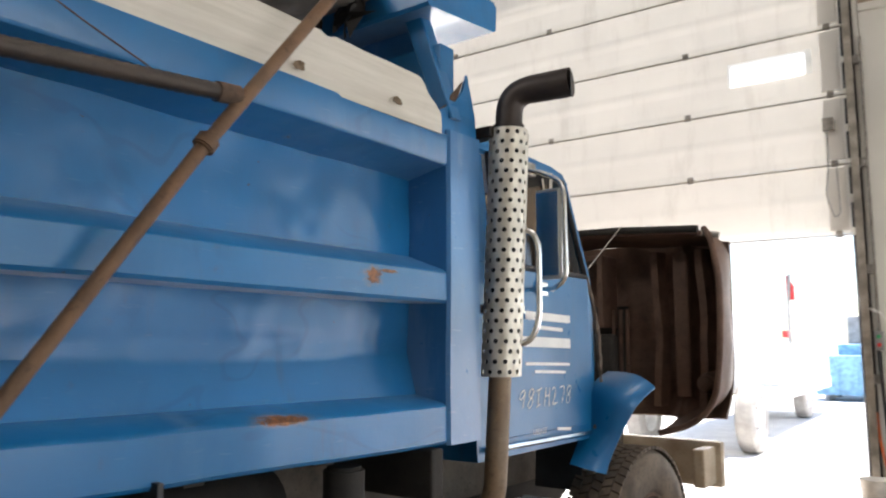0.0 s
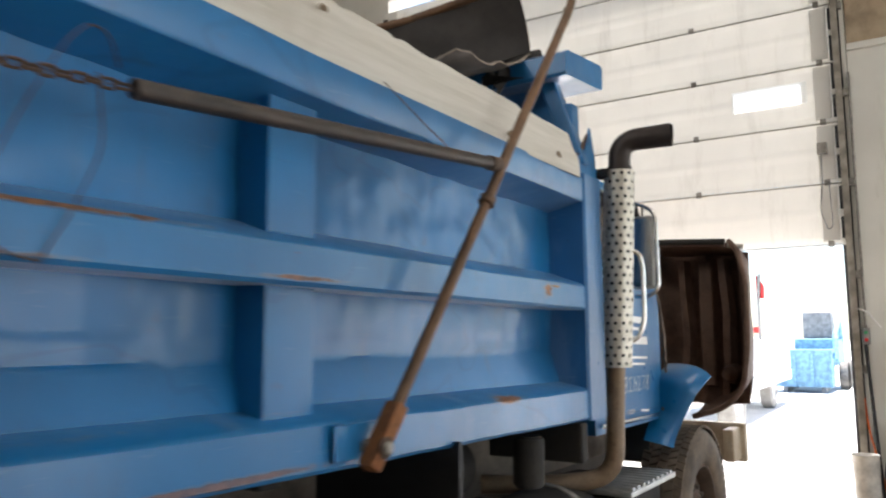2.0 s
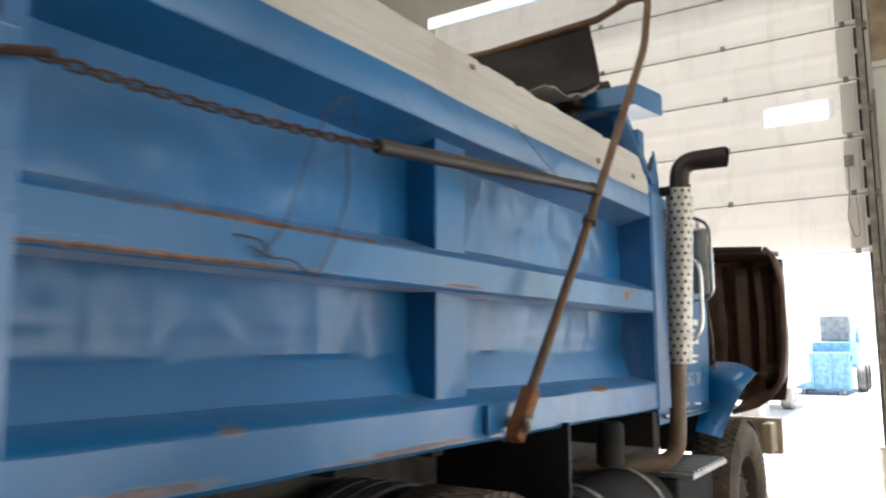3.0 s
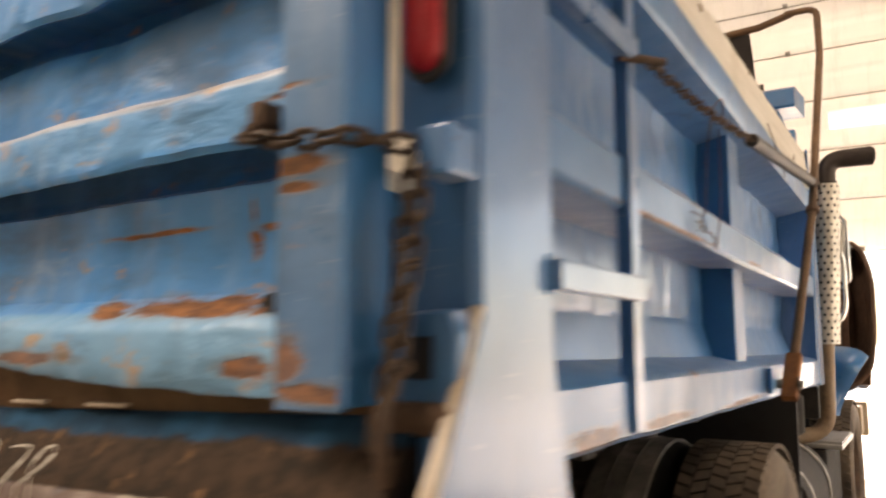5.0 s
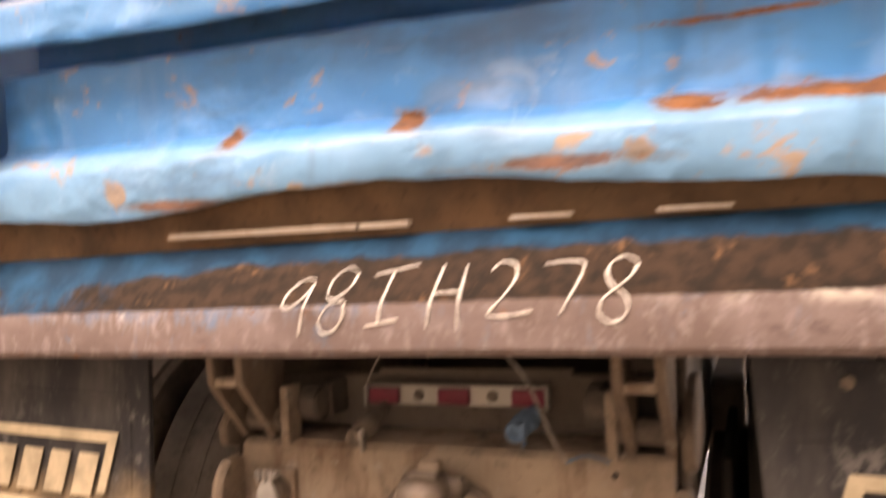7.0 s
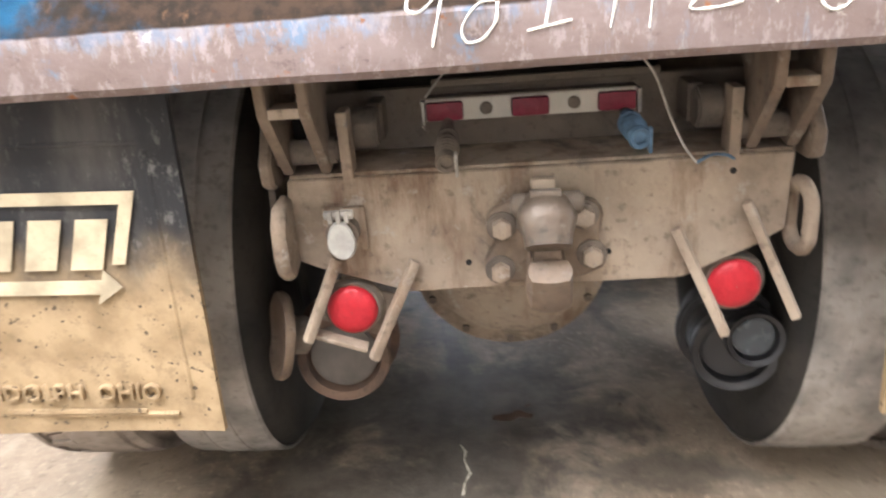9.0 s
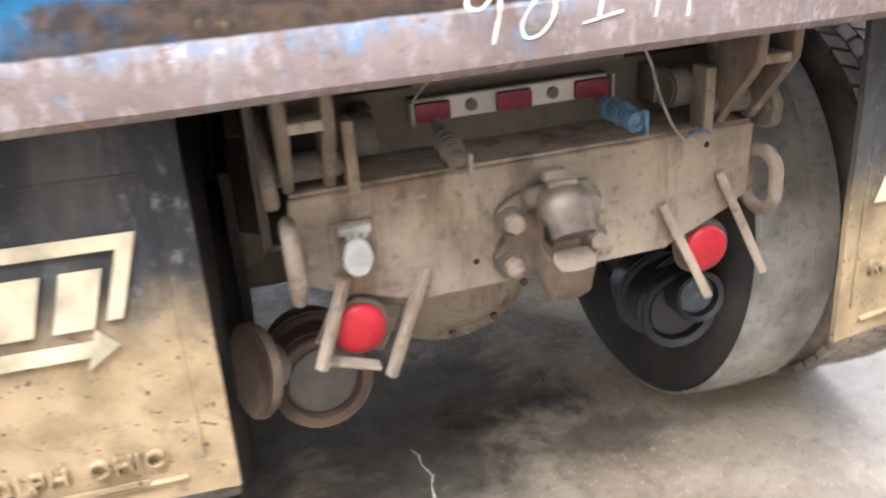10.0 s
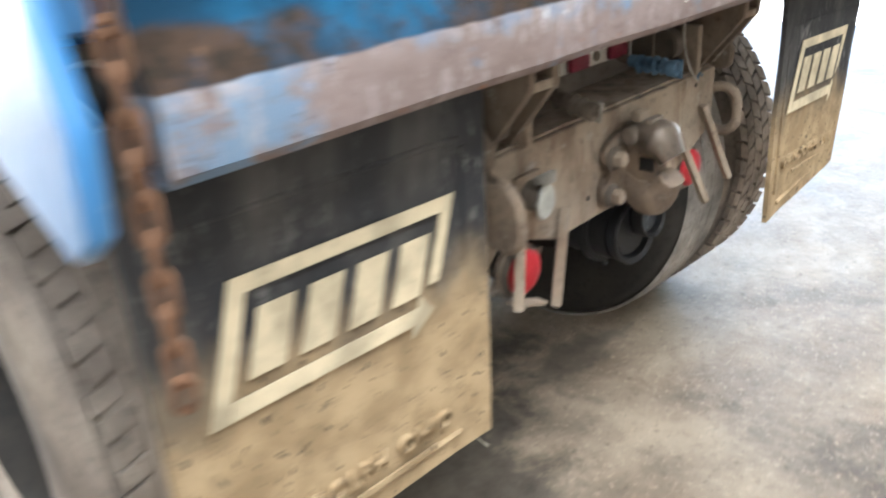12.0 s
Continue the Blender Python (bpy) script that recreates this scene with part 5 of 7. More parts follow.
def wheel(parent, u, v, r=0.52, w=0.26, tread="worn", rim_mat=None, out=1, tyre_mat=None, label="", z=None, dish=0.2):
    """Truck wheel with a hollow rim; out: which way the dished side faces."""
    wh = new("wheel")
    wh.parent = parent
    wh.matrix_local = pose(u, v, r if z is None else z)
    if label:
        tagged(wh, label)
    h = w / 2
    ri = r * 0.56
    prof = [(-h * 0.82, ri), (-h * 0.98, ri + 0.03), (-h * 1.02, r * 0.80), (-h * 0.97, r * 0.93), (-h * 0.80, r - 0.012), (-h * 0.5, r - 0.001), (0, r + 0.002), (h * 0.5, r - 0.001), (h * 0.80, r - 0.012), (h * 0.97, r * 0.93), (h * 1.02, r * 0.80), (h * 0.98, ri + 0.03), (h * 0.82, ri), (h * 0.7, ri - 0.004)]
    tyre = part("tyre", lathe(prof, 56), tyre_mat or M_TYRE, wh, smooth=50)
    if tread == "chunked":
        part("tread", chunked_tread(r, w, -out), tyre_mat or M_TREAD, tyre, smooth=30)
    elif tread == "blocks":
        part("tread", tread_ring(r, w, 64, 0.80), tyre_mat or M_TREAD, tyre)
    else:
        band = lathe([(-0.40 * w, r - 0.006), (-0.38 * w, r + 0.003), (0, r + 0.006), (0.38 * w, r + 0.003), (0.40 * w, r - 0.006)], 72)
        for x in (-0.13, 0.13):
            lathe([((x - 0.012) * w, r + 0.0045), ((x - 0.008) * w, r + 0.0075), ((x + 0.008) * w, r + 0.0075), ((x + 0.012) * w, r + 0.0045)], 72, band)
        sip = bmesh.new()
        for k in range(76):
            for x0, x1, off in ((-0.37, -0.20, 0.0), (0.20, 0.37, 0.5)):
                t0 = 2 * math.pi * (k + off) / 76
                vs = [sip.verts.new((x * w, rr * math.cos(t0 + e), rr * math.sin(t0 + e))) for x, rr in ((x0, r + 0.0044), (x1, r + 0.0068 if x1 < 0 else r + 0.0044)) for e in (-0.004, 0.004)]
                if x0 > 0:
                    for v in vs[:2]:
                        v.co.y, v.co.z = v.co.y * (r + 0.0068) / (r + 0.0044), v.co.z * (r + 0.0068) / (r + 0.0044)
                sip.faces.new((vs[0], vs[1], vs[3], vs[2]))
        part("tread", merge(band, sip), tyre_mat or M_TREAD, tyre, smooth=30)
    rim = lathe([(-h * 0.84, ri + 0.012), (-h * 0.86, ri - 0.012), (-h * 0.5, ri - 0.035), (h * 0.5, ri - 0.035), (h * 0.86, ri - 0.012), (h * 0.84, ri + 0.012)], 40)
    d = out * h * dish
    lathe([(d, ri - 0.035), (d + out * 0.012, ri - 0.06), (d + out * 0.02, 0.14), (d + out * 0.05, 0.11), (d + out * 0.07, 0.02)], 40, rim)
    rm = part("rim", rim, rim_mat or M_FRAME, wh, smooth=40)
    for k in range(10):
        a = 2 * math.pi * k / 10
        c = (0.143 * math.cos(a), 0.143 * math.sin(a))
        part("lug_nut", cyl((d + out * 0.01, *c), (d + out * 0.05, *c), 0.014, 6), M_MUDD, rm)
    return wh


AXLES = (0.745, 2.045)
for v in AXLES:
    for sg in (1, -1):
        wheel(TRUCK, sg * 0.655, v, tread="worn", out=-sg, dish=-0.8, label="inner dual wheel with worn dusty tyre")
        wheel(TRUCK, sg * 0.965, v, tread="blocks" if sg > 0 else "chunked", out=-sg, tyre_mat=M_TYREB if v < 1 else M_TYREF, label="outer dual wheel with lugged tyre")
for sg in (1, -1):
    wheel(TRUCK, sg * 0.93, 5.32, 0.49, 0.26, tread="blocks", out=sg, rim_mat=M_RUSTD, tyre_mat=M_TYREF, label="brown dusty front wheel")
    part("front_mud_flap", box((min(sg * 0.5, sg * 1.075), 2.62, 0.42), (max(sg * 0.5, sg * 1.075), 2.635, 1.20), 0.003), M_BLACK, TRUCK, "plain black splash flap ahead of the rear wheels")

for v in AXLES:
    ax = cyl((-0.95, v, 0.52), (0.95, v, 0.52), 0.065, 16)
    part("axle_tube", ax, M_MUDD, TRUCK, smooth=40)
    dif = lathe([(-0.205, 0.02), (-0.20, 0.13), (-0.185, 0.175), (-0.15, 0.20), (-0.14, 0.235), (-0.115, 0.24), (-0.05, 0.235), (0.08, 0.19), (0.20, 0.10)], 36)
    dif.transform(Matrix.Translation((-0.01, v, 0.525)) @ Matrix.Rotation(math.radians(90), 4, "Z"))
    dcov = part("differential", dif, M_MUD, TRUCK, "dusty round differential housing", smooth=50)
    for k in range(12):
        a = 2 * math.pi * k / 12
        p = Vector((-0.01 + 0.216 * math.cos(a), v - 0.138, 0.525 + 0.216 * math.sin(a)))
        part("cover_bolt", cyl(p, p + Vector((0, -0.018, 0)), 0.010, 6), M_MUDD, dcov)
    for sg in (1, -1):
        part("brake_drum", cyl((sg * 0.50, v, 0.52), (sg * 0.70, v, 0.52), 0.205, 28, None, None, 0.012), M_FRAME, TRUCK, smooth=40)


def brake_chamber(name, m, r, body_mat, end_mat, end_label, long=0.19):
    """Spring brake canister with a clamp band and a dished end; it points along its own -y."""
    br = new("brake_chamber")
    br.parent = TRUCK
    br.matrix_local = m
    tagged(br, name)
    part("canister", cyl((0, long, 0), (0, 0, 0), r * 0.95, 28, None, None, 0.02), body_mat, br, smooth=40)
    part("clamp_band", cyl((0, long * 0.55, 0), (0, long * 0.4, 0), r * 1.16, 28, None, None, 0.006), body_mat, br, smooth=40)
    ring = lathe([(0.0, r * 0.95), (-0.03, r), (-0.036, r * 0.96), (-0.03, r * 0.80), (0.0, r * 0.76)], 32)
    part("end_ring", ring, body_mat, br, smooth=40).matrix_local = pose(0, 0.012, 0, 0, 0, 90)
    part("end_disc", cyl((0, 0.02, 0), (0, -0.006, 0), r * 0.72, 28, None, None, 0.004), end_mat, br, end_label, smooth=40)
    part("release_bolt", cyl((0.0, 0.09, -r * 1.13), (0.0, 0.09, -r * 1.32), 0.009, 6), body_mat, br)
    return br


brake_chamber("rusty round spring brake chamber with dusty end", pose(-0.362, 0.295, 0.445, -6, 0, 4), 0.096, M_RUSTD, M_DISC, "dusty grey end disc")


def dust_plate():
    """Dished backing plate standing edge-on beside the chamber."""
    dp = new("brake_dust_plate")
    dp.parent = TRUCK
    dp.matrix_local = Matrix.Translation((-0.487, 0.275, 0.503)) @ Vector((-0.88, -0.40, 0.20)).to_track_quat("X", "Z").to_matrix().to_4x4()
    tagged(dp, "tan dust-caked dished brake plate")
    part("dish", lathe([(-0.014, 0.085), (-0.004, 0.091), (0.006, 0.089), (0.006, 0.080), (-0.006, 0.066), (-0.012, 0.040), (-0.010, 0.002)], 36), M_HORN, dp, smooth=50)
    part("hub", cyl((-0.06, 0, 0), (-0.014, 0, 0), 0.04, 20, None, None, 0.006), M_MUDD, dp, smooth=40)


dust_plate()
brake_chamber("black spring brake chamber beside the wheel", pose(0.446, 0.345, 0.420, -4, 0, -6), 0.092, M_BLACK, M_BLACK, "black end disc")
brake_chamber("small black brake chamber with a dark plastic cover", pose(0.466, 0.305, 0.468, -8, 0, -4), 0.058, M_BLACK, M_COVER, "dark plastic end cover")

# frame rails
for sg in (1, -1):
    fr = box((sg * 0.43 - 0.006, 0.16, 0.78), (sg * 0.43 + 0.006, 6.4, 1.06), 0.002)
    box((sg * 0.43, 0.16, 0.78), (sg * 0.35, 6.4, 0.79), 0.002, fr)
    box((sg * 0.43, 0.16, 1.05), (sg * 0.35, 6.4, 1.06), 0.002, fr)
    part("frame_rail", fr, M_MUDD, TRUCK)
    part("spring_hanger", plate([(0.42, 0.84), (0.95, 0.84), (0.90, 0.50), (0.72, 0.36), (0.52, 0.42)], lambda a, b, d: (sg * (0.475 + d), a, b), 0.02, 0.004), M_FRAME, TRUCK)
    # walking-beam suspension
    bm = tube(bend([(sg * 0.47, 0.62, 0.60), (sg * 0.47, 1.1, 0.72), (sg * 0.47, 1.40, 0.74), (sg * 0.47, 1.7, 0.72), (sg * 0.47, 2.15, 0.60)], 0.2), 0.05, 8)
    part("walking_beam", bm, M_MUDD, TRUCK, smooth=40)
    part("spring_pack", box((sg * 0.47 - 0.04, 0.9, 0.78), (sg * 0.47 + 0.04, 1.9, 0.90), 0.01), M_MUDD, TRUCK)


def driveline_blockers():
    """Engine, gearbox and shafts between the frame rails, added to block light under the truck."""
    blk = sweep_profile(lambda v: [(-0.24, 0.62), (-0.16, 0.50), (0.16, 0.50), (0.24, 0.62), (0.27, 1.02), (0.20, 1.22), (-0.20, 1.22), (-0.27, 1.02)], steps(4.75, 6.0, 4), lambda a, b, s: (a, s, b), True)
    part("engine_block", blk, M_FRAME, TRUCK, smooth=30)
    box_r = lathe([(3.30, 0.10), (3.34, 0.15), (3.9, 0.17), (4.2, 0.19), (4.55, 0.26), (4.74, 0.30)], 20)
    box_r.transform(Matrix.Translation((0, 0, 0.86)) @ Matrix.Rotation(math.radians(90), 4, "Z") @ Matrix.Diagonal((1, 1, 1, 1)))
    part("gearbox", box_r, M_FRAME, TRUCK, smooth=40)
    part("drive_shaft", tube([(0, 3.32, 0.86), (0.02, 2.25, 0.60)], 0.055, 14), M_MUDD, TRUCK, smooth=50)
    part("drive_shaft", tube([(0.02, 1.86, 0.58), (0.02, 0.95, 0.55)], 0.05, 14), M_MUDD, TRUCK, smooth=50)
    part("front_axle", tube(bend([(-0.85, 5.22, 0.52), (-0.55, 5.22, 0.45), (0.55, 5.22, 0.45), (0.85, 5.22, 0.52)], 0.1), 0.055, 10), M_FRAME, TRUCK, smooth=50)
    for v in (2.75, 3.15):
        part("air_tank", cyl((-0.30, v, 0.60), (0.30, v, 0.60), 0.12, 20, None, None, 0.03), M_FRAME, TRUCK, smooth=50)
    for sg in (1, -1):
        part("torque_rod", tube([(sg * 0.22, 0.80, 0.68), (sg * 0.30, 1.38, 0.80)], 0.03, 10), M_MUDD, TRUCK, smooth=50)
        part("cross_channel", box((-0.42, 1.40 + sg * 0.30, 0.80), (0.42, 1.46 + sg * 0.30, 1.02), 0.006), M_FRAME, TRUCK)


driveline_blockers()


# the chassis end leans a little to one side
LEAN = Matrix.Translation((0, 0, 0.8)) @ Matrix.Rotation(-0.034, 4, "Y") @ Matrix.Translation((0, 0, -0.8))


def rear_plate():
    """Pintle plate across the frame ends, with what is bolted and welded to it."""
    rp = new("hitch_plate")
    rp.parent = TRUCK
    rp.matrix_local = LEAN
    tagged(rp, "dust-caked steel hitch plate across the frame ends")
    out = [(-0.390, 0.887), (-0.397, 0.80), (-0.391, 0.744), (-0.353, 0.728), (-0.205, 0.675), (0.258, 0.678), (0.378, 0.733), (0.420, 0.757), (0.424, 0.888)]
    part("plate_face", plate(out, lambda a, b, d: (a, 0.125 + d, b), 0.02, 0.003), M_MUD, rp)
    part("top_shelf", box((-0.388, 0.135, 0.880), (0.424, 0.275, 0.893), 0.003), M_MUD, rp)
    part("back_channel", box((-0.40, 0.270, 0.86), (0.44, 0.29, 0.999), 0.004), M_MUDD, rp)
    part("channel_lip", box((-0.15, 0.255, 1.000), (0.24, 0.268, 1.012), 0.003), M_MUDD, rp)
    # hinge brackets under the body: two bent cheeks, a crosspiece and a gusset each side
    for sg, c in ((-1, -0.3546), (1, 0.388)):
        hb = new("hinge_bracket")
        hb.parent = rp
        side = [(0.030, 1.078), (0.034, 1.012), (0.058, 0.985), (0.118, 0.918), (0.128, 0.896), (0.152, 0.896), (0.160, 0.930), (0.150, 0.985), (0.185, 1.04), (0.195, 1.078)]
        for x in (c - 0.040, c + 0.023):
            part("cheek", plate(side, lambda a, b, d, x=x: (x + d, a, b), 0.017, 0.003), M_BRKT, hb, smooth=30)
        part("crosspiece", box((c - 0.024, 0.036, 1.008), (c + 0.024, 0.085, 1.024), 0.003), M_MUD, hb)
        part("upper_web", box((c - 0.024, 0.12, 1.03), (c + 0.024, 0.132, 1.076), 0.003), M_MUDD, hb)
        part("hinge_pin", cyl((c - 0.055, 0.145, 0.93), (c + 0.055, 0.145, 0.93), 0.022, 14, None, None, 0.004), M_MUDD, hb, smooth=40)
        part("back_web", box((c - 0.024, 0.17, 0.92), (c + 0.024, 0.18, 1.0), 0.003), M_FRAME, hb)
        # lug with a bored boss further in
        q = -0.287 if sg < 0 else 0.328
        part("lug", box((q - 0.009, 0.12, 0.884), (q + 0.009, 0.165, 0.996), 0.003), M_MUD, hb)
        part("boss", cyl((q - sg * 0.008, 0.185, 0.955), (q - sg * 0.050, 0.185, 0.955), 0.034, 18, None, None, 0.004), M_MUDD, hb, smooth=40)
        part("boss_block", box((min(q - sg * 0.030, q - sg * 0.055), 0.205, 0.925), (max(q - sg * 0.030, q - sg * 0.055), 0.268, 0.99), 0.004), M_MUDD, hb)
        part("side_gusset", plate([(0.098, 0.886), (0.094, 0.925), (0.150, 0.985), (0.205, 1.012), (0.285, 1.005), (0.285, 0.90), (0.19, 0.874), (0.12, 0.876)], lambda a, b, d, c=c, sg=sg: (c + sg * 0.060 - 0.010 + d, a, b), 0.021, 0.005), M_BRKT, hb, smooth=30)
    # tow tab on one end, tow ring on the other
    tab = plate([(0.13, 0.865), (0.075, 0.862), (0.050, 0.83), (0.044, 0.775), (0.056, 0.742), (0.085, 0.726), (0.13, 0.740)], lambda a, b, d: (-0.410 + d, a, b), 0.024, 0.008)
    part("tow_tab", tab, M_MUD, rp, "rounded thick steel tow tab", smooth=40)
    pts = [(0.436, 0.112 - 0.042 * math.cos(a), 0.785 + (0.018 if math.sin(a) > 0 else -0.018) + 0.036 * math.sin(a)) for a in steps(0, 2 * math.pi, 24)[:-1]]
    part("tow_ring", tube(pts, 0.0125, 8, None, True), M_MUD, rp, smooth=60)
    # holes are not cut: black discs paint their darkness
    for a, b in ((0.134, 0.733), (-0.100, 0.726), (0.330, 0.862)):
        part("bolt_hole", cyl((a, 0.126, b), (a, 0.1243, b), 0.0055, 12), M_HOLE, rp)
    return rp


PLATE = rear_plate()


def pintle():
    """Pintle hook: bolted base, lower horn and closing jaw."""
    pk = new("pintle_hook")
    pk.parent = TRUCK
    tagged(pk, "dusty cast pintle hook bolted to the plate")
    hub = Vector((0.03, 0.126, 0.765))
    pk.matrix_local = LEAN @ Matrix.Translation(hub) @ Matrix.Diagonal((0.94, 0.80, 0.92, 1)) @ Matrix.Translation(-hub)
    cast = plate([(-0.078, 0.700), (-0.04, 0.684), (0.09, 0.69), (0.135, 0.71), (0.13, 0.755), (0.11, 0.77), (0.13, 0.80), (0.125, 0.83), (0.08, 0.85), (-0.02, 0.85), (-0.07, 0.825), (-0.075, 0.79), (-0.045, 0.765), (-0.08, 0.74)], lambda a, b, d: (a, 0.126 - d, b), 0.028, 0.008)
    part("base_casting", cast, M_HORN, pk, smooth=50)
    for a, b in ((-0.047, 0.800), (-0.052, 0.716), (0.094, 0.814), (0.108, 0.738)):
        part("washer", cyl((a, 0.105, b), (a, 0.088, b), 0.027, 16, None, None, 0.004), M_MUDD, pk, smooth=40)
        part("bolt_head", cyl((a, 0.09, b), (a, 0.066, b), 0.018, 6, None, None, 0.002), M_MUD, pk)

    def slab(points, widths, name, mat, square=5.0):
        """A tapered cast horn of squarish section."""
        pts = bend([Vector(p) for p in points], 0.035, 5)
        n = len(pts)
        own = bmesh.new()
        rings = []
        for i, p in enumerate(pts):
            d = (pts[min(n - 1, i + 1)] - pts[max(0, i - 1)]).normalized()
            side, up = Vector((1, 0, 0)), Vector((1, 0, 0)).cross(d)
            f = i / (n - 1) * (len(widths) - 1)
            k = min(len(widths) - 2, int(f))
            w = [widths[k][j] + (widths[k + 1][j] - widths[k][j]) * (f - k) for j in (0, 1)]
            ring = []
            for t in range(12):
                a = 2 * math.pi * (t + 0.5) / 12
                x, y = math.cos(a), math.sin(a)
                q = (abs(x) ** square + abs(y) ** square) ** (-1 / square)
                ring.append(own.verts.new(p + side * w[0] * x * q + up * w[1] * y * q + noise.noise_vector(p * 30) * 0.002))
            rings.append(ring)
        for r0, r1 in zip(rings, rings[1:]):
            for t in range(12):
                own.faces.new((r0[t], r0[(t + 1) % 12], r1[(t + 1) % 12], r1[t]))
        own.faces.new(rings[0][::-1])
        own.faces.new(rings[-1])
        part(name, own, mat, pk, smooth=50)

    slab([(0.028, 0.12, 0.735), (0.028, 0.06, 0.704), (0.028, 0.015, 0.702), (0.028, -0.014, 0.752)], ((0.034, 0.034), (0.038, 0.043), (0.040, 0.046), (0.036, 0.026)), "lower_horn", M_HORN, 4.0)
    slab([(0.026, 0.11, 0.836), (0.026, 0.055, 0.845), (0.026, 0.01, 0.832), (0.026, -0.016, 0.796)], ((0.032, 0.026), (0.044, 0.034), (0.050, 0.040), (0.038, 0.024)), "upper_jaw", M_JAW, 2.6)
    part("throat", box((0.002, 0.012, 0.735), (0.050, 0.100, 0.825), 0.008), M_HORN, pk, smooth=40)
    # thin black slab paints the shaded throat opening
    part("throat_dark", box((-0.0015, 0.018, 0.766), (0.0005, 0.058, 0.796), 0.0005), M_HOLE, pk)
    part("jaw_pivot", cyl((-0.03, 0.075, 0.845), (0.09, 0.075, 0.845), 0.020, 12, None, None, 0.004), M_MUDD, pk, smooth=40)
    part("latch", box((0.004, 0.062, 0.868), (0.046, 0.094, 0.892), 0.009), M_MUD, pk, smooth=40)
    part("latch_spring", box((0.0, 0.030, 0.868), (0.052, 0.050, 0.880), 0.004), M_MUDD, pk)


pintle()


def stop_lamp(u, v, z, bars):
    """Round stop lamp in a dish, hung between two slanting guard bars."""
    sl = new("stop_lamp")
    sl.parent = TRUCK
    sl.matrix_local = LEAN
    tagged(sl, "round red stop lamp on a flat-bar bracket")
    for (ua, za), (ub, zb_) in bars:
        a, b = Vector((ua, 0.116, za)), Vector((ub, 0.078, zb_))
        m = Matrix.Translation(a) @ (b - a).to_track_quat("Z", "Y").to_matrix().to_4x4()
        part("guard_bar", box((-0.0095, -0.008, 0.0), (0.0095, 0.008, (b - a).length), 0.004, None, m), M_MUD, sl, smooth=40)
    (ub, zb_), (uc, zc) = bars[0][1], bars[1][1]
    low = Vector(((ub + uc) / 2, 0.10, (zb_ + zc) / 2 + 0.006))
    turn = Matrix.Translation(low) @ Matrix.Rotation(math.atan2(zb_ - zc, uc - ub), 4, "Y")
    if u < 0:
        part("bottom_strip", box((-abs(uc - ub) * 0.42, -0.012, -0.004), (abs(uc - ub) * 0.42, 0.016, 0.004), 0.003, None, turn), M_MUD, sl)
        (ua, za), (ud, zd) = bars[0][0], bars[1][0]
        mid = [(ub + (ua - ub) * 0.62, zb_ + (za - zb_) * 0.62), (ub, zb_ + 0.012), (uc, zc + 0.012), (uc + (ud - uc) * 0.55, zc + (zd - zc) * 0.55)]
        part("lamp_plate", plate(mid, lambda a, b, d: (a, 0.142 + d, b), 0.006, 0.002), M_BRKT, sl)
    place = pose(u, v, z, 0, 0, 90)
    part("saucer", lathe([(-0.002, 0.055), (0.004, 0.056), (0.020, 0.048), (0.030, 0.01)], 32), M_MUD, sl, smooth=40).matrix_local = place
    part("housing", lathe([(-0.001, 0.054), (-0.008, 0.052), (-0.012, 0.049), (-0.011, 0.044), (0.002, 0.043)], 32), M_MUDD, sl, smooth=40).matrix_local = place
    part("lens", lathe([(-0.008, 0.045), (-0.018, 0.044), (-0.023, 0.038), (-0.026, 0.022), (-0.027, 0.001)], 32), M_RED, sl, smooth=60).matrix_local = place


stop_lamp(-0.309, 0.138, 0.647, (((-0.323, 0.748), (-0.3845, 0.612)), ((-0.190, 0.738), (-0.274, 0.572))))
stop_lamp(0.350, 0.150, 0.656, (((0.242, 0.772), (0.323, 0.589)), ((0.352, 0.812), (0.436, 0.616))))


def marker_bar():
    mb = new("marker_light_bar")
    mb.parent = TRUCK
    tagged(mb, "white marker light bar with three dim red lenses")
    mb.matrix_local = LEAN
    z, v, lo, hi = 0.9635, 0.238, -0.162, 0.197
    part("bracket", box((lo, v, z - 0.019), (hi, v + 0.012, z + 0.019), 0.002), M_WHITEPL, mb)
    part("top_flange", box((lo, v, z + 0.0195), (hi, v + 0.03, z + 0.022), 0.001), M_MUDD, mb)
    for u in (lo + 0.034, (lo + hi) / 2, hi - 0.034):
        part("lens", box((u - 0.032, v - 0.016, z - 0.016), (u + 0.032, v - 0.001, z + 0.016), 0.006), M_REDD, mb, smooth=40)
    for u in (lo + 0.105, hi - 0.105):
        part("mount_boss", cyl((u, v + 0.001, z), (u, v - 0.006, z), 0.011, 14, None, None, 0.002), M_MUDD, mb, smooth=40)
    for u in (lo - 0.002, hi + 0.002):
        part("end_tab", box((u - 0.003, v - 0.02, z - 0.02), (u + 0.003, v, z + 0.02), 0.001), M_GALV, mb)


marker_bar()


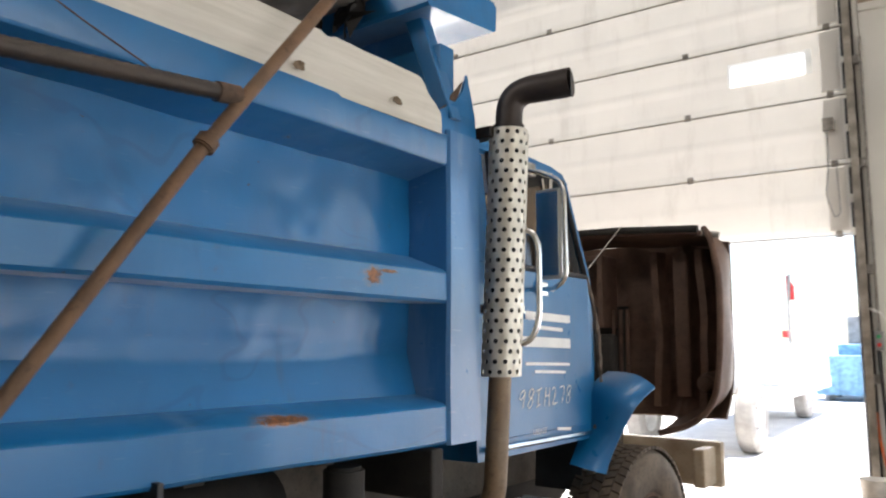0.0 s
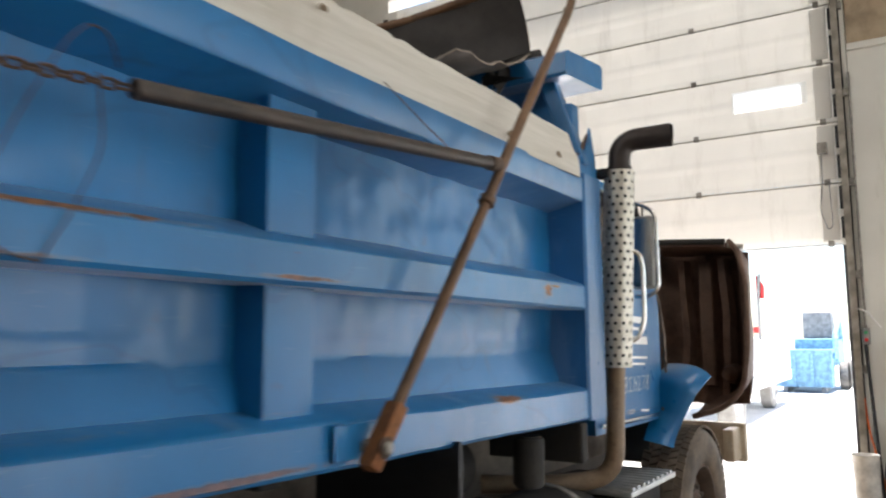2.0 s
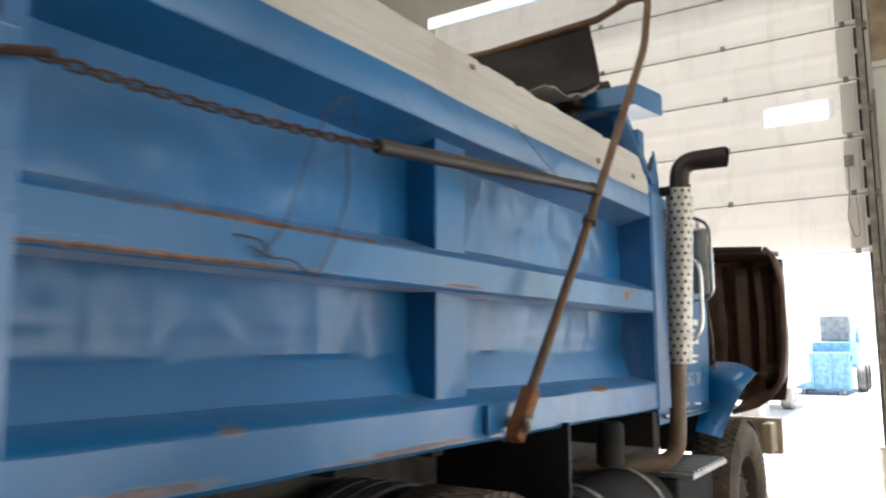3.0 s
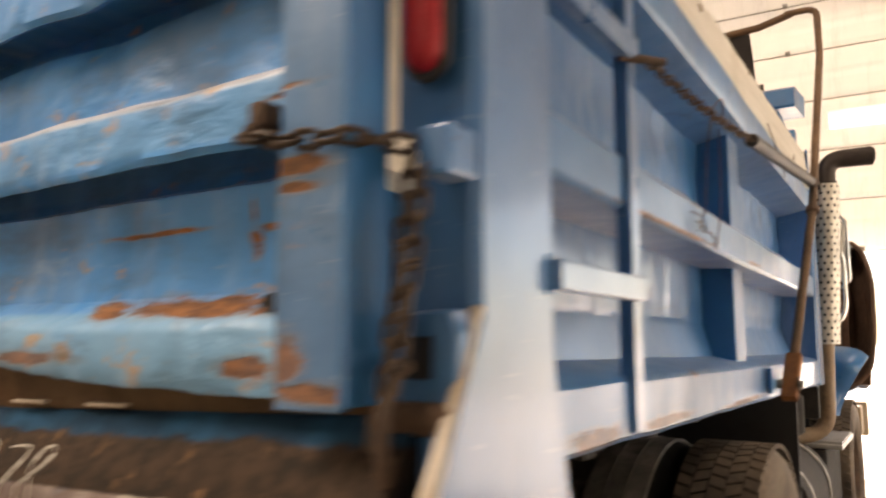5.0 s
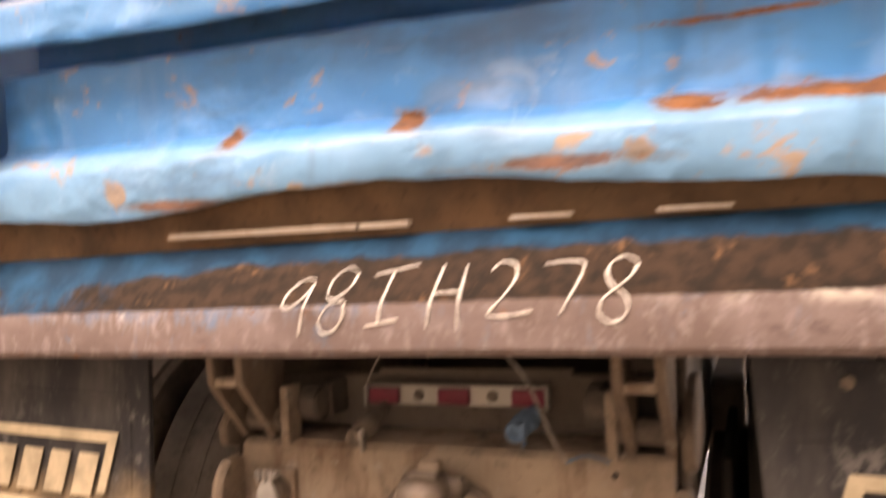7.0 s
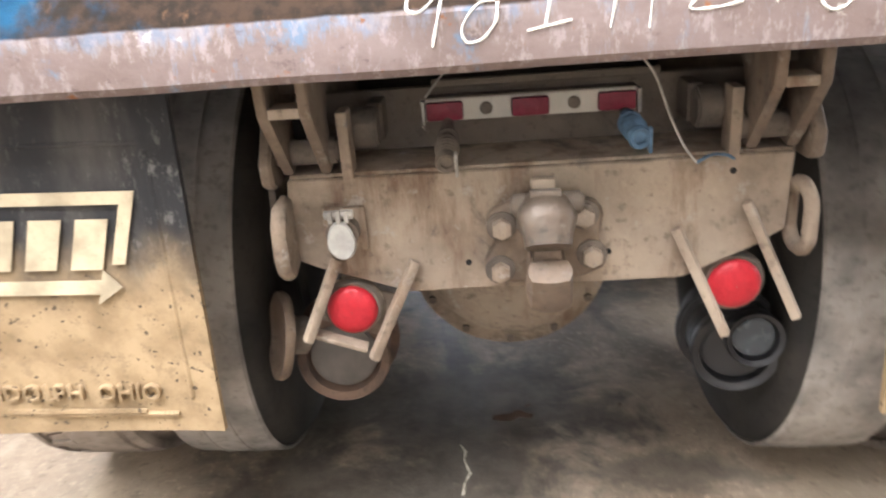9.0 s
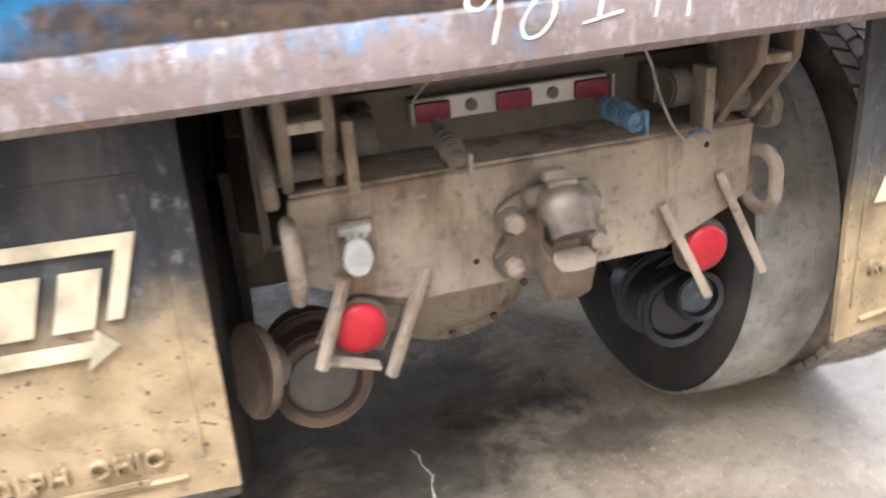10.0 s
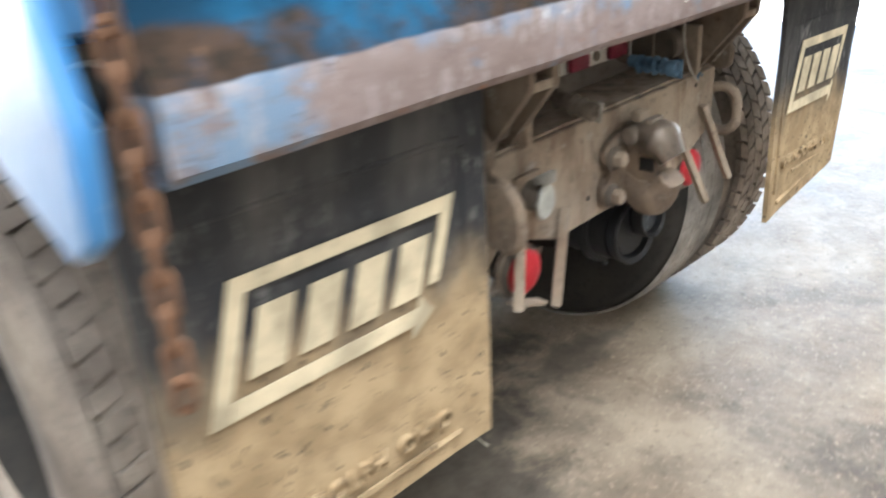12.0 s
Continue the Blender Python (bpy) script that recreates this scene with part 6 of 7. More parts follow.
def trailer_socket():
    ts = new("trailer_socket")
    ts.parent = TRUCK
    ts.matrix_local = LEAN @ Matrix.Translation((0, 0, 0.008))
    tagged(ts, "pale trailer plug socket with hinged lid")
    part("flange", box((-0.337, 0.112, 0.755), (-0.265, 0.125, 0.833), 0.006), M_MUD, ts)
    part("collar", cyl((-0.302, 0.115, 0.795), (-0.302, 0.082, 0.795), 0.027, 20, None, None, 0.004), M_MUDD, ts, smooth=40)
    lid = plate([(0.022 * math.cos(a) * (1 + 0.12 * (math.sin(a) < 0)), 0.035 * math.sin(a)) for a in steps(0, 2 * math.pi, 20)[:-1]], lambda a, b, d: (-0.302 + a, 0.080 - d + 0.2 * max(0, -b), 0.788 + b), 0.010, 0.003)
    part("lid", lid, M_LID, ts, smooth=40)
    part("lid_hinge", cyl((-0.325, 0.078, 0.833), (-0.279, 0.078, 0.833), 0.008, 8), M_GALV, ts)
    for k in range(3):
        part("hinge_spring", box((-0.318 + 0.013 * k, 0.066, 0.822), (-0.311 + 0.013 * k, 0.074, 0.842), 0.001), M_GALV, ts)


trailer_socket()


def glad_hand(u, z, mat, tag, dip, swing):
    """Air coupling pointing rearwards: ribbed body, mouth ring and an upright dust tab."""
    gh = new("glad_hand")
    gh.parent = TRUCK
    gh.matrix_local = LEAN @ pose(u, 0.158, z, dip, 0, swing) @ Matrix.Diagonal((0.78, 0.80, 0.78, 1))
    tagged(gh, tag)
    part("body", cyl((0, 0.06, 0.012), (0, -0.072, 0), 0.017, 14, None, None, 0.004), mat, gh, smooth=40)
    for k in range(4):
        part("ring", cyl((0, 0.032 - 0.023 * k, 0.004), (0, 0.020 - 0.023 * k, 0.004), 0.0265 - 0.003 * (k % 2), 16, None, None, 0.004), mat, gh, smooth=40)
    part("mouth", lathe([(0.0, 0.012), (0.012, 0.013), (0.016, 0.020), (0.010, 0.024), (-0.008, 0.022)], 18), mat, gh, smooth=40).matrix_local = pose(0, -0.066, 0, 0, 0, -90)
    part("dust_tab", box((0.016, -0.088, -0.030), (0.023, -0.070, 0.022), 0.003), M_GALV if mat is not M_BLUEGLAD else mat, gh)
    part("elbow", tube(bend([(0, 0.055, 0.012), (0, 0.09, 0.014), (0.0, 0.105, 0.04)], 0.02), 0.012, 10), M_MUDD, gh, smooth=50)


glad_hand(-0.124, 0.920, M_MUDD, "dusty grey air line coupling", 9, 0)
glad_hand(0.176, 0.932, M_BLUEGLAD, "dusty blue air line coupling", 0, 0)


def loose_wire(label, pts, r, mat):
    part("wire", tube(bend(pts, 0.04, 4), r, 5), mat, TRUCK, label, 60)


loose_wire("thin white wire hanging from the sill", [(0.157, 0.085, 1.07), (0.185, 0.09, 1.04), (0.203, 0.10, 1.0), (0.222, 0.10, 0.955), (0.240, 0.095, 0.92), (0.258, 0.088, 0.899)], 0.0022, M_GALV)
loose_wire("short blue wire end", [(0.258, 0.088, 0.899), (0.285, 0.10, 0.910), (0.31, 0.105, 0.905), (0.322, 0.11, 0.897)], 0.0026, M_BLUEGLAD)
loose_wire("thin white wire behind the marker bar", [(-0.165, 0.22, 0.985), (-0.14, 0.2, 1.02), (-0.10, 0.18, 1.07)], 0.002, M_GALV)
# tangled wire on the side
for k, path in enumerate((
    [(1.085, 1.36, 2.02), (1.08, 1.30, 1.90), (1.09, 1.22, 1.72), (1.085, 1.16, 1.66)],
    [(1.085, 1.42, 1.98), (1.08, 1.44, 1.85), (1.09, 1.38, 1.72), (1.085, 1.33, 1.63)],
    [(1.085, 1.10, 1.70), (1.095, 1.16, 1.695), (1.10, 1.19, 1.655), (1.09, 1.13, 1.68)],
    [(1.09, 1.18, 1.66), (1.10, 1.24, 1.662), (1.095, 1.28, 1.64), (1.085, 1.33, 1.635)],
    [(1.085, 1.36, 2.02), (1.10, 1.39, 2.06), (1.10, 1.43, 2.05), (1.085, 1.46, 2.00)],
)):
    loose_wire("thin tangled dark wire on the body side", path, 0.0021, M_RUSTD)

loose_wire("thin rusty wire lying on the top rail", [(1.08, 2.25, 2.20), (1.085, 2.42, 2.13), (1.085, 2.55, 2.085), (1.08, 2.60, 2.06)], 0.002, M_RUSTD)


# ---- exhaust ----
def exhaust():
    ex = new("exhaust_stack")
    ex.parent = TRUCK
    tagged(ex, "vertical exhaust stack with perforated heat shield")
    c, r = Vector((1.070, 3.985)), 0.070
    lean = lambda z: c.x + 0.05 * (z - 1.82)
    rows, cols, z0, z1 = 25, 12, 1.375, 2.268
    bm = bmesh.new()
    dz, da = (z1 - z0) / rows, 2 * math.pi / cols

    def P(a, z):
        return (lean(z) + r * math.cos(a), c.y + r * math.sin(a), z)

    # staggered cells, each a square of sheet round an eight-sided hole
    for i in range(rows):
        for j in range(cols):
            a0, zc = (j + 0.5 * (i % 2)) * da, z0 + (i + 0.5) * dz
            outer, inner = [], []
            for k in range(8):
                t = k * math.pi / 4
                x, y = math.cos(t), math.sin(t)
                f = 1 / max(abs(x), abs(y))
                outer.append(bm.verts.new(P(a0 + x * f * da / 2, zc + y * f * dz / 2)))
                inner.append(bm.verts.new(P(a0 + x * 0.0088 / r, zc + y * 0.0088)))
            for k in range(8):
                bm.faces.new((outer[k], outer[(k + 1) % 8], inner[(k + 1) % 8], inner[k]))
    bmesh.ops.remove_doubles(bm, verts=bm.verts, dist=0.0015)
    sh = part("heat_shield", bm, M_SHIELD, ex, "pale perforated steel heat shield", smooth=40)
    part("shield_seam", plate([(lean(z0) + 0.02, z0), (lean(z0) + 0.04, z0), (lean(z1) + 0.04, z1), (lean(z1) + 0.02, z1)], lambda a, b, d: (a, c.y + 0.068 + d, b), 0.010), M_SHIELD, sh)
    part("muffler", cyl((lean(z0), c.y, z0 + 0.01), (lean(z1), c.y, z1 - 0.01), 0.054, 20), M_BLACK, ex, smooth=40)
    part("lower_pipe", tube(bend([(lean(z0), c.y, z0 + 0.03), (c.x - 0.035, c.y - 0.03, 0.90), (c.x - 0.22, c.y - 0.14, 0.865), (c.x - 0.55, c.y - 0.32, 0.86)], 0.15, 8), 0.041, 18), M_PIPE, ex, smooth=60)
    up = bend([(lean(z1), c.y, z1 - 0.03), (lean(z1) + 0.006, c.y, 2.41), (1.325, c.y + 0.05, 2.42)], 0.17, 12)
    part("stack_tip", tube(up, [0.050] * (len(up) - 2) + [0.051, 0.053], 18), M_STACK, ex, smooth=50)
    # black disc on the closed end paints the dark inside of the pipe
    part("tip_bore_dark", cyl(Vector(up[-1]) + Vector((0.0005, 0.0002, 0)), Vector(up[-1]) + Vector((0.002, 0.0009, 0)), 0.047, 18), M_BLACK, ex)
    part("pipe_clamp", cyl((lean(z1), c.y, z1 - 0.005), (lean(z1), c.y, z1 + 0.02), 0.058, 18), M_STACK, ex, smooth=40)
    part("stay_bracket", box((0.86, 3.90, 2.235), (c.x, 3.96, 2.275), 0.004), M_STACK, ex)
    part("stay_bracket", box((0.86, 3.90, 1.60), (c.x - 0.07, 3.96, 1.63), 0.004), M_STACK, ex)
    # chrome grab rail beside the shield
    g = bend([(1.075, 4.05, 1.915), (1.135, 4.08, 1.90), (1.148, 4.095, 1.85), (1.148, 4.095, 1.58), (1.12, 4.08, 1.50), (1.065, 4.05, 1.485)], 0.06, 5)
    part("grab_rail", tube(g, 0.012, 10), M_CHROME, TRUCK, "bright chrome grab rail", 60)


exhaust()


# ---- cab ----
def cab():
    cb = new("cab")
    cb.parent = TRUCK
    tagged(cb, "blue conventional truck cab with worn lettering on the door")
    W = 0.93
    # side profiles (v, z) of the body below the windows and of the roof
    low = [(4.00, 1.06), (4.93, 1.06), (4.985, 1.30), (4.985, 1.62), (4.975, 1.80), (3.97, 1.80), (3.97, 1.50)]
    roof_prof = [(3.98, 2.245), (4.845, 2.245), (4.815, 2.31), (4.71, 2.362), (4.45, 2.385), (4.05, 2.38), (3.985, 2.33)]

    def half(u, prof):
        s = abs(u) / W
        return [(4.5 + (v - 4.5) * (1 - 0.02 * s ** 8), z if z < 2.26 else 2.26 + (z - 2.26) * (1 - 0.6 * s ** 6)) for v, z in prof]

    us = [-W, -W * 0.985, -W * 0.9, -0.5, 0, 0.5, W * 0.9, W * 0.985, W]
    thin = lambda z: 1 - 0.07 * max(0, (z - 1.75) / 0.6)
    part("cab_shell", sweep_profile(lambda u: half(u, low), us, lambda a, b, s: (s * thin(b), a, b)), M_CAB, cb, smooth=35)
    part("cab_roof", sweep_profile(lambda u: half(u, roof_prof), us, lambda a, b, s: (s * thin(b), a, b)), M_CAB, cb, smooth=40)
    for sg in (1, -1):
        for name, quad in (("front_pillar", [(4.975, 1.795), (4.89, 1.795), (4.755, 2.25), (4.845, 2.25)]), ("rear_pillar", [(3.97, 1.795), (4.13, 1.795), (4.13, 2.25), (3.98, 2.25)])):
            part(name, plate(quad, lambda a, b, d, sg=sg: (sg * (W * thin(b) - 0.05 + d), a, b), 0.05, 0.01), M_CAB, cb, smooth=40)
    back = box((-0.85, 3.97, 1.80), (-0.48, 4.0, 2.25), 0.004)
    box((0.48, 3.97, 1.80), (0.85, 4.0, 2.25), 0.004, back)
    part("cab_back", back, M_CAB, cb)
    for u in (-0.45, 0.42):
        part("seat_back", box((u - 0.24, 4.12, 1.55), (u + 0.24, 4.26, 1.98), 0.05), M_BLACK, cb, smooth=40)
    lean = lambda z: W * thin(z)
    for sg in (1, -1):
        door = new("door")
        door.parent = cb
        dp = plate([(4.14, 1.13), (4.86, 1.13), (4.92, 1.35), (4.92, 1.66), (4.90, 1.79), (4.14, 1.79)], lambda a, b, d: (sg * (lean(b) + 0.004 + d), a, b), 0.012, 0.004)
        part("door_skin", dp, M_CAB, door)
        glass = plate([(4.15, 1.81), (4.88, 1.81), (4.76, 2.235), (4.15, 2.24)], lambda a, b, d: (sg * (lean(b) + 0.005 + d), a, b), 0.004)
        part("side_glass", glass, M_CABGLASS, door).visible_shadow = False
        ring = [(4.14, 1.80), (4.89, 1.80), (4.765, 2.235), (4.15, 2.245), (4.14, 1.80)]
        part("window_frame", tube([(sg * (lean(b) + 0.012), a, b) for a, b in ring], 0.014, 6), M_BLACK, door, smooth=50)
        part("vent_bar", tube([(sg * (lean(1.81) + 0.014), 4.60, 1.81), (sg * (lean(2.23) + 0.014), 4.58, 2.22)], 0.008, 6), M_CHROME, door)
        part("door_handle", box((sg * (W + 0.016), 4.18, 1.61), (sg * (W + 0.036), 4.30, 1.645), 0.006), M_CHROME, door)
        part("sill_trim", tube([(sg * (W + 0.012), 4.05, 1.10), (sg * (W + 0.012), 4.90, 1.09)], 0.012, 6), M_CHROME, door, smooth=50)
        if sg > 0:
            at = lambda a, b, d: (W + 0.0165 + d, a, b)
            # lettering worn to bars
            for lo, hi, z, h in ((4.33, 4.71, 1.590, 0.034), (4.40, 4.64, 1.552, 0.016), (4.28, 4.71, 1.480, 0.042), (4.33, 4.70, 1.405, 0.012), (4.40, 4.66, 1.372, 0.012), (4.58, 4.70, 1.128, 0.012)):
                bar = plate([(lo, z), (hi, z - 0.01), (hi, z + h - 0.01), (lo, z + h)], at, 0.0015)
                part("worn_lettering", bar, M_WHITE, door)
            for ch, u0 in zip(CHARS, (4.27, 4.335, 4.40, 4.465, 4.53, 4.595, 4.655)):
                stroke_text(ch[1], lambda x, y, u0=u0: Vector((W + 0.0205, u0 + 0.05 * x, 1.235 + 0.075 * y)), 0.0032, door, Vector((1, 0, 0)))
            words = raised_words(door, "USDOT", (W + 0.017, 4.38, 1.125), 0.033, M_WHITE, 0.0006, (90, 0, 90))
    part("windscreen", sheet(lambda s, t: (-0.86 + 1.72 * s, 4.935 - 0.13 * t, 1.80 + 0.45 * t), 4, 3, 0.005), M_CABGLASS, cb).visible_shadow = False
    part("drip_rail", tube([(lean(2.27) + 0.002, 4.0, 2.262), (lean(2.27) + 0.004, 4.70, 2.265), (lean(2.25), 4.83, 2.235)], 0.010, 6), M_CAB, cb, smooth=50)
    for u in (-0.6, -0.2, 0.2, 0.6):
        part("roof_lamp", box((u - 0.05, 4.50, 2.378), (u + 0.05, 4.60, 2.415), 0.015), M_REDD, cb, smooth=40)
    part("cowl", box((-0.80, 4.95, 1.15), (0.80, 5.10, 1.78), 0.02), M_HOOD, cb)
    # jagged gasket edge at the front of the door opening
    edge = tube(bend([(0.94, 4.90, 1.80), (0.95, 4.97, 1.60), (0.95, 5.0, 1.38), (0.955, 4.99, 1.22), (0.95, 4.93, 1.10)], 0.1), 0.010, 6, None, False, 0.010)
    part("torn_gasket", edge, M_HORN, cb)
    return cb


M_DARKGLASS = plain("dark_cab_glass", (0.03, 0.035, 0.04), 0.06, 0.0, 0.1, 3, 0)
CAB = cab()


def mirror():
    mr = new("side_mirror")
    mr.parent = TRUCK
    tagged(mr, "tall west-coast mirror on chrome tube brackets")
    part("mirror_head", box((1.035, 4.27, 1.74), (1.145, 4.295, 2.10), 0.012), M_ALU, mr, smooth=40)
    part("mirror_face", box((1.042, 4.264, 1.755), (1.138, 4.269, 2.085)), M_MIRROR, mr)
    loop = bend([(0.87, 4.45, 2.24), (1.06, 4.30, 2.17), (1.155, 4.285, 2.12), (1.16, 4.285, 1.74), (1.10, 4.29, 1.70), (0.94, 4.45, 1.72)], 0.06, 5)
    part("bracket_tube", tube(loop, 0.010, 8), M_CHROME, mr, smooth=60)
    part("bracket_tube", tube([(1.09, 4.30, 2.165), (1.09, 4.295, 2.09)], 0.008, 8), M_CHROME, mr)
    part("bracket_clamp", box((0.86, 4.42, 2.21), (0.91, 4.50, 2.27), 0.008), M_GALV, mr)
    part("bracket_clamp", box((0.93, 4.42, 1.69), (0.96, 4.50, 1.75), 0.008), M_CHROME, mr)

mirror()


# fender end left on the cab
def fender_end():
    """A narrow curved panel that rises from the step and rolls forward over the wheel."""
    def skin(s, t):
        over = max(0.0, (s - 0.72) / 0.28)
        inner = Vector((0.862 + 0.07 * s, 4.845 + 0.11 * min(1.0, s / 0.4), 0.945 + 0.425 * s - 0.02 * over ** 2))
        outer = Vector((0.99 + 0.18 * s ** 1.3, 4.935 + 0.05 * s, 0.905 + 0.385 * s))
        p = inner.lerp(outer, t)
        p += Vector((0.035, -0.03, 0.022 * over)) * math.sin(t * math.pi) * (0.6 + 0.4 * s)
        p.y += 0.17 * over ** 2 * (1 - 0.35 * t)
        return tuple(p)

    def bead(t):
        return skin(t, 1.0)

    fe = part("fender_end", sheet(skin, 28, 16, 0.008), M_CAB, TRUCK, "glossy blue rear end of the front fender", 60)
    part("rolled_edge", tube([bead(k / 18) for k in range(19)], 0.009, 8), M_CAB, fe, smooth=60)
    part("inner_flap", sheet(lambda s, t: (0.84 - 0.25 * t, 5.0 + 0.03 * s, 0.80 + 0.42 * s), 6, 4, 0.006), M_BLACK, fe)


fender_end()


# ---- tilted hood ----
def hood():
    hd = new("tilted_hood")
    hd.parent = TRUCK
    tagged(hd, "truck hood tilted forward showing its dark brown underside")

    def shell(s, t):
        # s runs from the near edge across to the far one, t from the bottom up
        u = 1.10 - 2.10 * s
        z = 1.02 + 1.16 * t
        e = abs(u - 0.05) / 1.05
        v = 6.72 + 0.10 * (1 - e ** 4) - 0.22 * (1 - min(1, t * 3)) ** 2
        ridge = 0.10 * math.exp(-((u - 0.78) / 0.05) ** 2) + 0.07 * math.exp(-((u - 0.38) / 0.10) ** 2)
        v -= ridge + 0.012 * noise.noise(Vector((u * 4, z * 3, 2)))
        v -= 0.18 * max(0, e - 0.9) / 0.1 * 0.6
        z += -0.06 * max(0, e - 0.85) / 0.15 * (t - 0.3)
        return (u, v, z)

    part("hood_shell", sheet(shell, 64, 24, 0.012), M_HOOD, hd, smooth=50)

    def lip(s, t):
        u = 1.02 - 1.98 * s
        return (u, 6.74 - 0.50 * t, 2.15 + 0.05 * math.sin(s * math.pi) + 0.07 * t - 0.04 * t * t + 0.02 * math.sin(s * 20) * 0.3)

    part("hood_rear_lip", sheet(lip, 30, 8, 0.03), M_HOOD, hd, smooth=50)
    part("lip_bead", tube([(1.02, 6.24, 2.185), (0.5, 6.22, 2.215), (-0.3, 6.22, 2.23), (-0.95, 6.24, 2.185)], 0.022, 8), M_FRAME, hd, smooth=60)

    rim = bend([(1.02, 6.36, 2.20), (1.10, 6.24, 2.12), (1.165, 6.16, 1.88), (1.16, 6.14, 1.45), (1.12, 6.14, 1.16), (0.98, 6.16, 1.02), (0.76, 6.19, 0.955)], 0.12, 6)
    part("near_edge", tube(rim, 0.020, 8), M_HOOD, hd, smooth=60)

    def wall(s, t):
        p = rim[min(len(rim) - 1, int(s * (len(rim) - 1) + 0.5))]
        q = Vector((min(1.06, p.x * 0.95), 6.70, 1.06 + (p.z - 0.955) * 0.90))
        m = p.lerp(q, t)
        return m + Vector((0.03 * math.sin(t * math.pi), 0, 0)) + Vector((0.012 * noise.noise(m * 4), 0, 0))

    part("side_wall", sheet(wall, len(rim) - 1, 12, 0.008), M_HOOD, hd, smooth=60)
    # raised stiffening channels and the square well moulded into the underside
    for u in (0.92, 0.62):
        part("channel", sweep_profile([(u - 0.05, 6.66), (u - 0.03, 6.58), (u + 0.02, 6.57), (u + 0.05, 6.66)], steps(1.08, 2.10, 14), lambda a, b, s: (a + 0.015 * math.sin(s * 5), b + 0.02 * math.sin(s * 3), s), True, None, dent(0.01, 5, 3)), M_HOOD, hd, smooth=50)
    well = box((0.26, 6.42, 1.62), (0.30, 6.66, 2.08), 0.01)
    box((-0.22, 6.42, 2.05), (0.30, 6.66, 2.09), 0.01, well)
    box((-0.22, 6.42, 1.60), (0.30, 6.66, 1.63), 0.01, well)
    part("air_box_well", well, M_HOOD, hd)
    part("light_pan", cyl((0.95, 6.48, 1.24), (0.95, 6.62, 1.24), 0.055, 20, 0.08, None, 0.01), M_HOOD, hd, smooth=40)
    part("inner_brace", box((0.74, 6.55, 1.15), (0.84, 6.60, 2.08), 0.015), M_HOOD, hd, smooth=60)
    part("grille_frame", box((-0.45, 6.70, 1.15), (0.35, 6.74, 1.75), 0.01), M_FRAME, hd)
    for k in range(3):
        part("brace_tube", tube([(0.42 - 0.05 * k, 6.52, 1.05), (0.42 - 0.05 * k, 6.55, 1.72)], 0.014, 6), M_HOOD, hd)
    part("headlight_bowl", lathe([(0, 0.05), (-0.02, 0.046), (-0.04, 0.028), (-0.045, 0.005)], 20), M_HOOD, hd, smooth=40).matrix_local = pose(0.95, 6.49, 1.24, 0, 0, 90)
    part("hinge_stub", cyl((0.98, 6.32, 2.17), (1.12, 6.34, 2.15), 0.018, 10), M_GALV, hd)
    # stay cable from cowl to hood
    part("stay_cable", tube([(0.90, 4.925, 1.803), (0.55, 6.19, 2.235)], 0.004, 6), M_GALV, hd, "thin pale hood stay cable")
    return hd


hood()


def front_end():
    bp = new("front_bumper")
    bp.parent = TRUCK
    tagged(bp, "tan painted steel front bumper with rust")
    part("bumper_face", box((-1.06, 6.38, 0.635), (1.06, 6.46, 0.905), 0.02), M_BUMPER, bp, smooth=40)
    part("bumper_return", box((0.96, 6.16, 0.66), (1.03, 6.378, 0.88), 0.015), M_BUMPER, bp)
    part("tow_eye", cyl((0.6, 6.36, 0.68), (0.6, 6.48, 0.68), 0.04, 14), M_FRAME, bp)
    part("radiator", box((-0.45, 6.22, 0.82), (0.45, 6.32, 1.55), 0.02), M_FRAME, TRUCK)


front_end()


def steps_and_tanks():
    st = new("step_box")
    st.parent = TRUCK
    tagged(st, "black battery box with ribbed aluminium step treads")
    part("box_body", box((0.55, 3.98, 0.40), (1.02, 4.62, 0.80), 0.02), M_FRAME, st)
    tread = box((0.78, 3.98, 0.805), (1.10, 4.62, 0.83), 0.006)
    tr = part("step_tread", tread, M_ALU, st)
    for k in range(9):
        part("tread_slat", box((0.79, 4.01 + 0.067 * k, 0.829), (1.095, 4.042 + 0.067 * k, 0.845), 0.003), M_ALU, tr)
    tank = cyl((0.80, 3.05, 0.62), (0.80, 3.92, 0.62), 0.25, 28, None, None, 0.03)
    part("fuel_tank", tank, M_FRAME, TRUCK, "black round fuel tank", 40)
    for v in (3.2, 3.75):
        part("tank_strap", lathe([(-0.02, 0.252), (-0.02, 0.258), (0.02, 0.258), (0.02, 0.252)], 28), M_GALV, TRUCK).matrix_local = pose(0.80, v, 0.62, 0, 0, 90)
    part("air_tank", cyl((0.62, 2.75, 1.0), (0.62, 3.3, 1.0), 0.11, 20, None, None, 0.02), M_FRAME, TRUCK, smooth=40)
    part("filter_canister", cyl((0.95, 3.30, 0.95), (0.95, 3.30, 1.14), 0.06, 16, None, None, 0.01), M_FRAME, TRUCK, smooth=40)
    part("under_bracket", box((0.60, 3.60, 1.0), (1.04, 3.66, 1.16), 0.01), M_FRAME, TRUCK)
    part("hoist_frame", box((-0.4, 2.3, 0.8), (0.4, 3.6, 1.05), 0.02), M_FRAME, TRUCK)


steps_and_tanks()


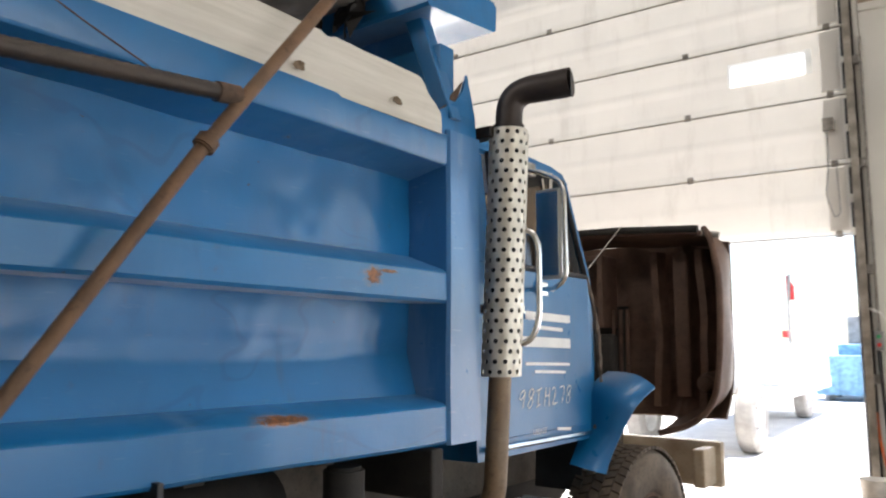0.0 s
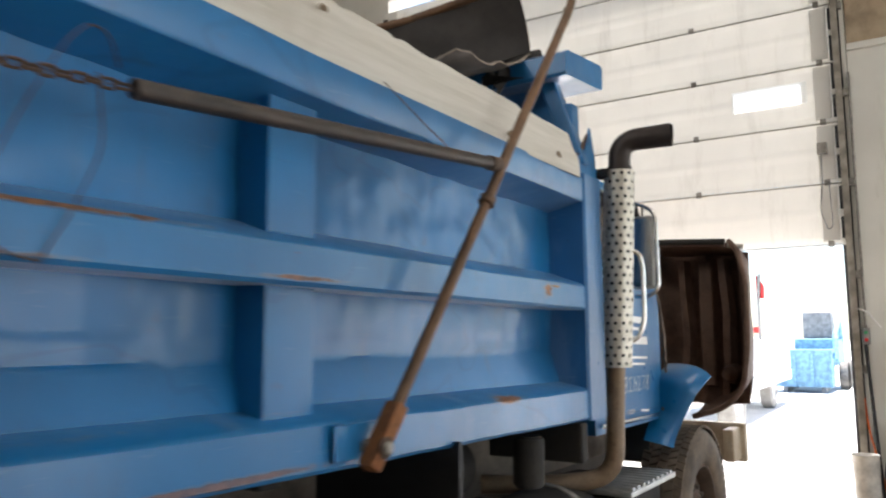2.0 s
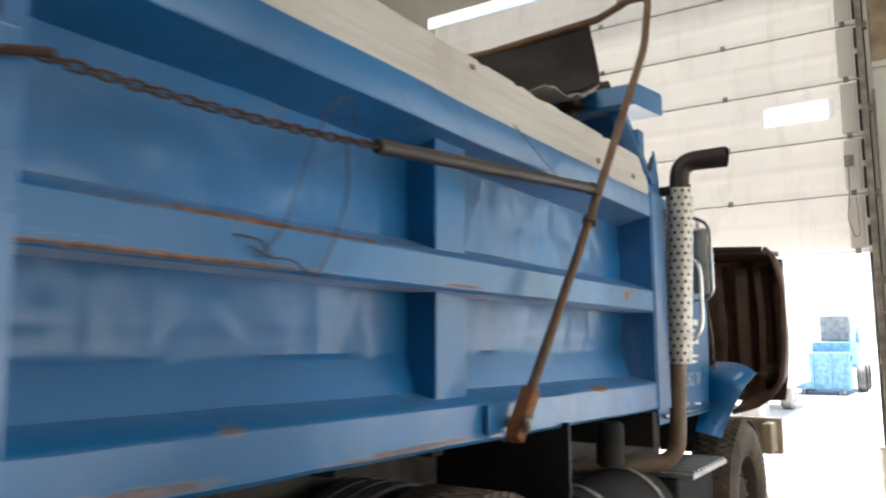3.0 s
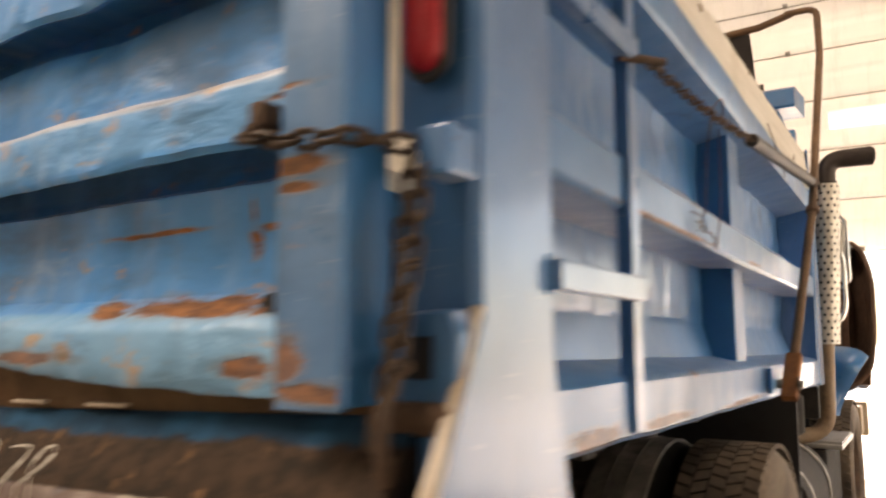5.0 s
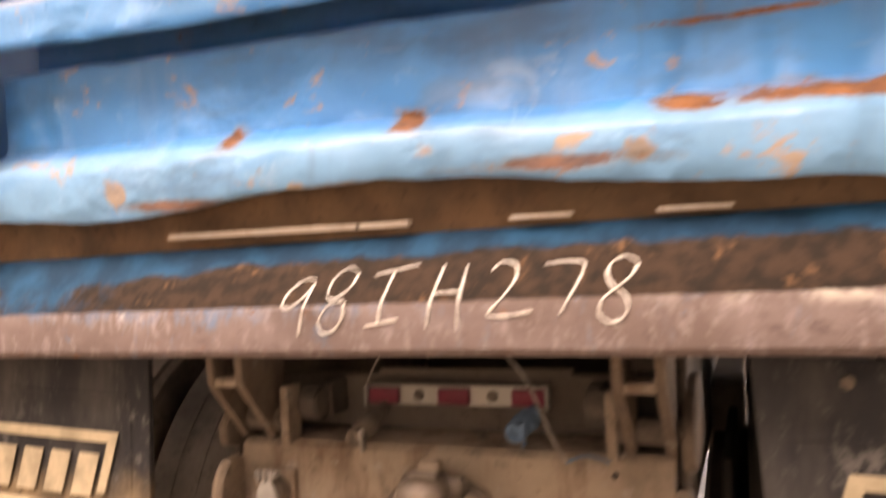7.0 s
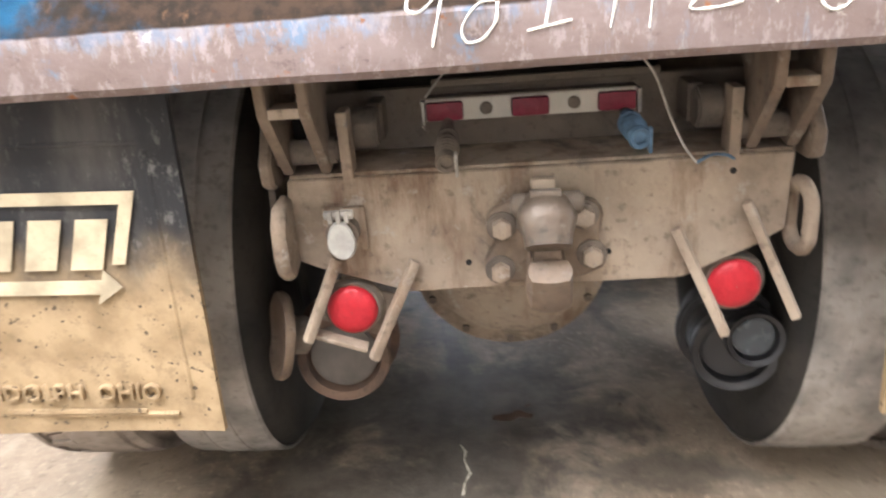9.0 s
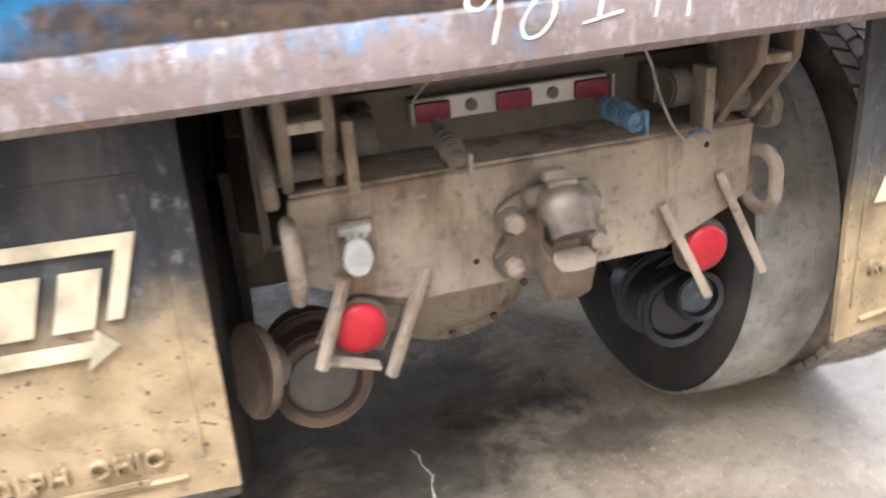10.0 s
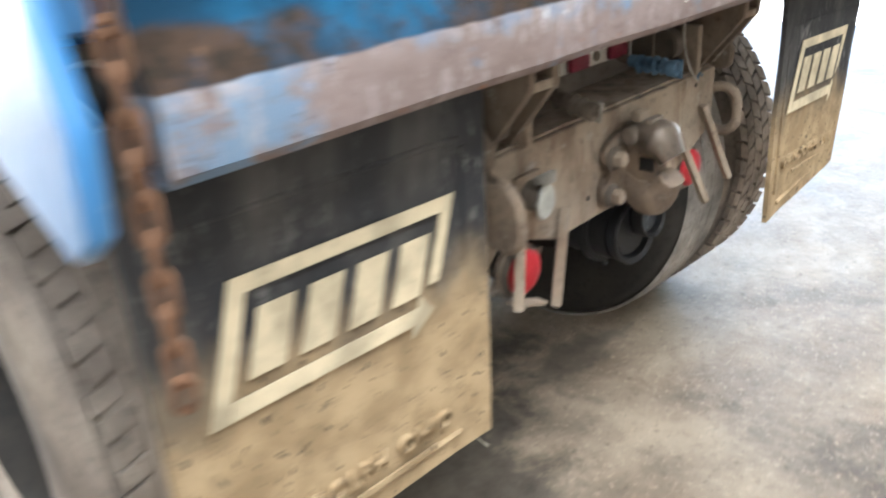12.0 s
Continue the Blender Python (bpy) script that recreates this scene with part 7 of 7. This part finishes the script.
# tarp bunched on the crossbar
def tarp_roll():
    tp = new("tarp_cover")
    tp.parent = TRUCK
    tagged(tp, "torn black tarp bunched near the headboard")

    def fn(s, t):
        u = 0.80 - 1.7 * s
        z = 3.09 - 0.28 * t - 0.05 * math.sin(s * 5) * t
        v = 3.575 + 0.03 * math.sin(s * 11 + t * 3) * t + 0.11 * t
        return (u, v, z + 0.02 * noise.noise(Vector((u * 5, t * 4, 0))))

    part("hanging_sheet", sheet(fn, 40, 14, 0.006), M_TARP, tp, smooth=50)

    def low(s, t):
        u = 0.80 - 1.6 * s
        return (u, 3.68 - 0.62 * t + 0.05 * math.sin(s * 13), 2.80 - 0.17 * t - 0.05 * math.sin(t * math.pi) + 0.05 * noise.noise(Vector((u * 4, t * 5, 3))))

    part("draped_sheet", sheet(low, 36, 18, 0.006), M_TARPIN, tp, smooth=50)
    part("tarp_roller", tube([(0.834, 3.717, 2.786), (0.0, 3.71, 2.80), (-0.85, 3.717, 2.786)], 0.040, 12, None, False, 0.01), M_TARP, tp, smooth=50)
    # torn ends that hang below the roll
    for u, v, w, drop in ((0.74, 3.55, 0.05, 0.17), (0.66, 3.56, 0.03, 0.12), (0.50, 3.57, 0.06, 0.15)):
        part("torn_end", sheet(lambda s, t, u=u, v=v, w=w, drop=drop: (u - w * s + 0.02 * math.sin(t * 5), v + 0.02 * math.sin(s * 4 + t * 3), 2.74 - drop * t * (0.75 + 0.25 * math.sin(s * 9))), 5, 6, 0.004), M_TARP, tp, smooth=50)


tarp_roll()


# ---- along the front wall ----
def wall_clutter():
    y = Y_F - 0.05
    sg = empty_thing("wall_sign", pose(-0.255, y - 0.008, 1.99), "red wall sign with a white arrow", "sign")
    part("sign_board", box((-0.075, -0.004, -0.13), (0.075, 0.004, 0.13), 0.002), M_REDSIGN, sg)
    part("white_arrow", plate([(-0.015, 0.03), (0.015, 0.03), (0.015, -0.05), (0.035, -0.05), (0.0, -0.10), (-0.035, -0.05), (-0.015, -0.05)], lambda a, b, d: (a, -0.0045 - d, b), 0.001), M_WHITE, sg)
    part("white_band", box((-0.05, -0.0065, 0.06), (0.05, -0.0045, 0.10)), M_WHITE, sg)
    ex = empty_thing("fire_extinguisher", pose(-0.285, y - 0.09, 1.02), "red fire extinguisher on a wall bracket", "fire extinguisher")
    part("cylinder", cyl((0, 0, -0.02), (0, 0, 0.34), 0.065, 20, None, None, 0.02), M_REDEXT, ex, smooth=40)
    part("valve_head", box((-0.03, -0.03, 0.34), (0.03, 0.03, 0.41), 0.008), M_BLACK, ex)
    part("hose", tube(bend([(0.02, -0.03, 0.38), (0.10, -0.06, 0.34), (0.09, -0.06, 0.10)], 0.06), 0.012, 8), M_BLACK, ex, smooth=60)
    part("label_band", cyl((0, 0, 0.11), (0, 0, 0.23), 0.0665, 20), M_WHITE, ex, smooth=40)
    part("wall_bracket", box((-0.03, 0.06, 0.08), (0.03, 0.085, 0.36), 0.004), M_GALV, ex)
    sw = empty_thing("door_control", pose(-0.585, y - 0.03, 1.51), "small grey door control box with green button", "switch box")
    part("box_body", box((-0.028, -0.03, -0.07), (0.028, 0.03, 0.07), 0.006), M_GREY, sw)
    part("button", cyl((0, -0.03, 0.03), (0, -0.042, 0.03), 0.015, 12), M_GREEN, sw)
    part("button", cyl((0, -0.03, -0.03), (0, -0.042, -0.03), 0.015, 12), M_REDSIGN, sw)
    part("conduit", tube([(0, 0, 0.07), (0.005, 0.0, 2.3)], 0.010, 8), M_GALV, sw, smooth=60)
    br = empty_thing("push_broom", pose(-0.55, y - 0.10, 0.0), "long dark broom handle leaning on the wall", "broom")
    part("handle", tube([(-0.045, 0.06, 1.45), (0.02, -0.06, 0.12)], 0.013, 8), M_BLACK, br, smooth=60)
    part("head", box((-0.16, -0.10, 0.06), (0.18, -0.03, 0.12), 0.01), M_TIMBER, br)
    part("bristles", box((-0.15, -0.095, 0.0), (0.17, -0.035, 0.06), 0.004), M_BLACK, br)
    bk = empty_thing("bucket", pose(-0.64, 6.15, 0.0), "tall dirty white plastic bucket by the door jamb", "bucket")
    pail = lathe([(0.0, 0.002), (0.0, 0.085), (0.56, 0.10), (0.57, 0.105), (0.56, 0.098), (0.06, 0.082), (0.05, 0.002)], 24)
    pail.transform(pose(0, 0, 0.0, 0, -90, 0))
    part("pail", pail, M_BUCKET, bk, smooth=40)
    part("bail_wire", tube([(0.105 * math.cos(a), 0.02, 0.53 - 0.10 * math.sin(a)) for a in steps(0, math.pi, 14)], 0.003, 6), M_GALV, bk)
    cd = thing("extension_cord", tube(bend([(-0.63, y - 0.05, 1.0), (-0.615, y - 0.08, 0.75), (-0.56, y - 0.10, 0.5), (-0.50, y - 0.14, 0.2), (-0.50, y - 0.2, 0.02), (-0.4, y - 0.4, 0.012)], 0.12, 6), 0.008, 8), M_ORANGE, "orange extension cord hanging by the jamb", "cord", smooth=60)
    sp = empty_thing("spare_wheel", pose(0, 0, 0), "spare tyre with steel rim leaning on the wall", "spare wheel")
    wheel(sp, 0.0, 0.0, 0.39, 0.20, rim_mat=M_GREY, out=-1, tyre_mat=M_TYRE)
    sp.matrix_world = pose(-0.12, 6.30, 0.0, 0, 0, 84)
    # pull rope on the door
    rp = empty_thing("pull_rope", pose(-0.83, 6.36, 0), "looped grey pull rope on the overhead door", "rope")
    part("rope_loop", tube(bend([(0, 0, 3.15), (0.0, -0.02, 2.85), (-0.03, -0.03, 2.6), (0.02, -0.03, 2.42), (0.06, -0.02, 2.45), (0.05, -0.02, 2.85)], 0.05), 0.005, 6), M_GREY, rp, smooth=60)
    part("lift_handle", box((-0.03, -0.01, 3.10), (0.05, 0.05, 3.2), 0.006), M_GALV, rp)
    rg = thing("tie_rag", tube(bend([(-0.64, y - 0.06, 1.74), (-0.57, y - 0.10, 1.72), (-0.50, y - 0.07, 1.62), (-0.47, y - 0.06, 1.58)], 0.04), 0.008, 6, None, False, 0.004), M_WHITE, "white cord tied round the jamb", "cord", smooth=50)


wall_clutter()


# ---- out in the yard ----
def skip_bin(x, y, w, label):
    sk = empty_thing("roll_off_bin", pose(x, y, -0.03), label, "dumpster")
    part("bin_wall", box((-w / 2, -0.6, 0.15), (w / 2, 0.6, 1.15), 0.02), M_SKIP, sk)
    n = int(w / 0.42)
    for k in range(n + 1):
        part("bin_rib", box((-w / 2 + k * w / n - 0.04, -0.67, 0.15), (-w / 2 + k * w / n + 0.04, -0.6, 1.12), 0.01), M_SKIP, sk)
    part("top_rim", box((-w / 2 - 0.05, -0.68, 1.10), (w / 2 + 0.05, 0.66, 1.19), 0.02), M_SKIP, sk)
    for sx in (-1, 1):
        part("skid", box((sx * w * 0.35 - 0.06, -0.6, 0.0), (sx * w * 0.35 + 0.06, 0.6, 0.15), 0.01), M_GREY, sk)


skip_bin(-2.95, 23.4, 1.4, "blue steel bin standing in the yard")


def yard_truck():
    tk = empty_thing("parked_truck", pose(-3.35, 15.2, -0.03), "parked white and red work truck in the yard", "truck")
    # chassis, rims and tyres kept pale to paint in the yard's glare
    part("chassis", box((-0.95, -4.4, 0.55), (0.55, 4.0, 0.80), 0.03), M_WHITE, tk)
    part("service_body", box((-1.05, -1.2, 0.80), (0.55, 3.9, 1.55), 0.05), M_WHITE, tk)
    part("cab_body", box((-1.0, -4.5, 0.8), (0.5, -2.6, 2.0), 0.12), M_WHITE, tk, smooth=40)
    part("windscreen", box((-0.9, -4.52, 1.35), (0.4, -4.45, 1.85), 0.02), M_DARKGLASS, tk)
    part("red_beacon_mast", tube([(0.62, -0.6, 1.5), (0.62, -0.6, 2.2), (0.66, -0.6, 2.75)], 0.03, 8), M_GREY, tk)
    part("red_flag", sheet(lambda s, t: (0.60 + 0.14 * s, -0.6 + 0.03 * math.sin(6 * s), 2.28 + 0.45 * (1 - t) - 0.2 * s * (1 - t)), 6, 6, 0.01), M_REDSIGN, tk)
    part("red_marker", box((0.57, -1.0, 1.62), (0.66, -0.9, 1.74), 0.01), M_REDSIGN, tk)
    for v, near in ((-3.75, 0.66), (2.2, 0.28)):
        for u in (-0.9, near):
            wheel(tk, u, v, 0.48, 0.26, tread="worn", rim_mat=M_WHITE, out=1 if u > 0 else -1, tyre_mat=M_TYREP)


yard_truck()


def loader():
    ld = empty_thing("yard_loader", pose(-2.75, 25.5, -0.03), "far blue and grey loader behind the bins", "loader")
    part("machine_body", box((-0.6, -1.2, 0.7), (0.6, 1.2, 1.5), 0.1), M_SKIP, ld)
    part("machine_cab", box((-0.4, -0.5, 1.5), (0.4, 0.5, 2.3), 0.05), M_GREY, ld)
    part("lift_arm", tube(bend([(0.55, 0.9, 1.2), (0.55, 0.2, 2.1), (0.55, -1.4, 1.6), (0.55, -1.9, 0.9)], 0.2), 0.07, 8), M_SKIP, ld, smooth=40)
    for u in (-0.7, 0.7):
        for v in (-0.8, 0.8):
            wheel(ld, u, v, 0.4, 0.26, tread="worn", out=1 if u > 0 else -1)


loader()


# ---- small marks on the floor and a cabinet by the far wall ----
def floor_crack():
    pts = [(-0.142, 0.575), (-0.128, 0.545), (-0.131, 0.51), (-0.115, 0.46), (-0.128, 0.425), (-0.132, 0.38)]
    bm = bmesh.new()
    rows = []
    for k, (a, b) in enumerate(pts):
        w = 0.0035 * (0.5 + (k % 2) * 0.7)
        p = TRUCK.matrix_world @ Vector((a, b, 0))
        rows.append((bm.verts.new((p.x - w, p.y, 0.0035)), bm.verts.new((p.x + w, p.y, 0.0035))))
    for r0, r1 in zip(rows, rows[1:]):
        bm.faces.new((r0[0], r0[1], r1[1], r1[0]))
    structure("trim", bm, M_CRACK, "thin pale crack in the concrete floor", "crack")


floor_crack()


def dry_leaf(u, v, size, turn):
    """A curled scrap lying on the floor."""
    p = TRUCK.matrix_world @ Vector((u, v, 0))
    c, s = math.cos(turn), math.sin(turn)

    def fn(a, b):
        x, y = (a - 0.5) * 2, (b - 0.5) * 2
        w = 0.30 * max(0.05, 1 - x * x) ** 0.6
        dx, dy = x * size, y * w * size + 0.1 * size * math.sin(x * 5)
        return (p.x + dx * c - dy * s, p.y + dx * s + dy * c, 0.003 + 0.18 * size * (y * y + 0.3 * math.sin(x * 4) ** 2))
    return thing("dry_scrap", sheet(fn, 12, 6, 0.0015), M_RUSTD, "curled brown dry scrap on the concrete floor", "debris")


dry_leaf(0.0, 0.685, 0.055, 0.15)
dry_leaf(0.043, 0.744, 0.012, 0.6)
dry_leaf(0.301, 0.747, 0.010, 1.2)


def yellow_cabinet():
    """Low yellow steel cabinet with two doors."""
    cab_u = empty_thing("storage_cabinet", pose(3.75, 3.75, 0, 0, 0, -35), "yellow painted low steel storage cabinet", "cabinet")
    part("carcass", box((-0.33, -0.22, 0.06), (0.33, 0.22, 1.08), 0.012), M_YELLOW, cab_u, smooth=30)
    part("plinth", box((-0.31, -0.20, 0.0), (0.31, 0.20, 0.059), 0.004), M_BLACK, cab_u)
    for a, b in ((-0.325, -0.004), (0.004, 0.325)):
        d = part("door", box((a, -0.243, 0.08), (b, -0.223, 1.06), 0.005), M_YELLOW, cab_u)
        x = -0.03 if a < -0.1 else 0.03
        part("handle", tube([(x, -0.244, 0.55), (x, -0.27, 0.56), (x, -0.27, 0.68), (x, -0.244, 0.69)], 0.007, 8), M_CHROME, d, "chrome handle")


yellow_cabinet()
